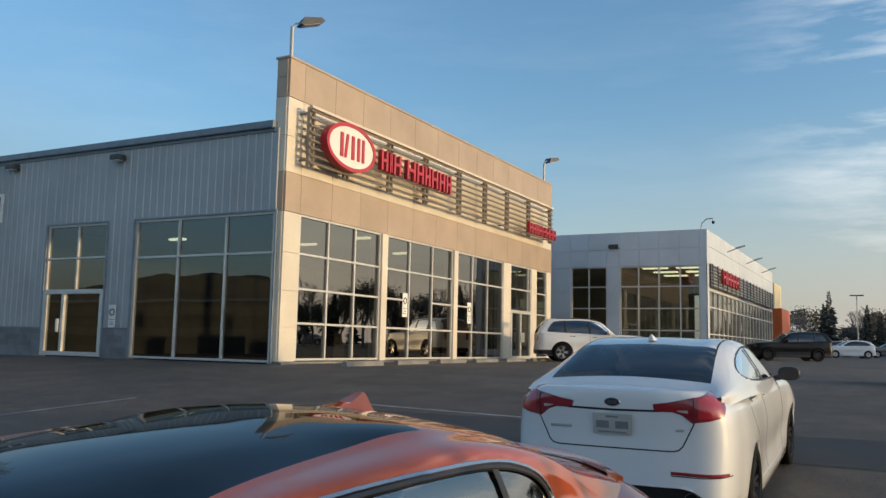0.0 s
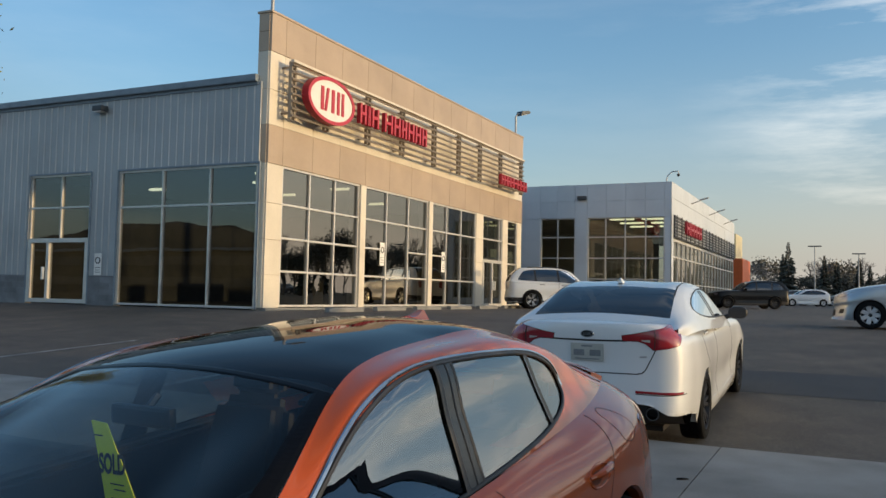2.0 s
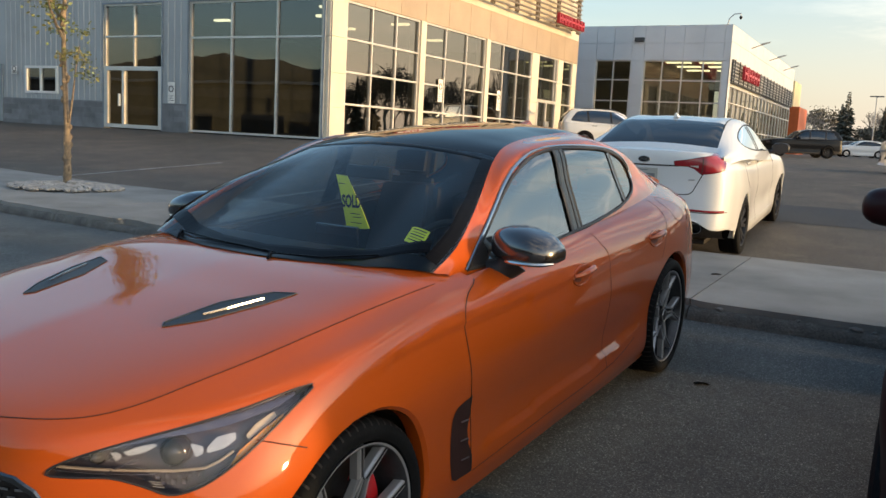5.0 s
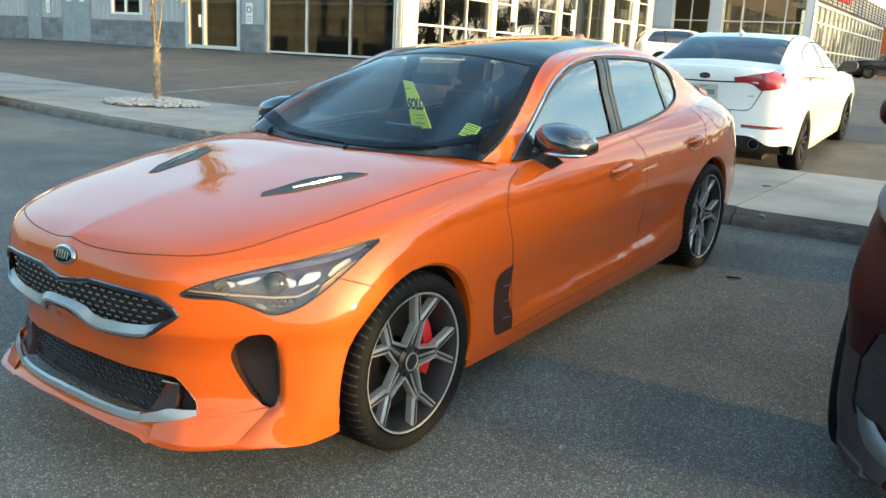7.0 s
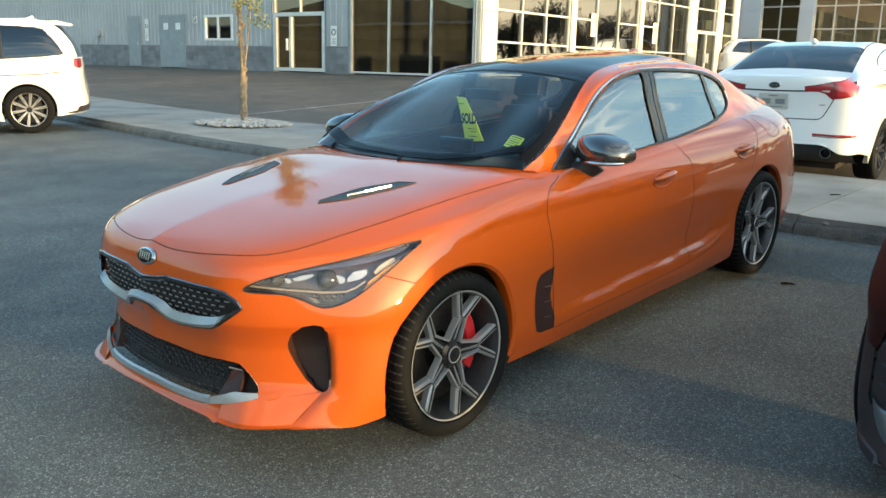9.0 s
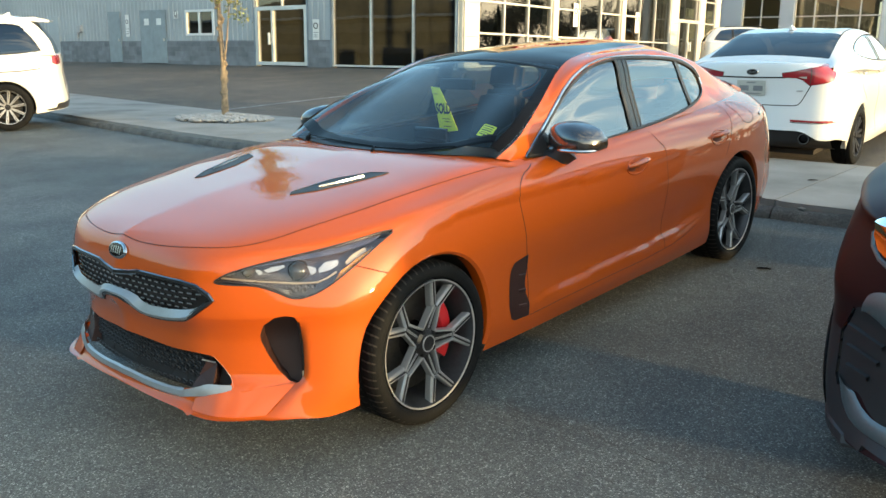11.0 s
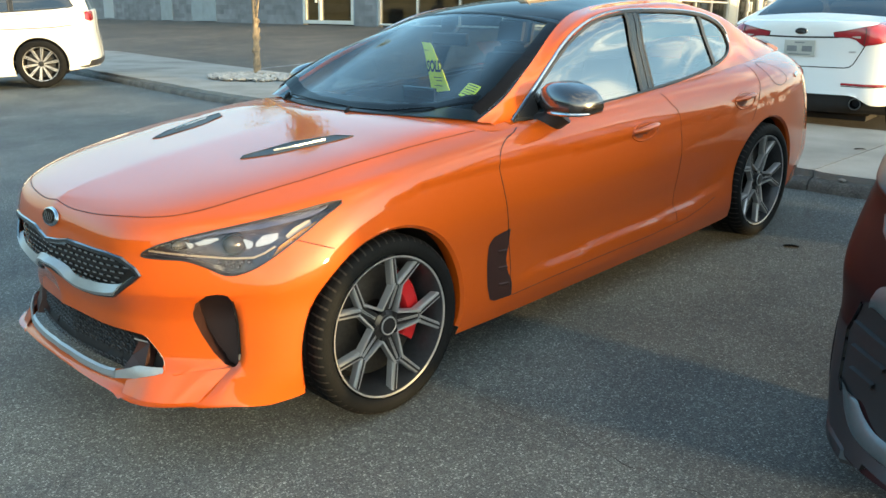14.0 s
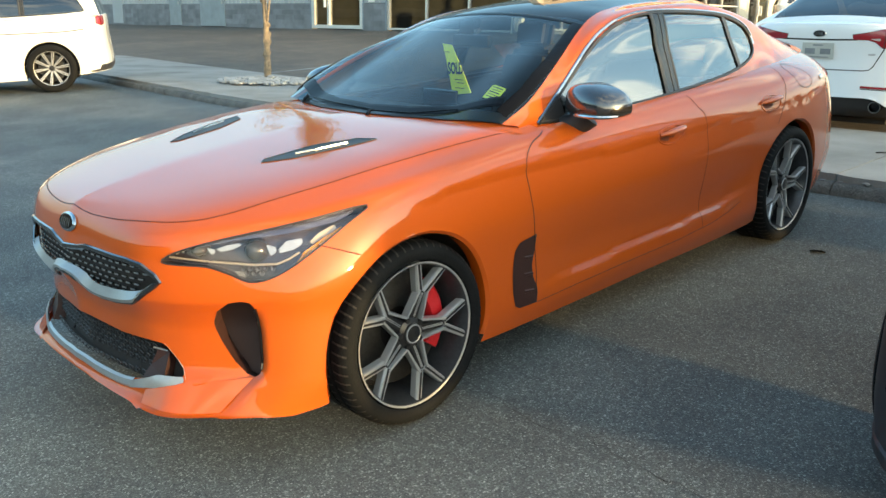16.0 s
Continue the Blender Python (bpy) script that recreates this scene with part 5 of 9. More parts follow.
def wheel(parent, w, s, h, radius, rim, width, side, style, caliper=None, tread=True):
    """A wheel on the side (+1 or -1): tyre, rim with spokes, disc, hub cap; the wheel's middle plane at half-width w."""
    m = pose(side * w, s, h, 0, 0, 0 if side > 0 else 180)
    hw = width / 2
    t = Geo()
    prof = [(rim * 0.985, hw * 0.72), (rim * 1.03, hw * 0.98), (rim + (radius - rim) * 0.35, hw * 1.05), (rim + (radius - rim) * 0.7, hw * 1.02), (radius * 0.975, hw * 0.92), (radius * 0.996, hw * 0.76),
            (radius, hw * 0.5), (radius - 0.008, hw * 0.46), (radius - 0.008, hw * 0.38), (radius + 0.001, hw * 0.34), (radius + 0.001, hw * 0.05), (radius - 0.008, hw * 0.02), (radius - 0.008, -hw * 0.06), (radius, -hw * 0.1), (radius, -hw * 0.7), (radius * 0.97, -hw * 0.95), (rim * 1.03, -hw), (rim * 0.985, -hw * 0.7)]
    t.lathe(prof, 64, m)
    ty = t.make("tyre", M_TYRE, parent, "black low tyre", smooth=True, angle=35)
    if tread:
        g = Geo()
        for j in range(60):
            a = 2 * math.pi * j / 60
            for line in (((0.52, radius + 0.0015, 0), (0.76, radius * 0.996 + 0.0015, 0.012), (0.92, radius * 0.975 + 0.0015, 0.02), (1.005, radius * 0.944 + 0.002, 0.028)), ((0.06, radius + 0.0025, 0), (0.33, radius + 0.0025, -0.02))):
                q = [m @ Vector((hw * x, rr * math.cos(a + lag + da), rr * math.sin(a + lag + da))) for x, rr, lag in line for da in (-0.011, 0.011)]
                g.add(q, [(2 * k, 2 * k + 1, 2 * k + 3, 2 * k + 2) for k in range(len(line) - 1)])
        g.make("tread_pattern", M_GAP, ty)["kind"] = "stuff"
    face = hw * 0.9
    g = Geo()
    g.lathe([(rim * 0.985, face), (rim * 1.0, face + 0.006), (rim * 0.965, face + 0.004), (rim * 0.94, face - 0.02), (rim * 0.90, face - 0.06), (rim * 0.88, -hw * 0.6), (rim * 0.97, -hw * 0.75)], 64, m)
    rm = g.make("rim", M_BARREL if style == "twin" else M_RIMDARK, parent, "alloy wheel rim", smooth=True)
    g = Geo()
    g.lathe([(rim * 0.99, face + 0.002), (rim * 1.0, face + 0.008), (rim * 0.975, face + 0.006), (rim * 0.962, face - 0.010)], 64, m)
    g.make("rim_lip", M_RIMFACE if style != "black" else M_RIMDARK, rm, smooth=True)
    mat_face = {"twin": M_RIMFACE, "fan": M_RIMFACE, "plain": M_RIMFACE, "black": M_RIMDARK, "cover": M_SILVERCOVER}[style]

    def bar(a0, r0, a1, r1, w0, w1, x0, x1, deep, mat, nm, up=0.0):
        """A flat spoke piece between two polar points."""
        p0, p1 = Vector((0, r0 * math.cos(a0), r0 * math.sin(a0))), Vector((0, r1 * math.cos(a1), r1 * math.sin(a1)))
        d = (p1 - p0).normalized()
        n = Vector((0, -d.z, d.y))
        q = []
        for p, ww, xx in ((p0, w0, x0), (p1, w1, x1)):
            q += [p + n * ww / 2 + Vector((xx - 0.008, 0, 0)), p + n * ww * 0.36 + Vector((xx, 0, 0)), p - n * ww * 0.36 + Vector((xx, 0, 0)), p - n * ww / 2 + Vector((xx - 0.008, 0, 0)), p - n * ww * 0.5 + Vector((xx - deep, 0, 0)), p + n * ww * 0.5 + Vector((xx - deep, 0, 0))]
        g = Geo()
        g.add([m @ v for v in q], [(0, 1, 7, 6), (1, 2, 8, 7), (2, 3, 9, 8), (3, 4, 10, 9), (4, 5, 11, 10), (5, 0, 6, 11), (5, 4, 3, 2, 1, 0), (6, 7, 8, 9, 10, 11)])
        return g.make(nm, mat, rm)

    hub_x = face - 0.028
    if style == "twin":
        for i in range(5):
            a = 2 * math.pi * i / 5 - 0.05
            bar(a, rim * 0.14, a, rim * 0.60, 0.044, 0.034, hub_x - 0.006, face - 0.020, 0.035, M_RIMDARK, "spoke")
            for q in (-1, 1):
                bar(a + q * 0.628, rim * 0.235, a + q * 0.115, rim * 0.60, 0.010, 0.012, hub_x + 0.004, face - 0.010, 0.03, M_RIMFACE, "spoke_edge")
                bar(a + q * 0.045, rim * 0.22, a + q * 0.02, rim * 0.56, 0.004, 0.004, hub_x - 0.003, face - 0.017, 0.004, M_RIMFACE, "spoke_line")
                bar(a + q * 0.075, rim * 0.57, a + q * 0.255, rim * 0.975, 0.030, 0.027, face - 0.014, face - 0.002, 0.035, M_RIMFACE, "spoke")
                bar(a + q * 0.068, rim * 0.575, a + q * 0.252, rim * 0.96, 0.011, 0.010, face - 0.0125, face - 0.0005, 0.004, M_RIMDARK, "groove")
    elif style == "cover":
        for i in range(7):
            a = 2 * math.pi * i / 7
            bar(a, rim * 0.2, a, rim * 0.96, 0.085, 0.10, hub_x + 0.01, face - 0.004, 0.03, mat_face, "spoke")
    elif style == "fan":
        for i in range(10):
            a = 2 * math.pi * i / 10 + 0.1
            bar(a, rim * 0.16, a + 0.03, rim * 0.97, 0.030, 0.046, hub_x + 0.006, face - 0.003, 0.035, mat_face, "spoke")
            bar(a + 0.012, rim * 0.45, a + 0.03, rim * 0.95, 0.007, 0.012, hub_x + 0.0125, face - 0.0015, 0.004, M_RIMDARK, "groove")
    else:
        for i in range(5 if style == "plain" else 7):
            a = 2 * math.pi * i / (5 if style == "plain" else 7)
            for q in (-1, 1):
                bar(a + q * 0.10, rim * 0.2, a + q * 0.16, rim * 0.96, 0.045, 0.04, hub_x, face - 0.006, 0.04, mat_face, "spoke")
    g = Geo()
    g.lathe([(rim * 0.24, hub_x - 0.03), (rim * 0.205, hub_x - 0.002), (rim * 0.145, hub_x + 0.006), (rim * 0.14, hub_x + 0.014), (0.002, hub_x + 0.018)], 24, m)
    g.make("hub_cap", M_RIMDARK, rm, smooth=True)
    if style == "twin":
        Geo().lathe([(rim * 0.135, hub_x + 0.013), (rim * 0.128, hub_x + 0.018), (rim * 0.112, hub_x + 0.0165)], 24, m).make("hub_ring", M_RIMFACE, rm, smooth=True)
    for i in range(5):
        a = 2 * math.pi * i / 5 - 0.05 + math.pi / 5
        c = Vector((hub_x + 0.0, rim * 0.19 * math.cos(a), rim * 0.19 * math.sin(a)))
        Geo().lathe([(0.011, -0.012), (0.011, 0.005), (0.001, 0.006)], 8, m @ Matrix.Translation(c)).make("wheel_nut", M_RIMDARK, rm)
    g = Geo()
    g.lathe([(rim * 0.3, face - 0.10), (rim * 0.78, face - 0.10), (rim * 0.78, face - 0.125), (rim * 0.3, face - 0.125)], 40, m, closed=True)
    g.make("brake_disc", M_DISC, parent, smooth=False)
    g = Geo()
    g.lathe([(0.01, -hw * 0.5), (rim * 0.9, -hw * 0.5)], 24, m)
    g.make("inner_well", M_GAP, parent)
    if caliper is not None:
        c = Geo()
        n = 16
        for i in range(n + 1):
            a = caliper - 0.78 + 1.56 * i / n
            for rr, x in ((rim * 0.50, face - 0.075), (rim * 0.53, face - 0.065), (rim * 0.72, face - 0.065), (rim * 0.77, face - 0.078), (rim * 0.77, face - 0.14), (rim * 0.50, face - 0.14)):
                c.v.append(tuple(m @ Vector((x, rr * math.cos(a), rr * math.sin(a)))))
        for i in range(n):
            c.f += [(6 * i + j, 6 * i + (j + 1) % 6, 6 * i + 6 + (j + 1) % 6, 6 * i + 6 + j) for j in range(6)]
        c.f += [tuple(range(6)), tuple(6 * n + j for j in range(6))[::-1]]
        c.make("brake_caliper", M_CALIPER, parent, "red brake caliper", smooth=True)


M_SILVERCOVER = surf("silver_wheel_cover", (0.5, 0.5, 0.51), 0.35, metal=0.4, var=0.05)


def circle(c, r, n=40):
    return [(c[0] + r * math.cos(2 * math.pi * i / n), c[1] + r * math.sin(2 * math.pi * i / n)) for i in range(n)]


def floor_pan(parent, s0, s1, w, h, wheels, rad):
    """The dark underside, arch liners and inner floor."""
    g = Geo()
    g.box(-w * 0.66, s0 + 0.25, h, w * 0.66, s1 - 0.15, h + 0.05)
    g.make("underbody", M_GAP, parent)
    for s, hh in wheels:
        for sd in (1, -1):
            g = Geo()
            n = 20
            for i in range(n + 1):
                a = math.pi * (0.03 + 0.94 * i / n)
                p = (s + math.cos(a) * rad, hh + math.sin(a) * rad)
                g.v += [(sd * w * 0.62, *p), (sd * w * 0.90, *p)]
            g.f = [(2 * i, 2 * i + 2, 2 * i + 3, 2 * i + 1) for i in range(n)]
            g.add([(sd * w * 0.62, s - rad, hh - rad * 0.3), (sd * w * 0.62, s + rad, hh - rad * 0.3), (sd * w * 0.62, s + rad, hh + rad), (sd * w * 0.62, s - rad, hh + rad)], [(0, 1, 2, 3)])
            g.make("arch_liner", M_GAP, parent)


def seat(parent, w, s, h, mat=None):
    g = Geo()
    g.box(w - 0.25, s - 0.05, h, w + 0.25, s + 0.5, h + 0.16, 0.05)
    g.make("seat_cushion", mat or M_CABIN, parent, smooth=True)
    b = bmesh.new()
    bmesh.ops.create_cube(b, size=1.0)
    for v in b.verts:
        v.co = (v.co.x * (0.48 if v.co.z < 0 else 0.36), v.co.y * 0.13, v.co.z * 0.62)
    bmesh.ops.bevel(b, geom=list(b.edges), offset=0.05, segments=3, affect="EDGES")
    Geo().bm(b, pose(w, s + 0.55, h + 0.42, -18)).make("seat_back", mat or M_CABIN, parent, smooth=True)
    b = bmesh.new()
    bmesh.ops.create_cube(b, size=1.0)
    for v in b.verts:
        v.co = (v.co.x * 0.26, v.co.y * 0.10, v.co.z * 0.19)
    bmesh.ops.bevel(b, geom=list(b.edges), offset=0.04, segments=3, affect="EDGES")
    Geo().bm(b, pose(w, s + 0.67, h + 0.80, -14)).make("headrest", mat or M_CABIN, parent, smooth=True)


def cabin(parent, s0, s1, w, base, top, wheel_side=1, rows=((0.95, 0.38), (1.85, 0.38))):
    g = Geo()
    g.box(-w, s0, base - 0.03, w, s1, base)
    g.make("cabin_floor", M_CABIN, parent)
    d = Geo()
    d.prism([(s0 + 0.02, base + 0.3), (s0 + 0.02, top - 0.03), (s0 + 0.30, top), (s0 + 0.44, top - 0.04), (s0 + 0.5, top - 0.2), (s0 + 0.36, base + 0.3)], 0, -w, w)
    d.make("dashboard", M_CABIN, parent, smooth=True)
    for q, (s, x) in enumerate(rows):
        for sd in (1, -1):
            seat(parent, sd * x, s0 + s - 0.1, base + (0.10 if q == 0 else -0.06))
    t = Geo()
    n, c = 24, Vector((wheel_side * 0.38, s0 + 0.62, top - 0.06))
    ax = pose(0, 0, 0, 62)
    t.tube([c + ax @ Vector((0.185 * math.cos(2 * math.pi * i / n), 0.185 * math.sin(2 * math.pi * i / n), 0)) for i in range(n + 1)], 0.017, 8)
    t.tube([c + ax @ Vector((-0.18, 0, 0)), c + ax @ Vector((0, -0.02, -0.03)), c + ax @ Vector((0.18, 0, 0))], 0.022, 6)
    t.tube([c + ax @ Vector((0, -0.02, -0.03)), c + ax @ Vector((0, -0.02, -0.22))], 0.04, 8)
    t.make("steering_wheel", M_CABIN, parent, smooth=True)

S2 = 0.7071
VIEW["corner"] = ((0, 2), lambda a, b, s: ((s * (a * S2 + 3 * S2), a * S2 - 3 * S2, b), (-s * S2, S2, 0)))
VIEW["rcorner"] = ((0, 2), lambda a, b, s: ((s * (a * S2 + 3 * S2), 3.2 - a * S2 + 3 * S2, b), (-s * S2, -S2, 0)))


def mirror_poly(half):
    """A full outline from its half, which starts and ends on the centre line."""
    return list(half) + [(-a, b) for a, b in half[::-1] if a > 0]


def build_car(name, m, label, spec, group=""):
    """A car from its shape: skin, roof, glass, wheels, underside and the parts laid on the skin."""
    car = thing(name, m, label, "car", group)
    su, sv = spec.get("res", (10, 6))
    body = Shell(spec["rails"], su, sv)
    if spec.get("sculpt"):
        body.v = spec["sculpt"](body.v, body.shape)
    bt = body.tree()
    top = Shell(spec.get("top_rails") or canopy_rails(*spec["canopy"]), su, sv, bool(spec.get("top_rails")))
    tt = top.tree()
    wr, rim, ww, style, wx = spec["wheel"]
    wb, ar, wh = spec["wheelbase"], spec["arch"], spec["wheel"][0]
    ash = spec.get("arch_shift", 0.0)
    for s in (0.0, wb):
        body.punch(circle((s + ash, wh), ar), [1, 2], lambda c: c[:, 0] > 0.45)
    for view, poly in spec.get("holes", ()):
        if view == "side":
            body.punch(poly, [1, 2], lambda c: c[:, 0] > 0.5)
        elif view == "front":
            body.punch(poly, [0, 2], lambda c: c[:, 1] < -0.35, bt, "front")
        elif view == "corner":
            flat = lambda P: np.stack([(P[:, 0] + P[:, 1]) * S2, P[:, 2]], 1)
            c = body.v[body.f].mean(1)
            gone = in_poly(flat(c), poly) & (c[:, 1] < 0.1) & (c[:, 0] > 0.3)
            rimv = np.intersect1d(np.unique(body.f[gone]), np.unique(body.f[~gone]))
            for i in rimv:
                a0 = flat(body.v[i:i + 1])[0]
                a1 = near_poly(a0, poly)
                body.v[i, 0] += (a1[0] - a0[0]) * S2
                body.v[i, 1] += (a1[0] - a0[0]) * S2
                body.v[i, 2] = a1[1]
                body.settle(i, bt, "corner", *a1)
            body.f, body.cell = body.f[~gone], body.cell[~gone]
    paint = spec["paint"]
    # under the glass there is no painted deck
    c, ends = body.v[body.f].mean(1), spec["canopy"][0]
    deck = (body.cell[:, 0] >= np.where(c[:, 1] > 2.3, 6, 5) * sv) & (c[:, 1] > ends[0][0] + 0.27) & (c[:, 1] < ends[-1][0] - 0.12)
    deck = body.take(deck)
    if not spec.get("cabin"):
        deck.make("cabin_deck", M_CABIN, car)
    low = spec.get("cladding")
    skin = body.take(np.ones(len(body.f), bool))
    bd = skin.make("body", paint, car, spec.get("body_label", ""), smooth=True, angle=55)
    for s in (0.0, wb):
        for sd in (1, -1):
            g = Geo()
            arc = [(s + ash + ar * math.cos(a), wh + ar * math.sin(a)) for a in np.linspace(-0.42 if s else -0.42, math.pi + 0.42, 36)]
            outer = [drop_on(bt, "side", a, b, 0.001, sd)[0] for a, b in arc]
            arc2 = [(s + ash + (ar - 0.012) * math.cos(a), wh + (ar - 0.012) * math.sin(a)) for a in np.linspace(-0.42, math.pi + 0.42, 36)]
            for o, (a, b) in zip(outer, arc2):
                if o is not None:
                    g.v += [tuple(o), (o.x - sd * 0.012, a, b), (o.x - sd * 0.06, a, b)]
            g.f = [(3 * i + j, 3 * i + 3 + j, 3 * i + 4 + j, 3 * i + 1 + j) for i in range(len(g.v) // 3 - 1) for j in range(2)]
            g.make("arch_lip", low or paint, car, smooth=True)
    h0, h1 = spec.get("headers", (3, 7))
    rim_row = spec.get("rim_row", 3) * sv
    dlo = rounded(spec["dlo"], 3)
    top.punch(dlo, [1, 2], lambda c: c[:, 0] > 0.40)
    j, i = top.cell[:, 0], top.cell[:, 1]
    ws = (j >= rim_row) & (i < h0 * su)
    g = top.take(ws)
    ob = g.make("windscreen", spec.get("screen_glass", M_CGLASS), car, smooth=True)
    ob.visible_shadow = False
    j, i = top.cell[:, 0], top.cell[:, 1]
    g = top.take((j >= rim_row) & (i >= spec.get("rear_from", h1) * su) & (i < spec.get("tail_glass", 9) * su))
    ob = g.make("rear_window", spec.get("rear_glass", M_CGLASSDARK), car, smooth=True)
    ob.visible_shadow = False
    j, i = top.cell[:, 0], top.cell[:, 1]
    roof_mat = spec.get("roof_mat")
    if roof_mat:
        g = top.take((j >= rim_row) & (i >= h0 * su) & (i < h1 * su))
        g.make("roof", roof_mat, car, spec.get("roof_label", ""), smooth=True)
        liner = Geo()
        liner.v, liner.f = [(w * 0.972, 2.0 + (s - 2.0) * 0.99, 0.9 + (h - 0.9) * 0.96) for w, s, h in g.v], g.f
        liner.make("headliner", M_CABIN, car, smooth=True)
    g = top.take(np.ones(len(top.f), bool))
    g.make("cabin_frame", paint, car, smooth=True, angle=55)
    if spec.get("cabin"):
        liner = Geo()
        liner.v, liner.f = [(w * 0.972, 2.0 + (s - 2.0) * 0.99, 0.9 + (h - 0.9) * 0.96) for w, s, h in g.v], g.f
        liner.make("pillar_trim", M_CABIN, car, smooth=True)
        for sd in (1, -1):
            Geo().prism([(0.62, 0.35), (0.62, 0.92), (0.9, 0.955), (2.2, 0.982), (2.55, 0.985), (2.75, 0.94), (2.75, 0.35)], 0, sd * 0.665, sd * 0.70).make("door_trim", M_CABIN, car)
        for sd in (1, -1):
            g = Geo()
            for w, s, h in spec["canopy"][2][:7]:
                g.v += [(sd * (w - 0.10), s, h - 0.01), (sd * (w - 0.012), s, h + 0.016)]
            g.f = [(2 * i, 2 * i + 2, 2 * i + 3, 2 * i + 1) for i in range(len(g.v) // 2 - 1)]
            g.make("belt_trim", M_CABIN, car)
        Geo().prism([(2.75, 0.75), (2.75, 0.93), (3.3, 0.97), (3.3, 0.75)], 0, -0.5, 0.5).make("parcel_shelf", M_CABIN, car)
        for sd in (1, -1):
            Geo().prism([(2.62, 0.70), (2.62, 1.0), (2.9, 1.06), (3.2, 1.02), (3.3, 0.96), (3.3, 0.70)], 0, sd * 0.53, sd * 0.57).make("quarter_trim", M_CABIN, car)
    for sd in (1, -1):
        pieces = [dlo]
        ob = patch(tt, "side", dlo, -0.005, 0.03, sd).make("side_window", spec.get("side_glass", M_CGLASS), car, smooth=True)
        ob.visible_shadow = False
        ribbon(tt, "side", dlo, 0.016, 0.005, 0.0, sd, True).make("window_seal", M_BLACK, car)
        for sb, st, w in spec["bars"]:
            lo = [p[1] for p in dlo if abs(p[0] - sb) < 0.5]
            z0 = float(np.interp(sb, [p[0] for p in spec["belt_line"]], [p[1] for p in spec["belt_line"]]))
            z1 = float(np.interp(st, [p[0] for p in spec["top_line"]], [p[1] for p in spec["top_line"]]))
            poly = [(sb - w / 2, z0), (sb + w / 2, z0), (st + w / 2, z1), (st - w / 2, z1)]
            patch(tt, "side", poly, 0.002, 0.015, sd).make("pillar", M_PILLAR if w > 0.05 else M_BLACK, car, smooth=True)
            if w > 0.05:
                for e, wide in ((-w / 2 + 0.012, 0.026), (w / 2 - 0.008, 0.014), (0.012, 0.006)):
                    ribbon(tt, "side", [(sb + e, z0), (st + e, z1)], wide, 0.002, 0.003, sd).make("pillar_seal", M_BLACK, car)
    if spec.get("top_trim"):
        for sd in (1, -1):
            ribbon(tt, "side", [tuple(p) for p in spline(spec["top_trim"], 4)], 0.015, 0.005, 0.004, sd).make("chrome_trim", M_CHROME, car, "bright window trim")
    for item in spec.get("patches", ()):
        nm, view, poly, mat, off, sides, res = item
        for sd in sides:
            tree = tt if view == "cab" else bt
            patch(tree, "side" if view == "cab" else view, poly, off, res, sd).make(nm, mat, car, smooth=True)
    for nm, view, path, w, hi, mat, sides, closed in spec.get("ribbons", ()):
        for sd in sides:
            smooth_path = [tuple(p) for p in spline(path, 5)] if nm in ("hood_gap", "door_gap", "intake_trim") else path
            ribbon(bt, view, smooth_path, w, hi, 0.0012, sd, closed).make(nm, mat, car)
    for s in (0.0, wb):
        for sd in (1, -1):
            cal = spec.get("caliper")
            wheel(car, wx, s, wh, wr, rim, ww, sd, style, cal if s == 0 else None, spec.get("tread", False))
    c0 = spec["canopy"][0]
    floor_pan(car, float(spec["rails"][0, 0, 1]) + 0.2, float(spec["rails"][0, -1, 1]) - 0.2, spec["width"] / 2, spec["clear"] + 0.02, [(0, wh), (wb, wh)], ar)
    if spec.get("cabin"):
        cabin(car, *spec["cabin"])
    return car, bt, tt


# ---- the orange fastback ----
M_DARKCHROME = surf("dark_chrome", (0.16, 0.165, 0.17), 0.15, metal=1.0, var=0.05)
M_SATIN = surf("satin_silver_trim", (0.33, 0.345, 0.35), 0.40, metal=0.55, var=0.05)
M_MIRRORCAP = car_paint("gloss_black_mirror_cap", (0.012, 0.012, 0.014), 0.0, 0.2, coat=1.0, spec=1.0)
M_FRIT = surf("black_screen_border", (0.003, 0.003, 0.004), 0.3, var=0.05, spec=0.1)
# black plastic; the orange body's reflection is mixed into its brown
M_SLOT = surf("dark_brown_plastic", (0.026, 0.008, 0.006), 0.55, var=0.1)
M_ROOFBLACK = surf("black_roof_glass", (0.003, 0.003, 0.004), 0.03, var=0.04, spec=0.12)
M_CUPSHADE = surf("recessed_orange_plastic", (0.15, 0.028, 0.005), 0.7, var=0.1)
M_SEAM = surf("orange_shut_line", (0.09, 0.018, 0.004), 0.8, var=0.1)
ST_BELT = [(.735, .72, .93), (.745, .9, .94), (.748, 1.1, .945), (.75, 1.4, .952), (.75, 1.72, .96), (.748, 2.1, .972), (.735, 2.5, .975), (.72, 2.9, .965), (.68, 3.25, .95), (.60, 3.72, .93)]
ST_MID = [(.742, .71, .943), (.736, .87, .978), (.720, 1.075, 1.035), (.688, 1.39, 1.125), (.672, 1.71, 1.16), (.665, 2.1, 1.17), (.655, 2.5, 1.16), (.622, 2.9, 1.11), (.600, 3.26, 1.045), (.530, 3.73, .985)]
ST_EDGE = [(.745, .70, .955), (.722, .84, 1.015), (.685, 1.05, 1.122), (.612, 1.38, 1.289), (.588, 1.7, 1.354), (.58, 2.1, 1.362), (.57, 2.5, 1.335), (.548, 2.9, 1.258), (.53, 3.26, 1.14), (.46, 3.73, 1.035)]
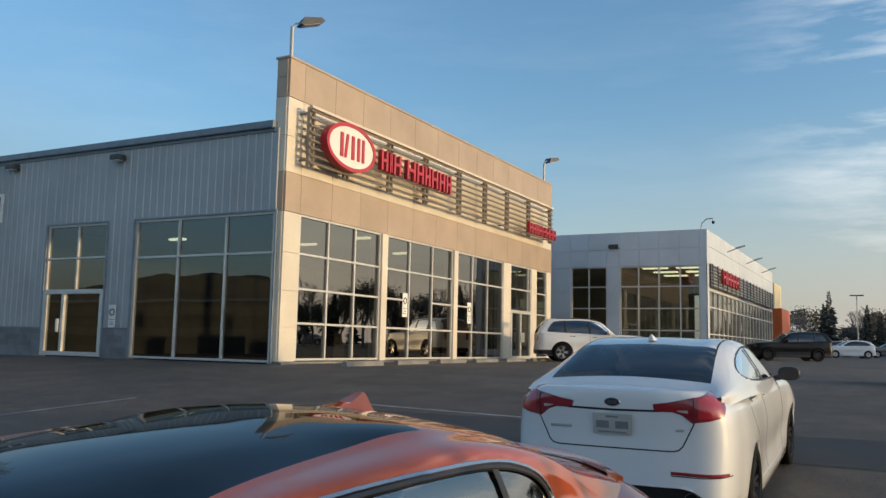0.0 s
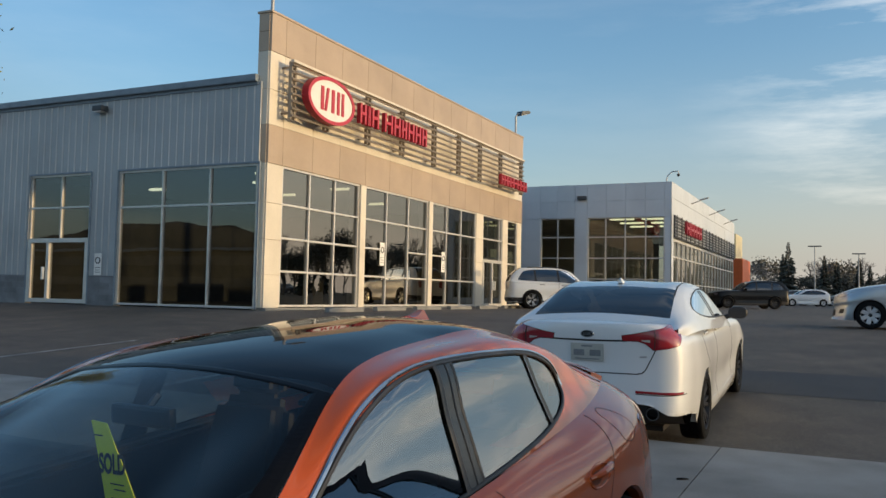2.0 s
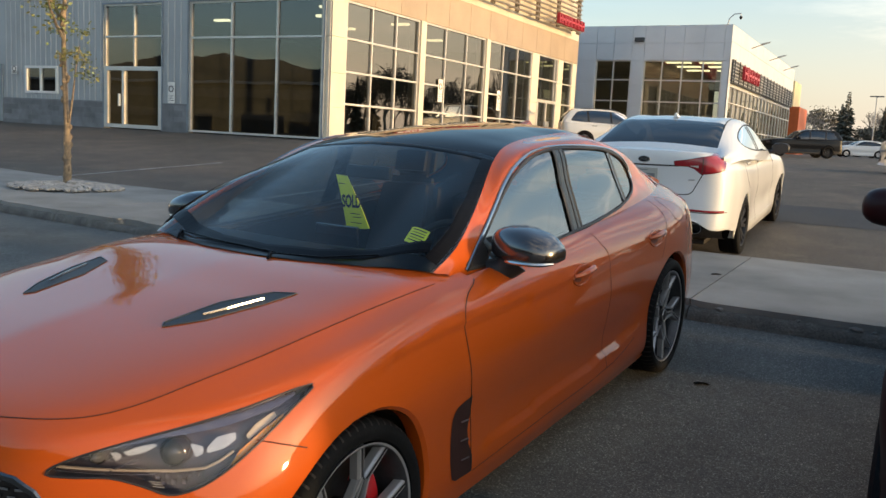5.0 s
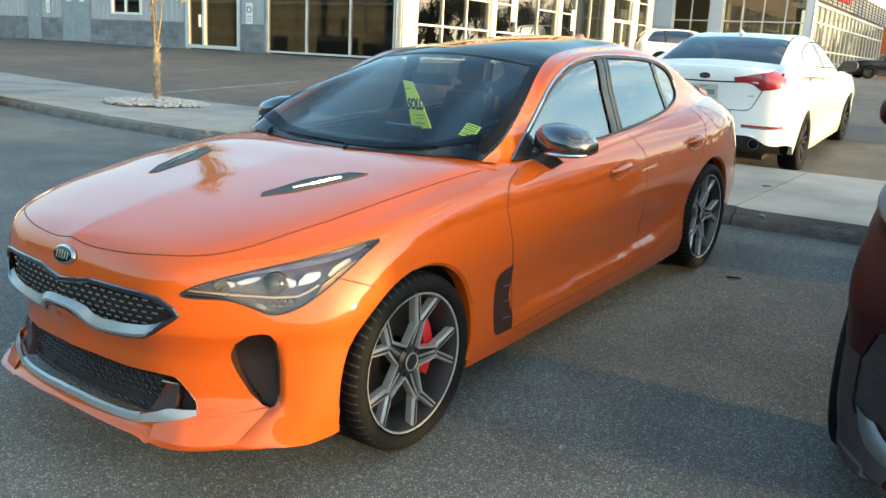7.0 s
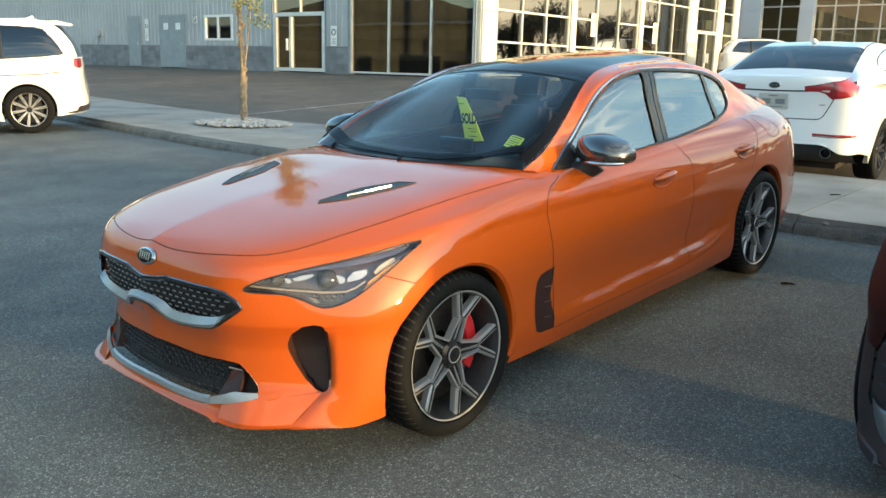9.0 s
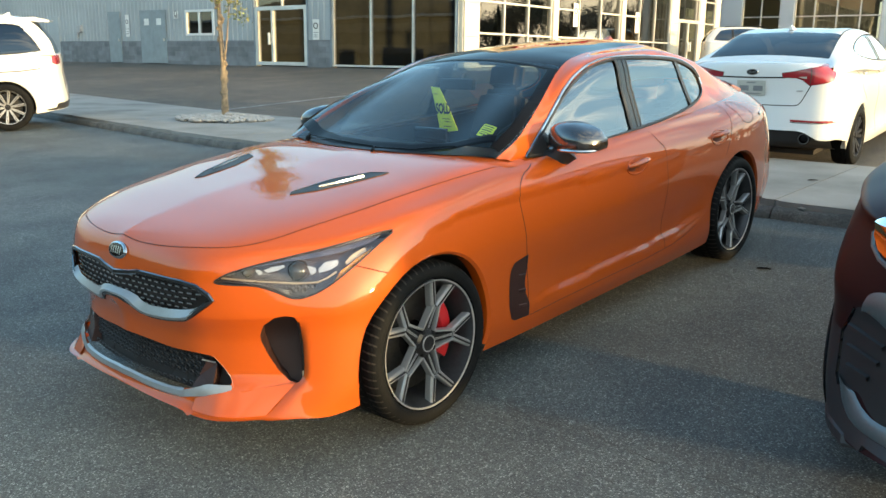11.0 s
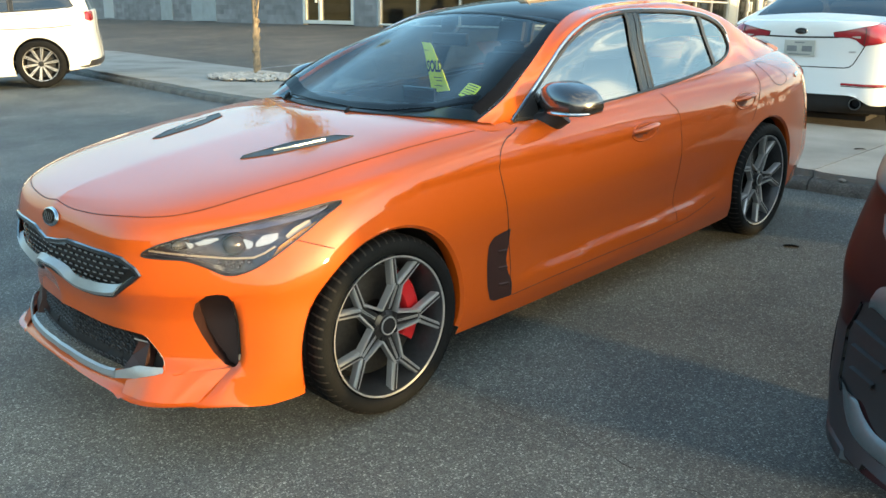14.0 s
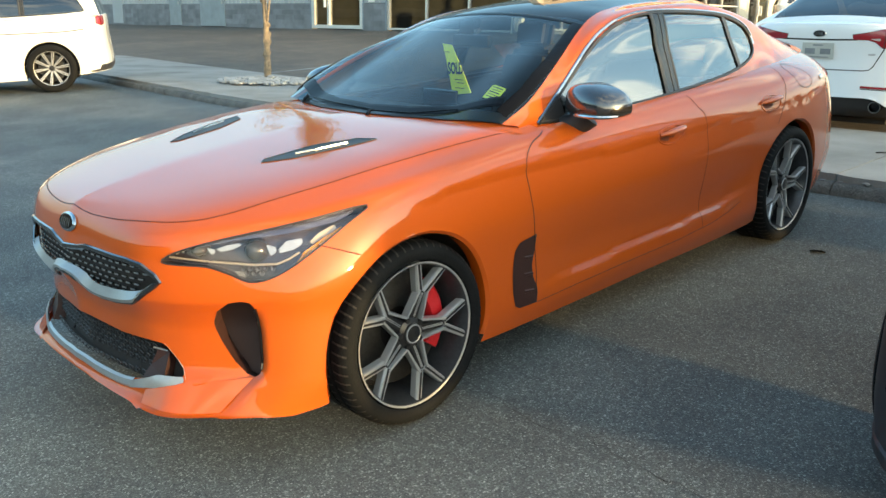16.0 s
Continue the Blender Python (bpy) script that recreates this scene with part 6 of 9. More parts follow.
ST_RIM = [(.715, .635, .975), (.712, .80, 1.045), (.655, 1.03, 1.155), (.520, 1.42, 1.308), (.455, 1.71, 1.360), (.435, 2.1, 1.378), (.435, 2.45, 1.375), (.45, 2.9, 1.290), (.43, 3.26, 1.172), (.40, 3.74, 1.055)]
ST_HALF = [(.40, .545, .985), (.38, .745, 1.075), (.34, 1.04, 1.21), (.28, 1.39, 1.344), (.25, 1.71, 1.396), (.24, 2.1, 1.413), (.24, 2.47, 1.408), (.24, 2.9, 1.325), (.23, 3.27, 1.203), (.22, 3.76, 1.083)]
ST_CENTRE = [(.50, .985), (.73, 1.083), (1.04, 1.225), (1.38, 1.357), (1.7, 1.408), (2.1, 1.426), (2.48, 1.418), (2.9, 1.340), (3.28, 1.214), (3.76, 1.093)]
ST_EDGE = [(w, q, h - (0.006 if 2 < i < 7 else 0)) for i, (w, q, h) in enumerate(ST_EDGE)]
ST_RIM = [(w, q, h + (0.006 if 2 < i < 7 else 0)) for i, (w, q, h) in enumerate(ST_RIM)]
ST_RAIL = [tuple(0.84 * a + 0.16 * b for a, b in zip(p, q)) for p, q in zip(ST_RIM, ST_EDGE)]
ST_TOP = [ST_BELT, ST_MID, ST_EDGE, ST_RAIL, ST_RIM, ST_HALF, [(0, a, b) for a, b in ST_CENTRE]]
ST_DLO = [(.835, .957), (1.2, .955), (1.56, .957), (1.8, .968), (2.14, .987), (2.45, 1.011), (2.69, 1.048), (2.81, 1.085), (2.845, 1.125), (2.83, 1.18), (2.745, 1.235), (2.55, 1.287), (2.26, 1.319), (1.85, 1.338), (1.6, 1.319), (1.42, 1.270), (1.28, 1.212), (1.15, 1.143), (1.04, 1.078), (.93, 1.012)]
GR_HALF = [(0, .690), (.05, .694), (.09, .698), (.141, .708), (.248, .709), (.395, .707), (.460, .698), (.505, .671), (.520, .652), (.488, .628), (.434, .588), (.398, .568), (.305, .553), (.204, .546), (.140, .553), (.106, .580), (.04, .599), (0, .602)]
LOW_HALF = [(0, .445), (.28, .430), (.40, .430), (.464, .425), (.512, .377), (.557, .324), (.468, .318), (.345, .292), (.2, .292), (0, .302)]
LAMP = [(-.145, .716), (-.10, .745), (0, .773), (.15, .80), (.32, .823), (.485, .84), (.43, .80), (.33, .735), (.255, .69), (.19, .662), (.13, .655), (.07, .68), (0, .703), (-.08, .708)]
LAMP = rounded(LAMP, 3)
INTAKE = [(.10, .595), (.128, .590), (.139, .565), (.145, .484), (.145, .40), (.141, .362), (.131, .342), (.112, .334), (.090, .340), (.052, .380), (.016, .443), (-.003, .488), (-.003, .515), (.015, .556), (.060, .590)]
FVENT = [(.646, .56), (.615, .556), (.541, .546), (.514, .518), (.506, .43), (.506, .347), (.519, .289), (.546, .274), (.65, .271), (.655, .328), (.631, .384), (.626, .433), (.642, .498)]
HVENT = [(.318, -.20), (.340, -.225), (.405, -.13), (.465, .04), (.490, .18), (.415, .15), (.340, .0)]
TRIM_END = [(.352, .263), (.362, .290), (.468, .324), (.556, .328), (.560, .314), (.463, .286)]
grille_full, low_full = mirror_poly(GR_HALF), mirror_poly(LOW_HALF)


SHELF_TOP = [(-.262, .272), (-.190, .298), (-.131, .313), (-.0035, .322), (.112, .332)]
SHELF_LOW = [(-.276, .232), (-.235, .230), (-.180, .229), (-.095, .229), (.004, .232)]
SHELF = SHELF_TOP + SHELF_LOW[::-1]


def sharp_lines(v, shape):
    """Creases of the fastback's skin: the bumper's edge under the lamps, the flared front lip, the shoulder and the lower door line."""
    w, s, h = v[:, 0], v[:, 1], v[:, 2]
    out = v.copy()
    # bumper: undercut below the edge, then a shelf out to the lip
    edge = np.interp(s, [-.9, -.5, -.28, -.1], [.585, .588, .665, .72])
    slant = s + np.clip(.33 - h, 0, .2) * 1.3
    amp = np.interp(slant, [-.9, -.45, -.25, -.12], [1, 1, 0.7, 0]) * np.interp(w, [0, .25, .5], [0.35, 0.6, 1.0])
    inset = np.where(h > edge, 0, np.where(h > .33, .036 * np.clip((edge - h) / .10, 0, 1), np.interp(h, [.20, .315, .33], [.014, .026, .036])))
    # the undercut ends at the air slot and, under it, along a slanting crease
    slant_a, reach = (w + s) * .7071, np.interp(h, [.15, .20, .345, .37, .57, .60], [.0, .005, .135, .15, .15, .30])
    amp = amp * np.clip((reach - slant_a) / .035 + .5, 0.15, 1)
    corner = np.clip((w - .15) / .3, 0, 1)
    lip = np.where(h < .33, corner, 1.0)
    d = np.stack([-w, .35 - s], 1)
    d /= np.maximum(1e-6, np.linalg.norm(d, axis=1, keepdims=True))
    front = (s < -.1)
    out[:, 0] += np.where(front, d[:, 0] * inset * amp * lip, 0) * np.clip(w / .1, 0, 1)
    out[:, 1] += np.where(front, d[:, 1] * inset * amp * lip, 0)
    # the lip: a blade at each corner, lower than the middle
    out[:, 1] -= np.where(front, .036 * np.exp(-((w - .58) / .14) ** 2) * np.clip((.355 - h) / .05, 0, 1), 0)
    out[:, 2] += np.where(front & (h < .30), np.interp(w, [0, .40, .445, .7, .8], [-.012, -.004, -.036, -.02, 0]) * np.clip((.30 - h) / .09, 0, 1), 0)
    # shoulder: a shallow step under the line from the lamp to the rear door
    line = np.interp(s, [-.1, .3, .8, 1.6, 2.4, 2.9], [.80, .835, .815, .80, .80, .80])
    amp = np.interp(s, [-.05, .15, 1.2, 2.2, 2.8], [0, 1, 1, 0.6, 0]) * (w > .7)
    out[:, 0] -= np.where((h < line) & (h > line - .16), .010 * (1 - (line - h) / .16), 0) * amp
    # doors: a hollow that ends sharply at the lower line
    line = np.interp(s, [.65, 1.0, 1.6, 1.85, 2.1, 2.4], [.33, .34, .345, .355, .365, .41])
    amp = np.interp(s, [.66, .9, 2.2, 2.45], [0, 1, 1, 0]) * (w > .7)
    out[:, 0] -= np.where((h > line) & (h < line + .15), .018 * (1 - (h - line) / .15), 0) * amp
    # the lower edge, and room behind the flat shelf of the lip
    low = np.interp(s, [-.70, -.60, -.38], [.226, .222, .185])
    low = np.where(w > .43, low, 0.0)
    out[:, 2] = np.where((s < -.38) & (h < .30), np.maximum(out[:, 2], low), out[:, 2])
    a, inside = (out[:, 0] + out[:, 1]) * .7071, np.zeros(len(out), bool)
    seen = np.stack([a, out[:, 2]], 1)
    inside = in_poly(seen, SHELF) & (s < -.3) & (w > .3)
    for i in np.nonzero(inside)[0]:
        gap = min(.03, 0.8 * float(np.hypot(*(near_poly(seen[i], SHELF) - seen[i]))))
        out[i, 0] -= gap * .7071
        out[i, 1] += gap * .7071
    # even out the lip, whose planes are flat
    soft = ((s < -.3) & (h < .315)).reshape(shape)
    soft[0, :] = soft[:, 0] = False
    soft[:, -1] = soft[-1, :] = False
    q = out.reshape(*shape, 3)
    for _ in range(6):
        mean = q.copy()
        mean[1:-1, 1:-1] = (q[:-2, 1:-1] + q[2:, 1:-1] + q[1:-1, :-2] + q[1:-1, 2:]) / 4
        q = np.where(soft[..., None], 0.5 * q + 0.5 * mean, q)
    return q.reshape(-1, 3)


stinger_spec = dict(
    sculpt=sharp_lines,
    rails=BASE.copy(), canopy=(ST_CENTRE, [p[0] for p in ST_EDGE], ST_BELT), top_rails=ST_TOP, rim_row=4, headers=(3, 6), rear_from=7, res=(18, 12), paint=P_ORANGE, body_label="glossy orange body shell",
    wheel=(0.335, 0.265, 0.235, "twin", 0.765), wheelbase=2.905, arch=0.384, arch_shift=-0.012, width=1.86, clear=0.165, caliper=0.12, tread=True,
    dlo=ST_DLO, tail_glass=8, roof_mat=M_ROOFBLACK, roof_label="gloss black roof panel", screen_glass=glass("windscreen_glass", (0.62, 0.69, 0.70), 1.0, ior=1.45, even=True), side_glass=glass("side_window_glass", (0.42, 0.47, 0.47), 1.0, ior=2.7, even=True), rear_glass=M_CGLASSDARK,
    bars=[(1.825, 1.862, 0.125), (2.55, 2.53, 0.034)], belt_line=[(0.8, .95), (1.7, .962), (2.2, .988), (2.6, 1.03)], top_line=[(1.6, 1.319), (1.85, 1.338), (2.26, 1.319), (2.55, 1.287)],
    top_trim=[(.815, .955), (.905, 1.012), (1.03, 1.088), (1.14, 1.152), (1.27, 1.222), (1.41, 1.281), (1.6, 1.330), (1.85, 1.347), (2.26, 1.328), (2.56, 1.296), (2.755, 1.243), (2.842, 1.183), (2.855, 1.12)],
    holes=[("front", grille_full), ("front", low_full), ("corner", LAMP), ("corner", INTAKE)],
    patches=[
        ("grille_backing", "front", grille_full, M_GAP, -0.035, (1,), 0.02), ("intake_backing", "front", low_full, M_GAP, -0.05, (1,), 0.02),
        ("fender_vent", "side", FVENT, M_SLOT, 0.0015, (1, -1), 0.012), ("air_slot", "corner", INTAKE, M_SLOT, -0.06, (1, -1), 0.012),
        ("trim_plate", "front", TRIM_END, M_SATIN, 0.006, (1,), 0.010), ("trim_plate", "front", [(-a, b) for a, b in TRIM_END], M_SATIN, 0.006, (1,), 0.010),
        ("hood_vent", "top", HVENT, M_BLACK, 0.002, (1,), 0.012), ("hood_vent", "top", [(-a, b) for a, b in HVENT], M_BLACK, 0.002, (1,), 0.012)],
    ribbons=[
        ("grille_frame", "front", grille_full, 0.020, 0.006, M_DARKCHROME, (1,), True),
        ("intake_trim", "front", [(-.37, .282), (-.30, .276), (-.15, .279), (0, .287), (.15, .279), (.30, .276), (.37, .282)], 0.034, 0.008, M_SATIN, (1,), False),
        ("lamp_seal", "corner", LAMP, 0.005, 0.001, M_BLACK, (1, -1), True),
        ("slot_edge", "corner", [(.139, .570), (.147, .484), (.147, .40), (.142, .36)], 0.010, 0.006, M_GLOSSBLACK, (1, -1), False),
        ("hood_gap", "top", [(-.755, .58), (-.745, .25), (-.72, -.1), (-.665, -.40), (-.60, -.57), (-.50, -.67), (-.34, -.735), (-.16, -.765), (0, -.772), (.16, -.765), (.34, -.735), (.50, -.67), (.60, -.57), (.665, -.40), (.72, -.1), (.745, .25), (.755, .58)], 0.0035, 0.0005, M_SEAM, (1,), False),
        ("door_gap", "side", [(.78, .938), (.74, .928), (.66, .91), (.605, .875), (.588, .82), (.61, .68), (.642, .50), (.652, .42), (.645, .30)], 0.004, 0.0008, M_GAP, (1, -1), False),
        ("door_gap", "side", [(1.865, .955), (1.90, .90), (1.945, .84), (1.955, .6), (1.94, .29)], 0.004, 0.0006, M_SEAM, (1, -1), False),
        ("door_gap", "side", [(2.90, 1.02), (2.88, .99), (2.83, .945), (2.77, .86), (2.71, .77), (2.67, .72)], 0.004, 0.0006, M_SEAM, (1, -1), False),
        ("sill_gap", "side", [(.655, .270), (.92, .280), (1.23, .284), (1.7, .285), (2.03, .298), (2.2, .320), (2.33, .35)], 0.004, 0.0006, M_SEAM, (1, -1), False),
        ("bumper_gap", "side", [(-.37, .75), (-.31, .725), (-.25, .70)], 0.004, 0.0006, M_SEAM, (1, -1), False),
        ("fuel_flap", "side", rounded([(2.985, .98), (3.06, .995), (3.13, .98), (3.19, .935), (3.175, .89), (3.08, .872), (2.985, .89), (2.965, .935)], 4), 0.004, 0.0006, M_SEAM, (1,), True),
        ("rear_reflector", "side", [(3.36, .895), (3.46, .90)], 0.026, 0.004, M_TAIL, (1, -1), False)],
    cabin=(0.62, 3.2, 0.70, 0.30, 0.93, 1, ((0.95, 0.37), (1.85, 0.36))))
STINGER_POSE = pose(-1.6725, -0.2857, 0.0, 3.73, 0, -3.14)
stinger, st_body, st_top = build_car("fastback_car", STINGER_POSE, "bright orange fastback car with a gloss black roof", stinger_spec)


def skin_matrix(tree, view, a, b, off=0.0, s=1):
    """A frame on the skin: z along the normal, y as far up as it goes."""
    p, n = drop_on(tree, view, a, b, off, s)
    up = Vector((0, 0, 1)) if abs(n.z) < 0.9 else Vector((0, -1, 0))
    x = up.cross(n).normalized()
    y = n.cross(x).normalized()
    return Matrix.Translation(p) @ Matrix((x, y, n)).transposed().to_4x4()


# satin ledge along the foot of the grille, sloping inwards
LEDGE_OUT = [(.448, .598), (.425, .582), (.398, .568), (.305, .553), (.204, .546), (.155, .549), (.132, .560), (.106, .580), (.075, .594), (.04, .600), (0, .603)]
LEDGE_IN = [(.462, .622), (.438, .612), (.405, .604), (.305, .591), (.218, .584), (.182, .588), (.158, .598), (.132, .612), (.09, .622), (.045, .627), (0, .629)]
g = Geo()
out_, in_ = (spline([(-a, b) for a, b in q] + [(a, b) for a, b in q[-2::-1]], 3) for q in (LEDGE_OUT, LEDGE_IN))
for (a0, b0), (a1, b1) in zip(out_, in_):
    for a, b, off in ((a0, b0, -0.006), (a0, b0 + 0.004, 0.009), (a0 * 0.6 + a1 * 0.4, b0 * 0.6 + b1 * 0.4, 0.008), (a1, b1, -0.016)):
        g.v.append(tuple(drop_on(st_body, "front", float(a), float(b), off)[0]))
g.f = [(4 * i + j, 4 * i + 4 + j, 4 * i + 5 + j, 4 * i + 1 + j) for i in range(len(out_) - 1) for j in range(3)]
g.make("grille_ledge", M_SATIN, stinger, "satin silver ledge of the grille", smooth=True, angle=40)

# the flat shelf of the front lip at each corner
for sd in (1, -1):
    g = Geo()
    edge = [[drop_on(st_body, "corner", a, b, 0.003, sd)[0] for a, b in q] for q in (SHELF_TOP, SHELF_LOW)]
    edge = [spline([tuple(v) for v in q], 6) for q in edge]
    nu = len(edge[0])
    for t, b in zip(*edge):
        g.v += [tuple(t + (b - t) * k / 4) for k in range(5)] + [tuple(b + np.array((-sd * 0.02, 0.02, -0.010)))]
    g.f = [(6 * i + j, 6 * i + 6 + j, 6 * i + 7 + j, 6 * i + 1 + j) for i in range(nu - 1) for j in range(5)]
    g.make("lip_shelf", P_ORANGE, stinger, "orange shelf of the front lip", smooth=True, angle=35)

# grille mesh of short bright dashes, lower honeycomb
g = Geo()
r = random.Random(2)
row = 0
for k in range(7):
    h = 0.572 + 0.019 * k
    for i in range(-13, 14):
        w = i * 0.04 + (0.02 if k % 2 else 0)
        if in_poly(np.array([(w, h)]), grille_full)[0] and in_poly(np.array([(w * 1.05, h + 0.008)]), grille_full)[0] and in_poly(np.array([(w * 1.05, h - 0.008)]), grille_full)[0]:
            mt = skin_matrix(st_body, "front", w, h, -0.022)
            b = bmesh.new()
            bmesh.ops.create_cube(b, size=1.0, matrix=Matrix.Diagonal((0.022, 0.006, 0.008, 1)))
            g.bm(b, mt)
tagged(g.make("grille_mesh", M_CHROME, stinger, "small bright dashes of the dark grille"), kind="stuff")
g = Geo()
for k in range(9):
    h = 0.325 + 0.018 * k
    for i in range(-15, 16):
        w = i * 0.036 + (0.018 if k % 2 else 0)
        if all(in_poly(np.array([(w * 1.07 + dw, h + dh)]), low_full)[0] for dw in (-.02, .02) for dh in (-.013, .013)):
            c, n = drop_on(st_body, "front", w, h, -0.03)
            if c is not None:
                g.tube([c + Vector((0.016 * math.cos(a), 0.004 * abs(math.cos(a)), 0.009 * math.sin(a))) for a in np.linspace(0, 2 * math.pi, 7)], 0.0022, 4, False)
tagged(g.make("intake_mesh", M_BLACK, stinger, "black honeycomb intake mesh"), kind="stuff")
# brake-duct corner blocks of the lower intake
for sd in (1, -1):
    duct = [(.385, .300), (.405, .345), (.435, .405), (.475, .395), (.480, .318)]
    g = Geo()
    for off in (-0.012, -0.055):
        g.v += [tuple(drop_on(st_body, "front", sd * a, h, off)[0]) for a, h in duct]
    g.f = [(0, 1, 2, 3, 4), (9, 8, 7, 6, 5)] + [(i, 5 + i, 5 + (i + 1) % 5, (i + 1) % 5) for i in range(5)]
    g.make("duct_block", M_SLOT, stinger)
    ribbon(st_body, "front", [(sd * .415, .402), (sd * .470, .398)], 0.006, 0.003, -0.011, 1).make("duct_edge", M_SATIN, stinger)
    # bright inner wall at the end of the opening
    g = Geo()
    for a, h in ((.560, .322), (.535, .350), (.510, .379), (.466, .425)):
        o = drop_on(st_body, "front", sd * a, h, 0.001)[0]
        g.v += [tuple(o), tuple(o + Vector((-sd * 0.012, 0.055, 0)))]
    g.f = [(2 * i, 2 * i + 2, 2 * i + 3, 2 * i + 1) for i in range(3)]
    g.make("intake_end", M_SATIN, stinger, "satin end wall of the lower intake")
# badge: plain oval
p0, p1 = (drop_on(st_body, "front", 0.02, q, 0.0)[0] for q in (0.752, 0.784))
up = (Vector((0, p1.y, p1.z)) - Vector((0, p0.y, p0.z))).normalized()
nn = Vector((1, 0, 0)).cross(up)
mt = Matrix.Translation((0, (p0.y + p1.y) / 2, (p0.z + p1.z) / 2)) @ Matrix((Vector((1, 0, 0)), up, nn)).transposed().to_4x4()
b = Geo().lathe([(0.001, 0.008), (0.85, 0.008), (0.93, 0.006), (1.0, 0.0)], 32)
bz = Geo()
bz.v = [tuple(mt @ Vector((y * 0.066, z * 0.034, x))) for x, y, z in b.v]
bz.f = b.f
bd = bz.make("badge", M_CHROME, stinger, "small chrome oval badge", smooth=True)
bi = Geo()
b = Geo().lathe([(0.001, 0.0105), (0.84, 0.0095)], 32)
bi.v = [tuple(mt @ Vector((y * 0.063, z * 0.031, x))) for x, y, z in b.v]
bi.f = b.f
bi.make("badge_field", M_GLOSSBLACK, bd)
for dx, sl in ((-0.03, 0), (-0.014, 0), (0.002, 0), (0.018, 0), (0.034, 0)):
    g = Geo()
    g.add([mt @ Vector((dx - 0.003 - sl / 2, -0.014, 0.0112)), mt @ Vector((dx + 0.003 - sl / 2, -0.014, 0.0112)), mt @ Vector((dx + 0.003 + sl / 2, 0.014, 0.0112)), mt @ Vector((dx - 0.003 + sl / 2, 0.014, 0.0112))], [(0, 1, 2, 3)])
    g.make("badge_bar", M_CHROME, bd)

# headlamps: housing, reflectors, projector lenses, light guide, clear cover
for sd in (1, -1):
    hl = patch(st_body, "corner", LAMP, -0.05, 0.015, sd).make("headlamp", M_LAMPDARK, stinger, "slanted headlamp with two projector lenses", smooth=True)
    wall = Geo()
    n = len(LAMP)
    for a, bb in LAMP:
        o, i2 = drop_on(st_body, "corner", a, bb, -0.001, sd)[0], drop_on(st_body, "corner", a, bb, -0.055, sd)[0]
        wall.v += [tuple(o), tuple(i2)]
    wall.f = [(2 * i, 2 * ((i + 1) % n), 2 * ((i + 1) % n) + 1, 2 * i + 1) for i in range(n)]
    wall.make("lamp_wall", M_LAMPDARK, hl)
    for a, h, rad in ((-.032, .752, .019), (.143, .748, .031)):
        c, nn = drop_on(st_body, "corner", a, h, -0.034, sd)
        d = Vector((sd * 0.35, -1, 0.05)).normalized()
        mt = Matrix.Translation(c) @ d.to_track_quat("X", "Z").to_matrix().to_4x4()
        Geo().lathe([(rad * 1.15, -0.03), (rad * 1.2, 0.002), (rad * 1.06, 0.008), (rad, 0.0)], 24, mt).make("bezel", M_SMOKE, hl, smooth=True)
        Geo().lathe([(rad, 0.0), (rad * 0.9, 0.012), (rad * 0.6, 0.022), (rad * 0.25, 0.027), (0.001, 0.028)], 24, mt).make("projector_lens", M_LENSBALL, hl, smooth=True)
    for nm, poly, mat, deep in (("inner_facet", [(-.004, .760), (.021, .755), (.023, .743), (.009, .737)], M_REFLECTOR, -.026),
                                ("upper_reflector", [(.026, .757), (.058, .767), (.100, .773), (.106, .766), (.077, .753), (.039, .746)], M_REFLECTOR, -.028),
                                ("middle_facet", [(.180, .766), (.214, .755), (.213, .740), (.194, .731)], M_REFLECTOR, -.026),
                                ("reflector_plate", [(.221, .751), (.247, .774), (.293, .778), (.297, .762), (.267, .745), (.222, .738)], M_REFLECTOR, -.028),
                                ("outer_reflector", [(.318, .765), (.345, .788), (.392, .806), (.398, .792), (.350, .768), (.325, .755)], M_GUIDE, -.024),
                                ("amber_reflector", [(.275, .705), (.298, .735), (.325, .750), (.355, .768), (.405, .792), (.415, .795), (.390, .758), (.345, .728), (.305, .705)], M_AMBER, -.012),
                                ("inner_strip", [(-.112, .742), (-.080, .752), (-.078, .747), (-.108, .737)], M_REFLECTOR, -.026),
                                ("upper_shelf", [(-.10, .748), (0, .776), (.15, .803), (.32, .825), (.46, .838), (.40, .812), (.25, .792), (.10, .782), (0, .768)], M_SMOKE, -.014)):
        patch(st_body, "corner", poly, deep, 0.008, sd).make(nm, mat, hl, smooth=True)
    for nm, pth, wd, mat in (("light_guide", [(-.125, .731), (-.058, .724), (.027, .716), (.141, .706), (.215, .706), (.250, .718), (.285, .736)], 0.007, M_GUIDE),
                             ("lower_edge", [(-.128, .722), (-.05, .714), (.02, .708), (.10, .702)], 0.004, M_SMOKE), ("brace", [(-.004, .716), (.066, .741)], 0.006, M_SMOKE)):
        ribbon(st_body, "corner", pth, wd, 0.005, -0.018, sd).make(nm, mat, hl)
    for q in range(3):
        ribbon(st_body, "corner", [(.086 + .004 * q, .688 - .006 * q), (.112 + .004 * q, .683 - .006 * q)], 0.003, 0.002, -0.010, sd).make("marker_bar", M_REFLECTOR, hl)
    g = Geo()
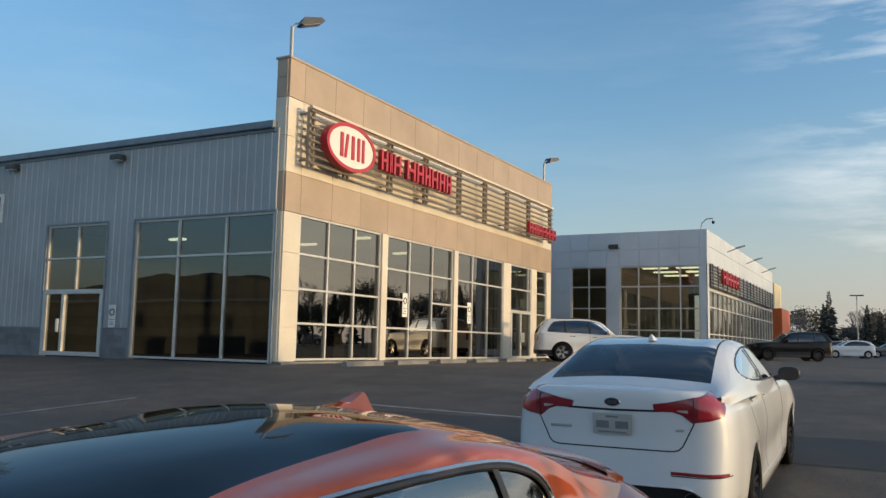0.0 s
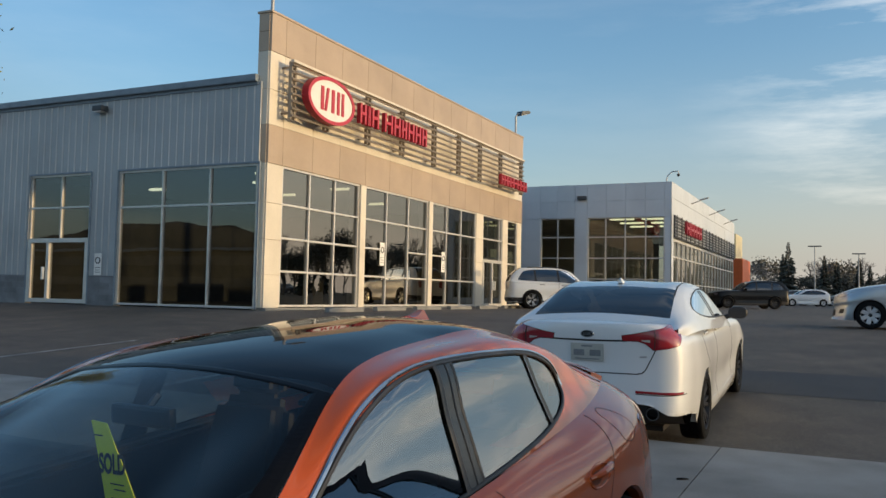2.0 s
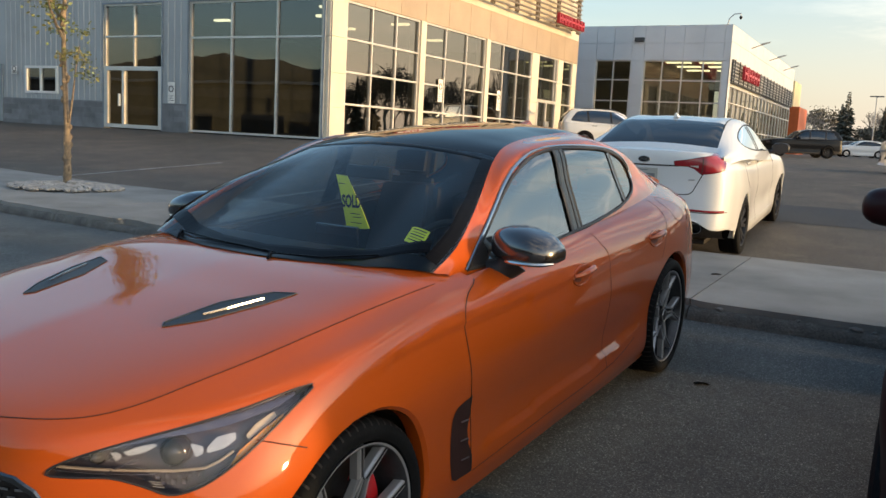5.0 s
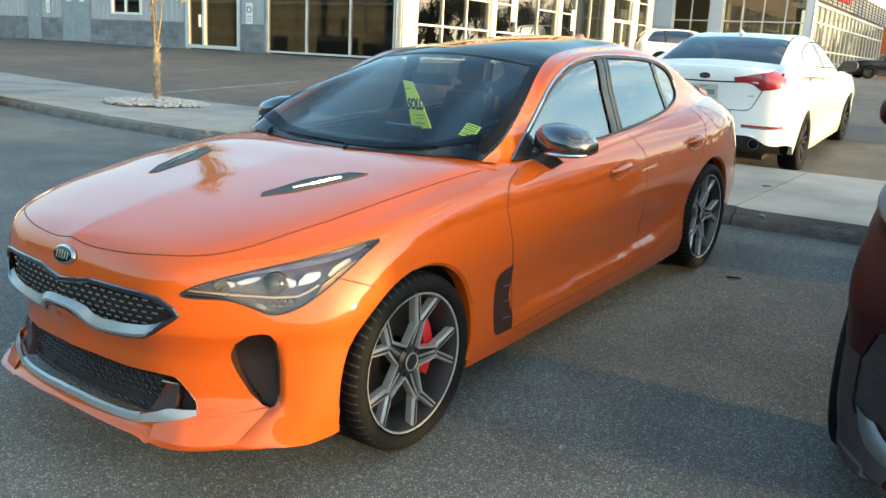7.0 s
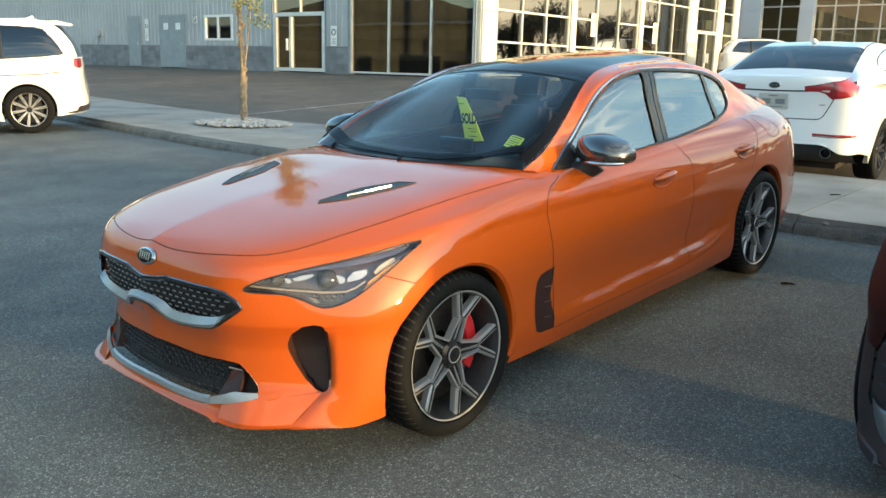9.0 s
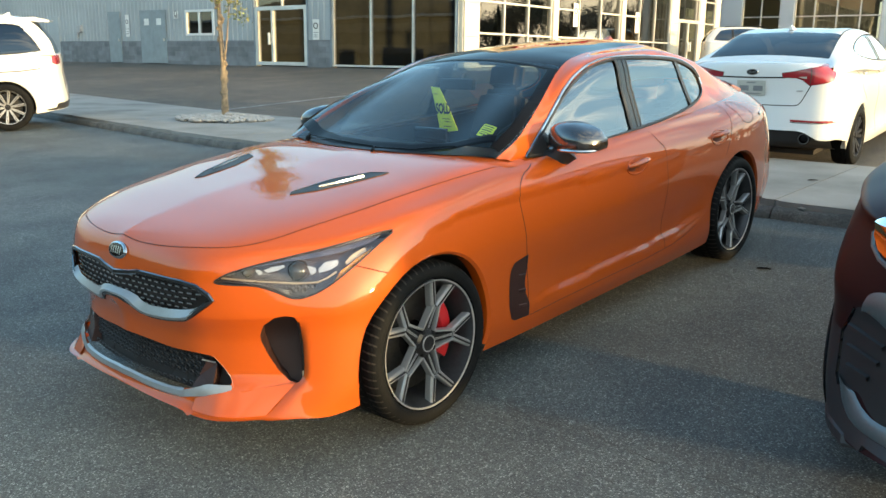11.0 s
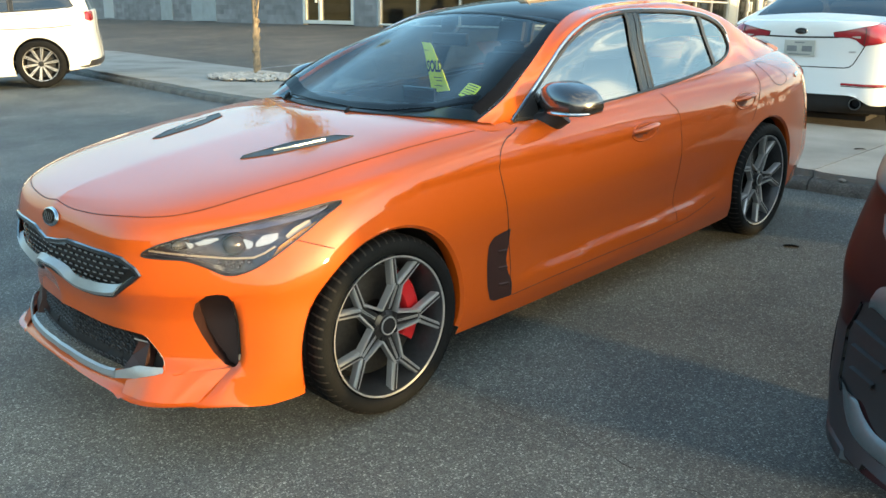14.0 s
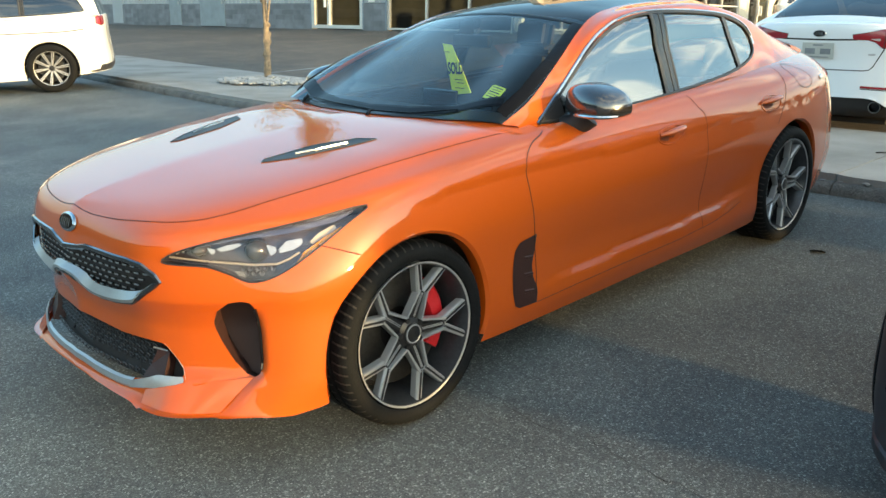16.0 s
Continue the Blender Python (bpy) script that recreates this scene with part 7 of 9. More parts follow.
    for q in range(21):
        a, h = .105 + (q % 7) * .024 + (q // 7 % 2) * 0.012, .694 - (q // 7) * 0.014
        if in_poly(np.array([(a, h)]), LAMP)[0] and in_poly(np.array([(a + .02, h - .012)]), LAMP)[0]:
            c, nn = drop_on(st_body, "corner", a, h, -0.026, sd)
            mt = Matrix.Translation(c) @ nn.to_track_quat("X", "Z").to_matrix().to_4x4()
            g.lathe([(0.010, 0.0), (0.0085, 0.005), (0.005, 0.003), (0.001, 0.002)], 6, mt)
    tagged(g.make("marker_array", M_SMOKE, hl), kind="stuff")
    cov = patch(st_body, "corner", LAMP, -0.002, 0.012, sd).make("lamp_cover", M_LENS, hl, smooth=True)
    cov.visible_shadow = False
    # slot walls
    wall = Geo()
    n = len(INTAKE)
    for a, bb in INTAKE:
        o, i2 = drop_on(st_body, "corner", a, bb, -0.001, sd)[0], drop_on(st_body, "corner", a, bb, -0.062, sd)[0]
        wall.v += [tuple(o), tuple(i2)]
    wall.f = [(2 * i, 2 * ((i + 1) % n), 2 * ((i + 1) % n) + 1, 2 * i + 1) for i in range(n)]
    wall.make("slot_wall", M_SLOT, stinger)
    # fender vent fins
    for q in range(3):
        ribbon(st_body, "side", [(.575, .335 + .07 * q), (.628, .328 + .07 * q)], 0.014, 0.005, 0.001, sd).make("vent_fin", M_SLOT, stinger)
    # hood vent blades
    ribbon(st_body, "top", [(sd * .376, -.105), (sd * .405, -.035), (sd * .440, .085)], 0.0045, 0.006, 0.003, 1).make("vent_blade", M_CHROME, stinger, "bright blade in the hood vent")
    ribbon(st_body, "top", [(sd * a, bb) for a, bb in HVENT], 0.008, 0.003, 0.001, 1, True).make("vent_rim", M_BLACK, stinger)
    # door handles
    for s0, h0 in ((1.63, .815), (2.60, .845)):
        o, nn = drop_on(st_body, "side", s0, h0, 0.0, sd)
        cup = [(s0 + 0.105 * math.cos(t), h0 - 0.008 + 0.042 * math.sin(t)) for t in np.linspace(0, 2 * math.pi, 20, endpoint=False)]
        ribbon(st_body, "side", cup, 0.010, 0.0045, 0.0, sd, True).make("handle_cup", P_ORANGE, stinger)
        # shade of the handle's hollow, painted on as a darker orange ellipse
        patch(st_body, "side", [(s0 - 0.035 + 0.055 * math.cos(t), h0 - 0.008 + 0.024 * math.sin(t)) for t in np.linspace(0, 2 * math.pi, 20, endpoint=False)], 0.0015, 0.006, sd).make("handle_recess", M_CUPSHADE, stinger)
        pts = []
        for t in np.linspace(-1, 1, 9):
            p, nn = drop_on(st_body, "side", s0 + 0.105 * t, h0 + 0.008 + 0.006 * t, 0.026 * (1 - t ** 4) + 0.004, sd)
            pts.append(p)
        Geo().tube(pts, [0.008, 0.012, 0.015, 0.016, 0.016, 0.016, 0.015, 0.012, 0.008], 8).make("door_handle", P_ORANGE, stinger, smooth=True)
    # mirrors
    mr = Geo()
    b = bmesh.new()
    bmesh.ops.create_uvsphere(b, u_segments=28, v_segments=16, radius=1.0)
    for v in b.verts:
        x, y, z = v.co
        x, y, z = [math.copysign(abs(q) ** 0.72, q) for q in (x, y, z)]
        if y > 0.35:
            y = 0.35
        taper = 1 - 0.22 * max(0, -x)
        v.co = (x * 0.146, y * 0.12 * taper, z * (0.084 if z > 0 else 0.056) * (1 - 0.25 * max(0, x)))
    mm = pose(sd * 0.885, 1.03, 1.018, 0, sd * 4, sd * -8) @ Matrix.Diagonal((sd, 1, 1, 1))
    mi = mr.bm(b, mm).make("door_mirror", M_MIRRORCAP, stinger, "gloss black door mirror with a chrome strip", smooth=True)
    g = Geo()
    g.tube([mm @ Vector((x * 0.142, -0.115 * (1 - abs(x) ** 3) ** 0.5 * 0.98 - 0.003, -0.032 + 0.010 * x)) for x in np.linspace(-0.15, 0.97, 14)], [0.004, 0.007] + [0.009] * 10 + [0.008, 0.005], 8)
    g.make("chrome_strip", M_CHROME, mi, smooth=True)
    g = Geo()
    g.tube([(sd * 0.76, .99, .915), (sd * 0.80, 1.0, .935), (sd * 0.83, 1.02, .975)], [0.06, 0.05, 0.065], 12)
    g.make("mirror_foot", M_BLACK, mi, smooth=True)
    tri = [(.80, .948), (.99, .955), (.99, 1.035), (.95, 1.02)]
    patch(st_top, "side", tri, 0.003, 0.02, sd).make("mirror_triangle", M_BLACK, stinger)

# antenna fin
g = Geo()
fin = [(2.62, 0), (2.70, .018), (2.75, .042), (2.775, .056), (2.79, .053), (2.805, .0)]
vs = []
for s, h in fin:
    zz = drop_on(st_top, "top", 0, s, 0)[0].z
    t = 0.030 * (1 - h / 0.07) + 0.004
    vs.append((s, zz + h, t))
for sd in (1, -1):
    g.v += [(sd * t, s, z) for s, z, t in vs]
n = len(fin)
g.f = [tuple(range(n)), tuple(range(n, 2 * n))[::-1]] + [(i, n + i, n + (i + 1) % n, (i + 1) % n) for i in range(n)]
g.make("antenna_fin", P_ORANGE, stinger, "orange roof antenna fin", smooth=False)
# windscreen border, cowl and wipers
for sd in (1, -1):
    edge = [(sd * a, s) for a, s in ((.690, .655), (.694, .72), (.690, .80), (.672, .88), (.628, 1.04), (.565, 1.21), (.500, 1.39))]
    ribbon(st_top, "top", edge, 0.050, 0.0015, 0.001, 1).make("screen_border", M_FRIT, stinger)
base = [(-.66, .68), (-.48, .60), (-.25, .53), (0, .505), (.25, .53), (.48, .60), (.66, .68)]
ribbon(st_top, "top", [(a, s + 0.022) for a, s in base], 0.065, 0.0015, 0.001, 1).make("screen_border", M_FRIT, stinger)
ribbon(st_top, "top", [(-.53, 1.385), (-.25, 1.375), (0, 1.37), (.25, 1.375), (.53, 1.385)], 0.03, 0.001, 0.0012, 1).make("screen_border", M_FRIT, stinger)
g = patch(st_body, "top", [(-.705, .665), (-.50, .54), (-.25, .47), (0, .447), (.25, .47), (.50, .54), (.705, .665), (.66, .90), (0, .80), (-.66, .90)], 0.004, 0.03)
g.make("cowl", M_FRIT, stinger, "black plastic cowl below the windscreen")
for w0, s0, w1, s1 in ((.10, .475, .50, .60), (-.50, .565, .08, .505)):
    a = drop_on(st_top, "top", w0, s0 + 0.02, 0.007)[0] or Vector((w0, s0, 1.0))
    c = drop_on(st_top, "top", w1, s1 + 0.01, 0.006)[0] or Vector((w1, s1, 1.02))
    mid = drop_on(st_top, "top", (w0 + w1) / 2, (s0 + s1) / 2 + 0.0, 0.007)[0]
    g = Geo().tube([a, mid, c], 0.003, 6)
    g.tube([a, a + Vector((0.02, -0.03, -0.01)), a + Vector((0.03, -0.05, -0.03))], 0.008, 6)
    g.make("wiper", M_FRIT, stinger)
# centre screen on the dashboard, and a slip of paper
g = Geo()
g.box(-0.13, 1.00, 0.915, 0.10, 1.015, 1.025, 0.006)
scr = g.make("centre_screen", M_GLOSSBLACK, stinger)
Geo().tube([(-0.12, 0.997, 1.024), (0.093, 0.997, 1.024), (0.10, 0.997, 1.018), (0.10, 0.997, 0.93)], 0.0022, 6).make("screen_frame", M_CHROME, scr)
slip = thing("paper_slip", STINGER_POSE @ pose(0.20, 0.965, 0.931, 14, 0, 4), "pale blue paper slip lying on the dashboard", "paper")
Geo().box(-0.085, -0.022, 0, 0.085, 0.022, 0.001).make("sheet", surf("pale_blue_paper", (0.45, 0.66, 0.70), 0.7, var=0.05), slip)
# interior mirror
g = Geo()
g.box(-0.12, 1.20, 1.205, 0.12, 1.23, 1.265, 0.012)
g.tube([(0, 1.23, 1.25), (0, 1.27, 1.285)], 0.012, 6)
g.make("interior_mirror", M_BLACK, stinger)
# rear spoiler lip between the hatch and the deck
g, span = Geo(), [0.47 * math.sin(math.pi * k / 24 - math.pi / 2) for k in range(25)]
for w in span:
    q = (w / 0.47) ** 2
    a = drop_on(st_top, "top", w * 0.96, 3.70 - 0.02 * q, 0.002)[0]
    z = a.z if a else 1.03
    g.v += [(w, 3.70 - 0.02 * q, z), (w, 3.80 - 0.03 * q, z - 0.018), (w * 1.03, 3.895 - 0.07 * q, z - 0.012 - 0.03 * q), (w * 1.03, 3.89 - 0.07 * q, z - 0.026 - 0.03 * q), (w * 1.03, 3.80 - 0.05 * q, 0.97)]
for k in range(24):
    g.f += [(5 * k + j, 5 * k + 5 + j, 5 * k + 6 + j, 5 * k + 1 + j) for j in range(4)]
g.f += [(0, 1, 2, 3, 4), (124, 123, 122, 121, 120)]
g.make("spoiler", P_ORANGE, stinger, "orange ducktail spoiler lip", smooth=True, angle=35)
# rear end: lamps, bumper insert
patch(st_body, "rear", [(-.72, .86), (.72, .86), (.70, .91), (-.70, .91)], 0.004, 0.03).make("tail_lamp", M_TAIL, stinger)
patch(st_body, "rear", [(-.55, .27), (.55, .27), (.50, .42), (-.50, .42)], 0.004, 0.03).make("diffuser", M_BLACK, stinger)
# yellow hang tag with its word, and the yellow sticker
tag = thing("sold_tag", STINGER_POSE @ pose(-0.012, 1.15, 1.10, 0, 0, 0), "yellow hang tag lettered SOLD behind the windscreen", "tag")
g = Geo()
out = [(-.125, .122), (-.062, .118), (-.02, .05), (.012, 0), (.062, -.105), (-.065, -.122), (-.08, -.03), (-.10, .05)]
g.v = [(a, 0.02 * (b * 4) ** 2 - 0.003, b) for a, b in out] + [(a, 0.02 * (b * 4) ** 2, b) for a, b in out]
n = len(out)
g.f = [tuple(range(n)), tuple(range(n, 2 * n))[::-1]] + [(i, n + i, n + (i + 1) % n, (i + 1) % n) for i in range(n)]
g.make("card", M_YELLOW, tag)
cu = bpy.data.curves.new("word", "FONT")
cu.body, cu.size, cu.extrude, cu.align_x, cu.align_y = "SOLD", 0.052, 0.0004, "CENTER", "CENTER"
cu.materials.append(M_BLACK)
cu.offset = 0.0018
wd = new("word", cu)
wd.parent = tag
wd.matrix_basis = pose(-0.033, -0.006, 0.006, 90, -2, 0) @ Matrix.Diagonal((0.80, 1.45, 1, 1))
for k, (a, b, w) in enumerate(((-.085, .085, .035), (-.01, -.045, .055), (.0, -.06, .045), (-.005, -.085, .06))):
    Geo().box(a - w / 2, -0.009, b - 0.0016, a + w / 2, -0.0075, b + 0.0016).make("printed_bar", M_BLACK, tag)
stk = patch(st_top, "top", [(.515, .80), (.61, .775), (.627, .685), (.532, .715)], -0.008, 0.012).make("windscreen_sticker", M_YELLOW)
stk.matrix_basis = STINGER_POSE
tagged(stk, "yellow paper sticker with dark printed bars inside the windscreen", "sticker")
for k in range(5):
    f0 = 0.15 + 0.17 * k
    a0 = (.515 + .017 * f0 + .012, .80 - .085 * f0 - 0.003)
    ribbon(st_top, "top", [a0, (a0[0] + .072, a0[1] - .019)], 0.0035 if k % 2 else 0.006, 0.0005, -0.0065, 1).make("printed_bar", M_BLACK, stk)

# ---- the other cars ----
def mirror_unit(car, mat, w, s, h, size=1.0):
    for sd in (1, -1):
        b = bmesh.new()
        bmesh.ops.create_uvsphere(b, u_segments=18, v_segments=10, radius=1.0)
        for v in b.verts:
            q = [math.copysign(abs(c) ** 0.75, c) for c in v.co]
            v.co = (q[0] * 0.13 * size, min(q[1], 0.4) * 0.10 * size, q[2] * 0.085 * size)
        mi = Geo().bm(b, pose(sd * w, s, h)).make("door_mirror", mat, car, smooth=True)
        Geo().tube([(sd * (w - 0.2), s, h - 0.07), (sd * (w - 0.08), s, h - 0.04)], 0.03, 6).make("mirror_foot", M_BLACK, mi)


def handle_unit(car, bt, mat, places):
    for sd in (1, -1):
        for s, h in places:
            pts = [drop_on(bt, "side", s + 0.10 * t, h, 0.022 * (1 - t ** 4) + 0.004, sd)[0] for t in np.linspace(-1, 1, 7)]
            if None not in pts:
                Geo().tube(pts, 0.013, 6).make("door_handle", mat, car, smooth=True)


def roof_fin(car, tt, s, mat):
    z = drop_on(tt, "top", 0, s, 0)[0].z
    g = Geo()
    for sd in (1, -1):
        g.v += [(sd * 0.028, s - 0.07, z), (sd * 0.006, s + 0.05, z + 0.055), (sd * 0.006, s + 0.075, z + 0.052), (sd * 0.028, s + 0.08, z)]
    g.f = [(0, 1, 2, 3), (7, 6, 5, 4), (0, 4, 5, 1), (1, 5, 6, 2), (2, 6, 7, 3)]
    g.make("antenna_fin", mat, car)


def plate_unit(car, bt, view, w, h, off=0.012):
    mt = skin_matrix(bt, view, w, h, off)
    b = bmesh.new()
    bmesh.ops.create_cube(b, size=1.0, matrix=Matrix.Diagonal((0.305, 0.155, 0.008, 1)))
    pl = Geo().bm(b, mt).make("licence_plate", M_PLATE, car, "pale licence plate with grey bars")
    for x, y, ww, hh in ((-0.075, -0.005, 0.10, 0.055), (0.075, -0.005, 0.10, 0.055), (0.0, 0.055, 0.10, 0.014), (0.0, -0.06, 0.22, 0.010)):
        b = bmesh.new()
        bmesh.ops.create_cube(b, size=1.0, matrix=Matrix.Translation((x, y, 0.005)) @ Matrix.Diagonal((ww, hh, 0.004, 1)))
        Geo().bm(b, mt).make("plate_bar", M_BLOCK, pl)


def oval_badge(car, bt, view, w, h, a, c, mat=M_CHROME):
    mt = skin_matrix(bt, view, w, h, 0.0)
    for k, (sc, m2, hi) in enumerate(((1.0, mat, 0.008), (0.84, M_GLOSSBLACK, 0.010))):
        b = Geo().lathe([(0.001, hi), (0.9, hi), (1.0, 0.0)], 24)
        q = Geo()
        q.v = [tuple(mt @ Vector((y * a * sc, z * c * sc, x))) for x, y, z in b.v]
        q.f = b.f
        q.make("badge" if k == 0 else "badge_field", m2, car, smooth=True)
    for dx in (-0.45, -0.2, 0.05, 0.3, 0.5):
        g = Geo()
        g.add([mt @ Vector((dx * a - 0.004, -c * 0.4, 0.0112)), mt @ Vector((dx * a + 0.004, -c * 0.4, 0.0112)), mt @ Vector((dx * a + 0.004, c * 0.4, 0.0112)), mt @ Vector((dx * a - 0.004, c * 0.4, 0.0112))], [(0, 1, 2, 3)])
        g.make("badge_bar", mat, car)


def sedan_spec(paint, **k):
    d = dict(
        rails=warped(0.95, 2.795, 1.10, 1.83, 0.17, [.72, .74, .82, .87, .91, .955, .97, .98, 1.0, 1.03, 1.065, 1.075, 1.08, 1.085], 0.25, 1.0),
        canopy=([(.62, 1.0), (.85, 1.1), (1.12, 1.22), (1.42, 1.34), (1.75, 1.41), (2.1, 1.44), (2.5, 1.43), (2.82, 1.37), (3.15, 1.22), (3.47, 1.085)],
                [.72, .70, .67, .64, .63, .63, .635, .655, .70, .745],
                [(.74, .80, .955), (.765, .95, .965), (.775, 1.15, .97), (.775, 1.42, .975), (.775, 1.75, .985), (.77, 2.1, .995), (.765, 2.5, 1.01), (.765, 2.85, 1.04), (.765, 3.2, 1.06), (.775, 3.5, 1.07)], 0.05, 0.02, 0.955),
        paint=paint, wheel=(0.33, 0.235, 0.22, "black", 0.775), wheelbase=2.795, arch=0.365, width=1.83, clear=0.17,
        dlo=[(.90, .985), (1.4, .993), (2.0, 1.01), (2.55, 1.04), (2.90, 1.08), (2.96, 1.105), (2.82, 1.19), (2.6, 1.27), (2.2, 1.325), (1.8, 1.325), (1.55, 1.275), (1.3, 1.185), (1.1, 1.09)],
        bars=[(1.95, 2.0, 0.10), (2.62, 2.55, 0.04)], belt_line=[(.9, .98), (2.0, 1.005), (2.6, 1.04)], top_line=[(1.9, 1.327), (2.5, 1.29)],
        side_glass=M_CGLASS, screen_glass=M_CGLASSDARK, res=(10, 6))
    d.update(k)
    return d


def lifted(spec, k):
    """The same car with all its heights above the road times k, on the same wheels."""
    d = dict(spec)
    up = lambda pts: [(*p[:-1], p[-1] * k) for p in pts]
    d["rails"] = d["rails"] * np.array([1, 1, k])
    c, e, b, *rest = d["canopy"]
    d["canopy"] = (up(c), e, up(b), *rest)
    for q in ("dlo", "belt_line", "top_line"):
        d[q] = up(d[q])
    d["patches"] = [(n, v, up(p) if v != "top" else p, *r) for n, v, p, *r in d.get("patches", ())]
    d["ribbons"] = [(n, v, up(p) if v != "top" else p, *r) for n, v, p, *r in d.get("ribbons", ())]
    return d


def rear_a(w, s):
    """The place along the rear corner, seen at 45 degrees, of a point at half-width w and distance s."""
    return (w - s + 3.2) * S2


opt_base = sedan_spec(P_WHITE,
    rails=warped(0.95, 2.795, 1.10, 1.85, 0.17, [.72, .74, .82, .87, .91, .955, .97, .98, 1.0, 1.05, 1.10, 1.12, 1.13, 1.13], 0.08, 1.0),
    canopy=([(.62, 1.0), (.85, 1.1), (1.12, 1.22), (1.42, 1.34), (1.8, 1.415), (2.3, 1.445), (2.72, 1.41), (3.08, 1.315), (3.40, 1.196), (3.62, 1.06)],
            [.72, .70, .67, .64, .63, .625, .62, .64, .675, .70],
            [(.74, .80, .955), (.765, .95, .965), (.775, 1.15, .97), (.785, 1.42, .975), (.79, 1.8, .985), (.79, 2.3, 1.005), (.79, 2.72, 1.04), (.785, 3.1, 1.075), (.77, 3.4, 1.09), (.74, 3.62, 1.05)], 0.07, 0.02, 0.945),
    headers=(3, 6), tail_glass=8,
    dlo=[(.90, .985), (1.4, .993), (2.0, 1.01), (2.55, 1.045), (2.88, 1.10), (2.93, 1.13), (2.80, 1.20), (2.6, 1.265), (2.2, 1.318), (1.8, 1.318), (1.55, 1.272), (1.3, 1.185), (1.1, 1.09)])
opt_spec = lifted(opt_base, 1.04)
SD_BELT = [(.80, .70, 1.0), (.83, .9, 1.03), (.845, 1.15, 1.05), (.85, 1.42, 1.07), (.85, 1.8, 1.09), (.845, 2.3, 1.125), (.835, 2.72, 1.16), (.82, 3.1, 1.18), (.80, 3.42, 1.175), (.76, 3.66, 1.14)]
SD_EDGE = [(.76, .72, 1.03), (.745, .92, 1.10), (.715, 1.17, 1.215), (.685, 1.45, 1.335), (.665, 1.82, 1.42), (.655, 2.3, 1.44), (.655, 2.72, 1.395), (.68, 3.08, 1.30), (.71, 3.42, 1.205), (.72, 3.66, 1.135)]
SD_RIM = [(.70, .66, 1.035), (.69, .88, 1.12), (.665, 1.14, 1.245), (.63, 1.43, 1.365), (.60, 1.81, 1.45), (.59, 2.3, 1.475), (.59, 2.72, 1.43), (.62, 3.08, 1.325), (.65, 3.41, 1.21), (.66, 3.64, 1.10)]
SD_MID = [((a[0] + b[0]) / 2 + 0.018, (a[1] + b[1]) / 2, (a[2] + b[2]) / 2) for a, b in zip(SD_BELT, SD_EDGE)]
SD_CENTRE = [(0, q, h * 1.04) for q, h in opt_base["canopy"][0]]
SD_SKIRT = [(w + float(np.interp(q, [3.1, 3.42, 3.66], [0.055, 0.035, 0.0])), q, h - 0.10) for w, q, h in SD_BELT]
opt_spec.update(rim_row=4, top_rails=[SD_SKIRT, SD_BELT, SD_MID, SD_EDGE, SD_RIM, [(.34, c[1], c[2] - 0.011) for c in SD_CENTRE], SD_CENTRE],
    dlo=[(.92, 1.06), (1.4, 1.085), (1.95, 1.115), (2.5, 1.165), (2.80, 1.215), (2.86, 1.265), (2.74, 1.32), (2.5, 1.375), (2.2, 1.41), (1.85, 1.405), (1.52, 1.345), (1.25, 1.25), (1.05, 1.145)],
    bars=[(1.93, 2.08, 0.06)], belt_line=[(.9, 1.06), (1.95, 1.115), (2.6, 1.18)], top_line=[(1.6, 1.37), (1.9, 1.408), (2.5, 1.375)])


def sedan_lower(v, shape):
    """The rear bumper ends high, over a dark recess with the exhausts."""
    out = v.copy()
    w, q, h = v[:, 0], v[:, 1], v[:, 2]
    low = np.interp(w, [0, .50, .58, .70, .78], [.49, .49, .475, .40, .385]) * np.interp(q, [3.12, 3.2, 3.5, 3.6], [0, .82, .96, 1])
    out[:, 2] = np.where(q > 3.12, np.maximum(h, low), h)
    return out


opt_spec["sculpt"] = sedan_lower
TAIL = [(.342, 3.89, 1.085), (.456, 3.88, 1.102), (.616, 3.85, 1.136), (.80, 3.77, 1.165), (.868, 3.70, 1.165), (.880, 3.68, 1.12), (.825, 3.75, 1.005), (.72, 3.82, .978), (.612, 3.85, .962), (.550, 3.87, 1.018), (.487, 3.88, 1.038), (.354, 3.89, 1.040)]
INNER = [(.645, 3.84, .99), (.655, 3.84, 1.125), (.78, 3.78, 1.145), (.835, 3.73, 1.12), (.80, 3.77, 1.015), (.73, 3.81, .992)]
TAIL, INNER = ([(rear_a(w, s), h) for w, s, h in q] for q in (TAIL, INNER))
opt_spec["patches"] = [("tail_lamp", "rcorner", TAIL, M_TAIL, 0.006, (1, -1), 0.012), ("tail_lamp_inner", "rcorner", INNER, M_TAILBRIGHT, 0.009, (1, -1), 0.012),
    ("reverse_lamp", "rcorner", [(rear_a(w, 3.875), h) for w, h in ((.50, 1.048), (.60, 1.052), (.60, 1.03), (.55, 1.035))], M_PLATE, 0.009, (1, -1), 0.006)]
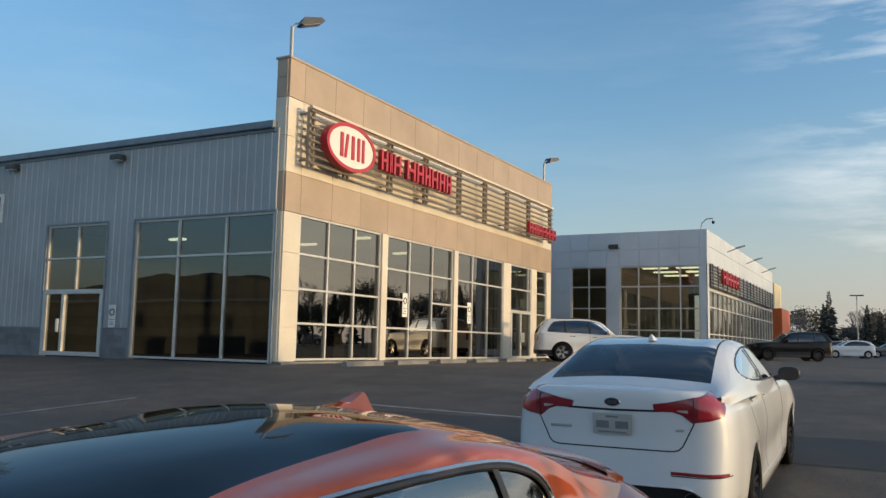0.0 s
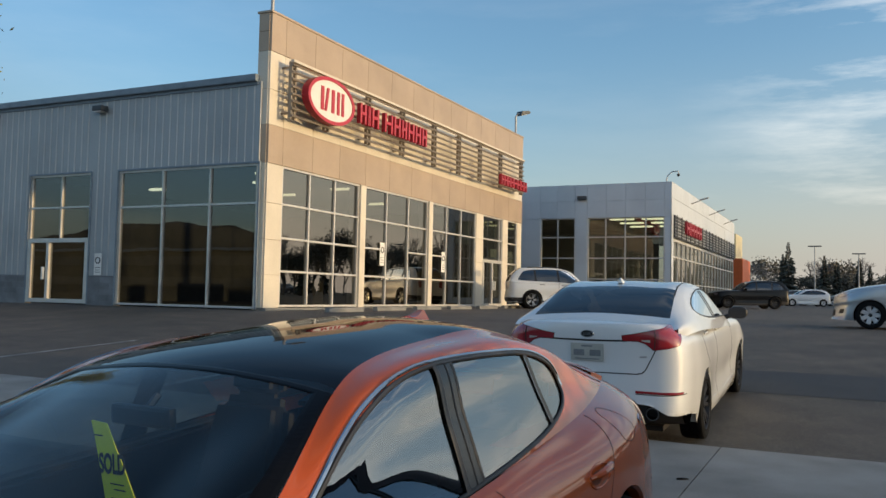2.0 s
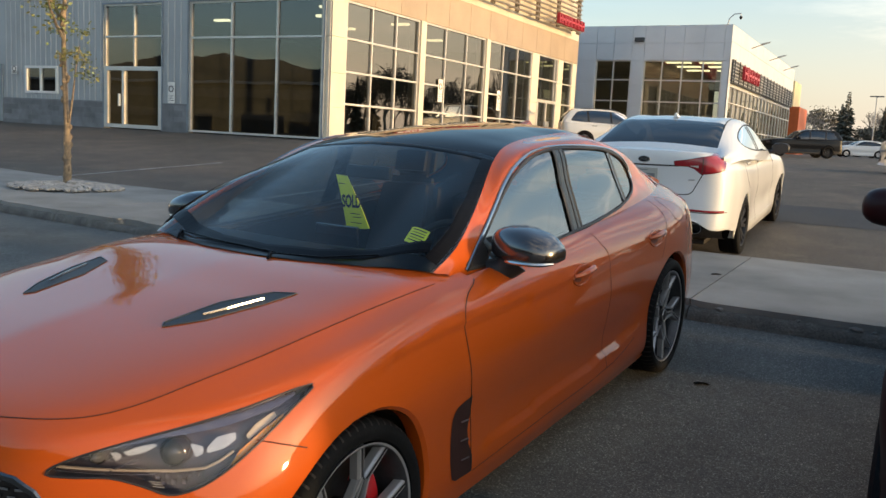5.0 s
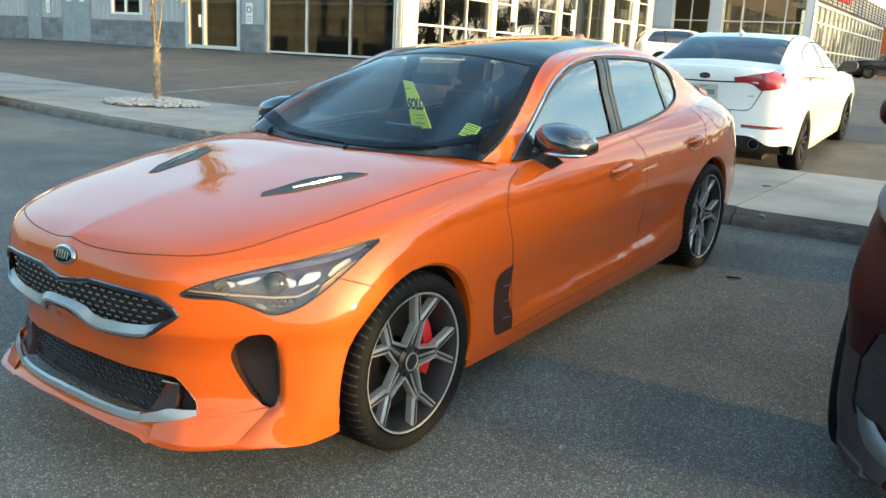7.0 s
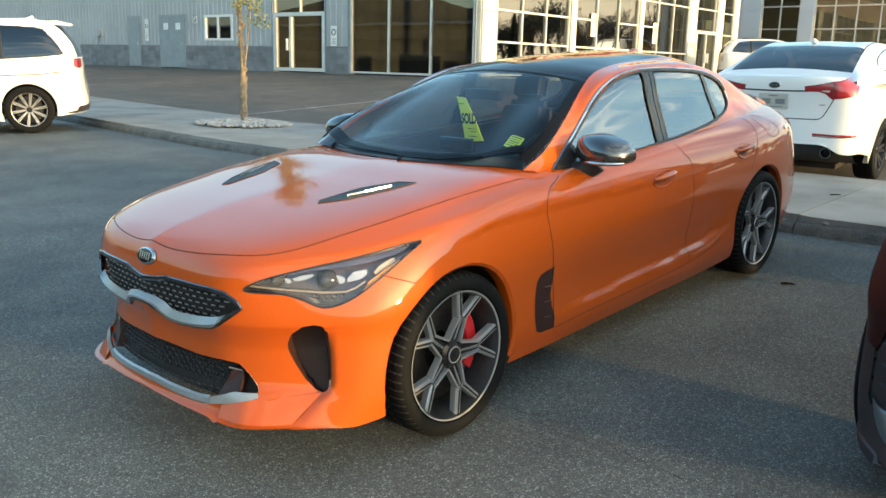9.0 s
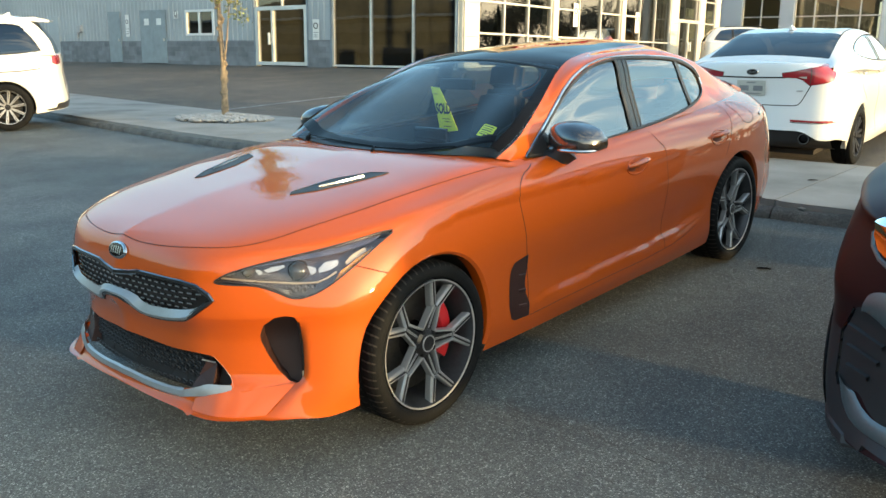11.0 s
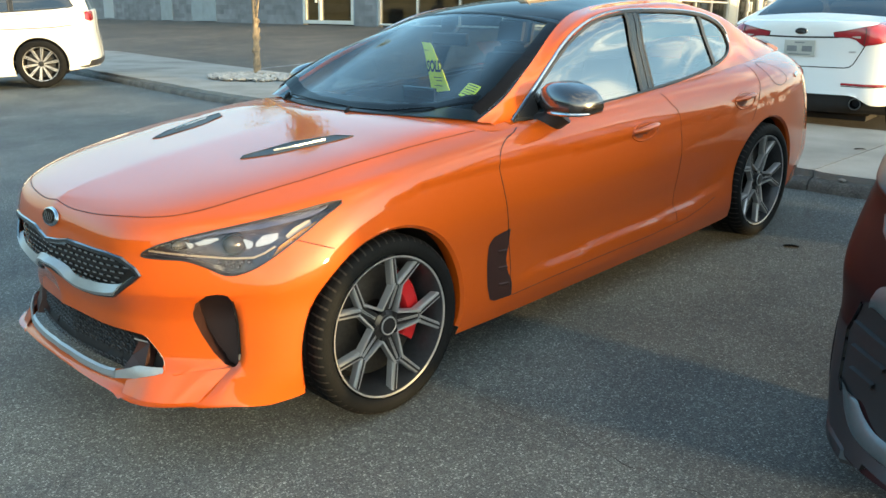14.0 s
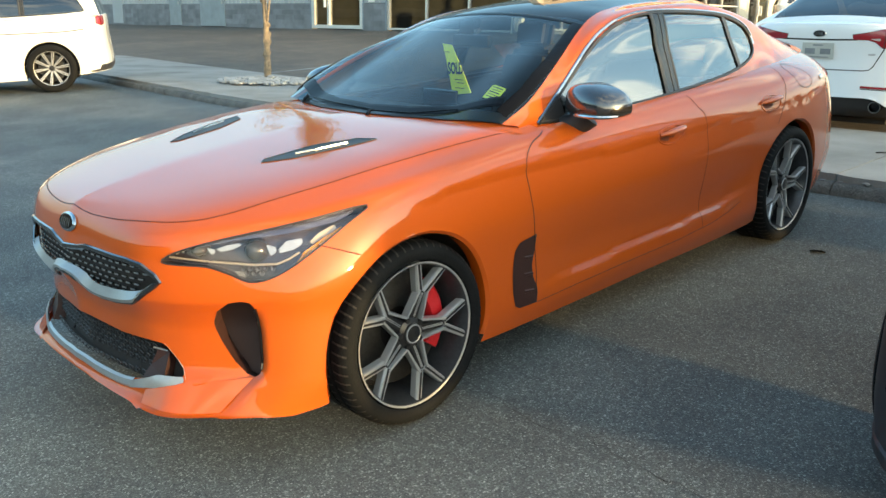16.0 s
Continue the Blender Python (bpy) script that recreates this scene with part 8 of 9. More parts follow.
opt_spec["ribbons"] = [("boot_seam", "rear", [(-.600, .960), (-.515, .785), (-.485, .757), (-.44, .748), (.44, .748), (.485, .757), (.515, .785), (.600, .960)], 0.010, 0.001, M_GAP, (1,), False),
    ("boot_handle_seam", "rear", [(-.36, 1.040), (-.18, 1.036), (0, 1.034), (.18, 1.036), (.36, 1.040)], 0.016, 0.002, M_GAP, (1,), False),
    ("reflector_strip", "rcorner", [(rear_a(.45, 3.885), .594), (rear_a(.64, 3.845), .587), (rear_a(.83, 3.73), .585)], 0.024, 0.006, M_TAIL, (1, -1), False),
    ("bumper_crease", "rcorner", [(rear_a(.45, 3.885), .575), (rear_a(.64, 3.845), .568), (rear_a(.86, 3.68), .575)], 0.008, 0.001, M_GAP, (1, -1), False),
    ("model_badge", "rear", [(.505, .888), (.328, .892)], 0.022, 0.003, M_STEEL, (1,), False),
    ("model_badge", "rear", [(-.465, .900), (-.525, .902)], 0.018, 0.003, M_STEEL, (1,), False),
    ("lamp_seam", "rcorner", TAIL, 0.008, 0.001, M_GAP, (1, -1), True),
    ("lamp_split", "rcorner", [(rear_a(.63, 3.85), 1.135), (rear_a(.615, 3.85), .965)], 0.010, 0.010, M_GAP, (1, -1), False),
    ("door_gap", "side", [(.88, 1.0), (.80, .88), (.77, .62), (.76, .3)], 0.006, 0.001, M_GAP, (1, -1), False),
    ("door_gap", "side", [(1.95, 1.03), (1.96, .72), (1.95, .28)], 0.006, 0.001, M_GAP, (1, -1), False),
    ("door_gap", "side", [(2.85, 1.09), (2.80, .88), (2.60, .72)], 0.006, 0.001, M_GAP, (1, -1), False),
    ("sill_line", "side", [(.6, .33), (1.5, .31), (2.4, .33)], 0.012, 0.004, P_WHITE, (1, -1), False)]
OPT_POSE = pose(-1.965, 10.42, ground_z(10.42) + 0.015, -3.75, 0, 180.3)
opt, ob_t, ot_t = build_car("sedan_car", OPT_POSE, "white four-door sedan with red tail lamps and black wheels", opt_spec)
mirror_unit(opt, M_BLACK, 0.975, 0.95, 1.09, 0.82)
handle_unit(opt, ob_t, P_WHITE, ((1.75, .97), (2.55, 1.0)))
roof_fin(opt, ot_t, 2.55, P_WHITE)
for sd in (1, -1):
    ribbon(ot_t, "top", [(sd * .585, 1.45), (sd * .575, 1.8), (sd * .57, 2.2), (sd * .575, 2.6), (sd * .60, 2.9)], 0.014, 0.001, 0.001, 1).make("roof_seam", M_GAP, opt)
plate_unit(opt, ob_t, "rear", 0.0, 0.928)
oval_badge(opt, ob_t, "rear", 0.0, 1.092, 0.065, 0.034)
g = Geo()
for w in np.linspace(-.80, .80, 17):
    t = abs(w) / .80
    g.v += [(w, 3.84 - 0.16 * t ** 3, .50 - 0.10 * t ** 4), (w, 3.82 - 0.16 * t ** 3, .40 - 0.03 * t), (w, 3.72 - 0.16 * t ** 3, .285), (w, 3.40, .25)]
g.f = [(4 * i + j, 4 * i + 4 + j, 4 * i + 5 + j, 4 * i + 1 + j) for i in range(16) for j in range(3)]
g.make("rear_diffuser", M_BLACK, opt, "black lower rear panel", smooth=True)
for sd in (-1, 1):
    g = Geo()
    g.lathe([(0.052, -0.12), (0.058, 0.0), (0.048, 0.0), (0.045, -0.12)], 20, pose(sd * 0.575, 3.845, 0.405, 0, 0, 90))
    g.make("exhaust_tip", M_DARKCHROME, opt, smooth=True)

# van
van_spec = dict(
    rails=warped(1.0, 3.06, 0.87, 1.985, 0.19, [.85, .87, .95, .99, 1.02, 1.06, 1.08, 1.09, 1.10, 1.12, 1.13, 1.12, 1.12, 1.12], 0.6, 1.0),
    canopy=([(.25, 1.08), (.5, 1.25), (.8, 1.45), (1.1, 1.62), (1.5, 1.72), (2.1, 1.755), (2.8, 1.75), (3.46, 1.72), (3.75, 1.45), (3.85, 1.14)],
            [.75, .73, .70, .68, .675, .67, .665, .66, .70, .76],
            [(.80, .5, 1.05), (.85, .65, 1.06), (.87, .85, 1.07), (.88, 1.1, 1.08), (.88, 1.5, 1.09), (.88, 2.1, 1.10), (.88, 2.8, 1.12), (.87, 3.35, 1.13), (.86, 3.68, 1.13), (.84, 3.83, 1.13)], 0.06, 0.025, 0.93),
    paint=P_WHITE, wheel=(0.365, 0.262, 0.23, "fan", 0.865), wheelbase=3.06, arch=0.41, width=1.985, clear=0.19,
    dlo=[(.70, 1.11), (1.5, 1.135), (2.8, 1.16), (3.56, 1.19), (3.62, 1.25), (3.46, 1.5), (3.28, 1.615), (2.5, 1.66), (1.5, 1.625), (1.2, 1.55), (.95, 1.38)],
    bars=[(1.55, 1.55, 0.08), (2.75, 2.75, 0.08)], belt_line=[(.7, 1.11), (1.5, 1.13), (2.8, 1.155), (3.7, 1.18)], top_line=[(1.5, 1.63), (2.8, 1.65)],
    side_glass=M_CGLASSDARK, screen_glass=M_CGLASSDARK, res=(10, 6), caliper=None,
    patches=[("tail_lamp", "rcorner", [(-.10, .99), (.05, .97), (.18, 1.0), (.16, 1.10), (.02, 1.13), (-.12, 1.11)], M_TAIL, 0.006, (1, -1), 0.02),
             ("bumper_insert", "rear", [(-.85, .22), (.85, .22), (.85, .38), (-.85, .38)], M_BLACK, 0.004, (1,), 0.03),
             ("bumper_insert", "side", [(3.48, .21), (3.95, .21), (3.95, .34), (3.78, .32), (3.45, .26)], M_BLACK, 0.004, (1, -1), 0.03)],
    ribbons=[("door_rail", "side", [(1.7, .90), (3.3, .905), (3.6, .93)], 0.015, 0.001, M_GAP, (1, -1), False),
             ("door_gap", "side", [(1.55, 1.10), (1.56, .7), (1.52, .3)], 0.008, 0.001, M_GAP, (1, -1), False)])
van, vb_t, vt_t = build_car("minivan", pose(-14.8, 1.3, ground_z(1.3), 3.4, 1.86, -30), "white minivan parked beside the kerb", van_spec)
roof_fin(van, vt_t, 3.15, P_WHITE)
g = Geo()
g.prism([(3.30, 1.705), (3.60, 1.72), (3.82, 1.66), (3.82, 1.63), (3.45, 1.66)], 0, -0.64, 0.64)
g.make("roof_spoiler", P_WHITE, van)
g = Geo()
for sd in (1, -1):
    g = Geo()
    g.tube([(sd * .63, 1.5, 1.70), (sd * .635, 1.6, 1.745), (sd * .63, 3.2, 1.745), (sd * .62, 3.35, 1.70)], 0.018, 8)
    g.make("roof_rail", P_WHITE, van)


def suv_spec(paint, **k):
    d = dict(
        rails=warped(0.93, 2.85, 1.0, 1.95, 0.20, [.90, .92, .99, 1.03, 1.05, 1.07, 1.08, 1.085, 1.09, 1.11, 1.13, 1.13, 1.12, 1.12], 0.65, 1.0),
        canopy=([(.55, 1.12), (.8, 1.27), (1.05, 1.45), (1.3, 1.60), (1.7, 1.69), (2.2, 1.72), (2.8, 1.71), (3.35, 1.67), (3.65, 1.42), (3.78, 1.13)],
                [.74, .72, .69, .665, .65, .645, .64, .635, .67, .73],
                [(.80, .75, 1.06), (.84, .9, 1.065), (.85, 1.1, 1.07), (.86, 1.3, 1.075), (.86, 1.7, 1.08), (.86, 2.2, 1.09), (.86, 2.8, 1.10), (.85, 3.3, 1.11), (.84, 3.6, 1.12), (.81, 3.76, 1.12)], 0.055, 0.025, 0.93),
        paint=paint, wheel=(0.375, 0.25, 0.24, "plain", 0.845), wheelbase=2.85, arch=0.425, width=1.95, clear=0.20,
        dlo=[(.95, 1.10), (1.7, 1.12), (2.6, 1.14), (3.35, 1.17), (3.42, 1.22), (3.25, 1.48), (3.05, 1.58), (2.4, 1.62), (1.7, 1.60), (1.42, 1.53), (1.2, 1.38)],
        bars=[(1.75, 1.8, 0.08), (2.7, 2.75, 0.08)], belt_line=[(.9, 1.10), (1.7, 1.115), (2.7, 1.14)], top_line=[(1.7, 1.605), (2.7, 1.615)],
        side_glass=M_CGLASSDARK, screen_glass=M_CGLASSDARK, res=(8, 5), cladding=M_BLACK,
        patches=[("tail_lamp", "rcorner", [(-.10, .80), (.02, .78), (.06, 1.05), (-.02, 1.10), (-.12, 1.05)], M_TAIL, 0.006, (1, -1), 0.03),
                 ("headlamp", "corner", [(-.10, .80), (.10, .79), (.16, .90), (.0, .95), (-.12, .92)], M_LAMPDARK, 0.005, (1, -1), 0.03),
                 ("sill_cladding", "side", [(.42, .21), (2.43, .21), (2.43, .34), (.42, .34)], M_BLACK, 0.006, (1, -1), 0.04),
                 ("bumper_cladding", "side", [(3.27, .22), (3.85, .25), (3.85, .46), (3.24, .46)], M_BLACK, 0.006, (1, -1), 0.04),
                 ("bumper_cladding", "rear", [(-.9, .25), (.9, .25), (.9, .45), (-.9, .45)], M_BLACK, 0.006, (1,), 0.04)],
        ribbons=[("door_gap", "side", [(1.75, 1.09), (1.76, .7), (1.74, .35)], 0.01, 0.001, M_GAP, (1, -1), False), ("door_gap", "side", [(.85, 1.05), (.82, .7), (.80, .35)], 0.01, 0.001, M_GAP, (1, -1), False)])
    d.update(k)
    return d


suv, sb_t, sr_t = build_car("suv_car", pose(-10.0, 36.0, ground_z(36), 0, 0, 118) @ Matrix.Scale(1.06, 4), "white sport utility car with dark windows by the showroom", suv_spec(P_WHITE))
mirror_unit(suv, P_WHITE, 1.0, 1.05, 1.17)
handle_unit(suv, sb_t, M_CHROME, ((1.55, .98), (2.45, 1.0)))
for sd in (1, -1):
    Geo().tube([(sd * .62, 1.5, 1.66), (sd * .62, 1.6, 1.715), (sd * .61, 3.0, 1.71), (sd * .60, 3.1, 1.66)], 0.018, 6).make("roof_rail", M_BLACK, suv)
dsuv, _, _ = build_car("suv_car", pose(-6.9, 53.6, ground_z(53.6), 0, 0, -64), "near-black sport utility car parked in the far lot", dict(suv_spec(P_DARK), wheel=(0.375, 0.25, 0.24, "black", 0.845)))
mirror_unit(dsuv, P_DARK, 1.0, 1.05, 1.17)

# silver hatchback
hatch_k = dict(
    rails=warped(0.82, 2.57, 0.72, 1.72, 0.16, [.72, .75, .84, .90, .94, .985, 1.0, 1.005, 1.01, 1.03, 1.04, 1.04, 1.03, 1.03], 0.4, 0.8),
    canopy=([(.30, 1.03), (.55, 1.16), (.82, 1.29), (1.1, 1.40), (1.5, 1.465), (1.95, 1.48), (2.4, 1.46), (2.8, 1.40), (3.05, 1.22), (3.2, 1.03)],
            [.66, .63, .60, .57, .56, .555, .55, .55, .58, .63],
            [(.72, .5, .985), (.735, .65, .99), (.74, .85, .995), (.745, 1.1, 1.0), (.745, 1.5, 1.005), (.745, 1.95, 1.01), (.74, 2.4, 1.02), (.735, 2.8, 1.03), (.72, 3.05, 1.03), (.70, 3.2, 1.03)], 0.05, 0.02, 0.93),
    wheel=(0.31, 0.205, 0.19, "cover", 0.745), wheelbase=2.57, arch=0.35, width=1.72, clear=0.16,
    dlo=[(.72, 1.02), (1.5, 1.03), (2.3, 1.045), (2.75, 1.07), (2.78, 1.12), (2.6, 1.27), (2.3, 1.355), (1.9, 1.38), (1.5, 1.37), (1.2, 1.31), (.95, 1.17)],
    bars=[(1.6, 1.6, 0.08), (2.4, 2.35, 0.05)], belt_line=[(.7, 1.02), (1.6, 1.032), (2.4, 1.05)], top_line=[(1.6, 1.377), (2.4, 1.34)],
    side_glass=M_CGLASSDARK, screen_glass=M_CGLASSDARK, res=(8, 5),
    patches=[("headlamp", "corner", [(-.12, .70), (.12, .70), (.32, .83), (.20, .85), (.0, .80), (-.12, .76)], M_REFLECTOR, 0.004, (1, -1), 0.025),
             ("front_intake", "front", [(-.5, .28), (.5, .28), (.45, .42), (-.45, .42)], M_BLACK, 0.004, (1,), 0.03),
             ("fog_recess", "corner", [(-.05, .33), (.10, .34), (.14, .44), (.0, .43)], M_BLACK, 0.004, (1, -1), 0.02),
             ("tail_lamp", "rcorner", [(-.3, .80), (-.15, .80), (-.12, 1.0), (-.28, 1.02)], M_TAIL, 0.006, (1, -1), 0.03)],
    ribbons=[("door_gap", "side", [(.70, .99), (.66, .7), (.66, .3)], 0.008, 0.001, M_GAP, (1, -1), False), ("door_gap", "side", [(1.6, 1.0), (1.6, .7), (1.58, .3)], 0.008, 0.001, M_GAP, (1, -1), False)])
silver, _, _ = build_car("hatchback_car", pose(0.62, 21.05, ground_z(21), 0, 0, -92), "silver hatchback with white wheel covers in the far lot", sedan_spec(P_SILVER, **hatch_k))
mirror_unit(silver, P_SILVER, 0.87, 0.85, 1.07, 0.85)

# dark maroon crossover in the next stall
CLAMP = [(.105, .895), (.085, .945), (.02, .965), (-.10, .955), (-.22, .91), (-.16, .850), (-.03, .832), (.06, .855)]
BROW = ([(.077, .652), (.072, .690), (.040, .722), (-.03, .742), (-.15, .747)], [(.075, .650), (.050, .650), (-.005, .640), (-.06, .622), (-.16, .612)])
FOG = [(.125, .640), (.172, .545), (.155, .40), (.115, .360), (.04, .385), (-.05, .340), (-.20, .340), (-.20, .62), (-.06, .625), (0, .643), (.07, .660)]
ARC = ([(.152, .408), (.133, .370), (.097, .322), (.03, .287), (-.09, .281), (-.20, .285)], [(.085, .378), (.058, .378), (.035, .364), (-.005, .346), (-.07, .334), (-.20, .345)])
FOOT = [(.30, .56), (.30, .19), (-.22, .19), (-.22, .283), (-.09, .279), (.03, .286), (.10, .322), (.137, .373), (.16, .415), (.176, .545)]
FOG = rounded(FOG, 4)
M_SATINGREY = surf("dark_satin_trim", (0.13, 0.15, 0.16), 0.36, metal=0.5, var=0.06)
cross_k = suv_spec(P_MAROON, cladding=M_BLACK, ribbons=[
    ("bumper_blade", "front", [(-.93, .30), (-.82, .235), (-.6, .21), (0, .205), (.6, .21), (.82, .235), (.93, .30)], 0.045, 0.008, M_BLACK, (1,), False),
    ("lamp_seal", "corner", CLAMP, 0.010, 0.003, M_BLACK, (1, -1), True),
    ("lamp_trim", "corner", [(.122, .90), (.104, .858), (.05, .828), (-.02, .812), (-.16, .80)], 0.018, 0.006, M_SATINGREY, (1, -1), False),
    ("fog_rim", "corner", [(.125, .645), (.176, .545), (.160, .40), (.137, .37)], 0.012, 0.008, M_GLOSSBLACK, (1, -1), False),
    ("hood_gap", "top", [(-.74, .6), (-.73, .0), (-.66, -.45), (-.48, -.64), (0, -.72), (.48, -.64), (.66, -.45), (.73, .0), (.74, .6)], 0.008, 0.001, M_GAP, (1,), False)],
    patches=[("headlamp", "corner", CLAMP, M_REFLECTOR, 0.003, (1, -1), 0.015), ("corner_cladding", "corner", FOOT, M_BLACK, 0.003, (1, -1), 0.02),
             ("fog_recess", "corner", FOG, M_BLACK, 0.004, (1, -1), 0.01),
             ("front_intake", "front", [(-.55, .28), (.55, .28), (.50, .55), (-.50, .55)], M_BLACK, 0.004, (1,), 0.03),
             ("grille", "front", [(-.5, .72), (.5, .72), (.45, .90), (-.45, .90)], M_BLACK, 0.004, (1,), 0.03)],
    rails=warped(0.88, 2.66, 0.86, 1.82, 0.19, [.90, .92, .965, .99, 1.01, 1.04, 1.06, 1.07, 1.08, 1.10, 1.12, 1.12, 1.11, 1.11], 0.6, 1.0), wheelbase=2.66, width=1.82, wheel=(0.35, 0.235, 0.22, "plain", 0.785), arch=0.395,
    canopy=([(.45, 1.08), (.7, 1.2), (.95, 1.35), (1.2, 1.49), (1.6, 1.58), (2.0, 1.61), (2.5, 1.6), (3.0, 1.55), (3.25, 1.35), (3.4, 1.12)],
            [.70, .68, .65, .62, .605, .60, .595, .59, .62, .67],
            [(.75, .65, 1.04), (.77, .8, 1.05), (.78, 1.0, 1.055), (.785, 1.2, 1.06), (.785, 1.6, 1.07), (.785, 2.0, 1.075), (.785, 2.5, 1.08), (.78, 2.95, 1.10), (.77, 3.2, 1.11), (.74, 3.38, 1.11)], 0.055, 0.02, 0.93),
    dlo=[(.85, 1.08), (1.5, 1.095), (2.4, 1.11), (2.95, 1.14), (3.0, 1.19), (2.85, 1.38), (2.65, 1.47), (2.1, 1.51), (1.6, 1.495), (1.35, 1.43), (1.1, 1.29)], belt_line=[(.8, 1.08), (1.6, 1.095), (2.5, 1.11)], top_line=[(1.6, 1.498), (2.5, 1.5)], bars=[(1.6, 1.65, 0.08), (2.4, 2.4, 0.06)])
CROSS_POSE = pose(1.392, 0.66, ground_z(0.66) + 0.002, 3.73, 0, -1.5)
cross, cb_t, _ = build_car("crossover_car", CROSS_POSE, "dark maroon crossover with a black lower bumper and satin trim", cross_k)
for sd in (1, -1):
    for nm, (one, two) in (("fog_brow", BROW), ("skid_arc", ARC)):
        g, n = Geo(), 5
        one, two = spline(one, 5), spline(two, 5)
        for a, b in zip(one, two):
            for k in range(n):
                q = a + (b - a) * k / (n - 1)
                g.v.append(tuple(drop_on(cb_t, "corner", float(q[0]), float(q[1]), 0.004 if k in (0, n - 1) else 0.013, sd)[0]))
        g.f = [(n * i + k, n * i + n + k, n * i + n + 1 + k, n * i + 1 + k) for i in range(len(one) - 1) for k in range(n - 1)]
        g.make(nm, M_SATINGREY, cross, smooth=True)
    for (a0, h0), (a1, h1) in (((.138, .58), (-.04, .568)), ((.128, .512), (-.03, .510)), ((.115, .449), (0, .449))):
        ribbon(cb_t, "corner", [(a0, h0), (a1, h1)], 0.018, 0.012, 0.005, sd).make("fog_fin", M_BLACK, cross)
    patch(cb_t, "corner", CLAMP, 0.010, 0.015, sd).make("lamp_cover", M_LENS, cross, smooth=True).visible_shadow = False
    c, nn = drop_on(cb_t, "corner", -.02, .89, 0.004, sd)
    mt = Matrix.Translation(c) @ nn.to_track_quat("X", "Z").to_matrix().to_4x4()
    Geo().lathe([(0.045, -0.01), (0.048, 0.004), (0.038, 0.005), (0.025, 0.008), (0.001, 0.009)], 20, mt).make("projector_lens", M_GLOSSBLACK, cross, smooth=True)
mirror_unit(cross, P_MAROON, 0.97, 1.25, 1.14)

# cars of the far lot, plain copies in several colours
far = []
for nm, paint, kw, lab in (("hatchback_car", P_WHITE, hatch_k, "white hatchback far across the lot"), ("hatchback_car", P_GREY, hatch_k, "grey hatchback far across the lot"), ("hatchback_car", P_BLUE, hatch_k, "dark blue hatchback far across the lot")):
    k2 = dict(kw)
    k2["res"], k2["ribbons"] = (5, 3), []
    k2["patches"] = []
    far.append((nm, paint, k2, lab))
first = []
for (nm, paint, k2, lab), (x, y, a) in zip(far, ((-4.6, 78.5, -70), (-6.5, 88, -75), (1.5, 92, -60))):
    c, _, _ = build_car(nm, pose(x, y, ground_z(y), 0, 0, a), lab, sedan_spec(paint, **k2), "cars in the far lot")
    first.append(c)
for i, (x, y, a) in enumerate(((-1.5, 88, -80), (-4.2, 93, 100), (4.8, 90, -85), (8.5, 93, 95), (12.5, 88, -80), (17, 93, -95), (-2.0, 99, 90), (6.5, 101, -85), (14, 100, 95), (22, 92, -80), (28, 96, 85), (36, 92, -85))):
    copy_thing(first[(i * 2 + 1) % 3], pose(x, y, ground_z(y), 0, 0, a))

# ---- the young street tree with its ring of stones ----
TX, TY, TZ = -10.4, 6.0, ground_z(4.3) + 0.165
tree = thing("young_tree", pose(TX, TY, TZ), "slender young tree with peeling bark and sparse green leaves", "tree")
rt = random.Random(11)
trunk = [(0.02 * math.sin(z * 2.1) + 0.035 * z * 0.25, 0.02 * math.cos(z * 1.7), z) for z in np.linspace(-0.05, 5.2, 22)]
rad = [0.095 * (1 - 0.13 * z) if z > 0.9 else 0.115 + 0.02 * math.sin(z * 9) for z in np.linspace(-0.05, 5.2, 22)]
rad = [max(0.016, 0.46 * r * (0.8 if z > 3 else 1)) for r, z in zip(rad, np.linspace(0, 5.2, 22))]
Geo().tube(trunk, rad, 10).make("trunk", M_BARK, tree, "brown trunk with dark peeled patches", smooth=True)
g = Geo()
for q in range(26):
    z = rt.uniform(0.2, 2.6)
    a = rt.uniform(0, 6.28)
    c = Vector((trunk[int(z * 4)][0] + 0.043 * math.cos(a), trunk[int(z * 4)][1] + 0.043 * math.sin(a), z))
    b = bmesh.new()
    bmesh.ops.create_icosphere(b, subdivisions=1, radius=1.0)
    g.bm(b, Matrix.Translation(c) @ pose(0, 0, 0, rt.uniform(-20, 20), rt.uniform(-20, 20), rt.uniform(0, 360)) @ Matrix.Diagonal((0.022, 0.035, rt.uniform(0.03, 0.09), 1)))
tagged(g.make("bark", M_BARK, tree), kind="stuff")
limbs, tips = [], []
for q in range(15):
    z0 = rt.uniform(2.1, 4.6)
    a = q * 2.4
    reach = rt.uniform(0.5, 0.9) * (1.0 - 0.16 * z0)
    p0 = Vector((trunk[min(21, int(z0 * 4))][0], trunk[min(21, int(z0 * 4))][1], z0))
    pts = [p0 + Vector((math.cos(a + 0.2 * k) * reach * k / 4, math.sin(a + 0.2 * k) * reach * k / 4, 0.22 * k + rt.uniform(-0.03, 0.05))) for k in range(5)]
    Geo().tube(pts, [0.028, 0.022, 0.016, 0.011, 0.006], 6).make("limb", M_BARK, tree, smooth=True)
    tips += pts[1:]
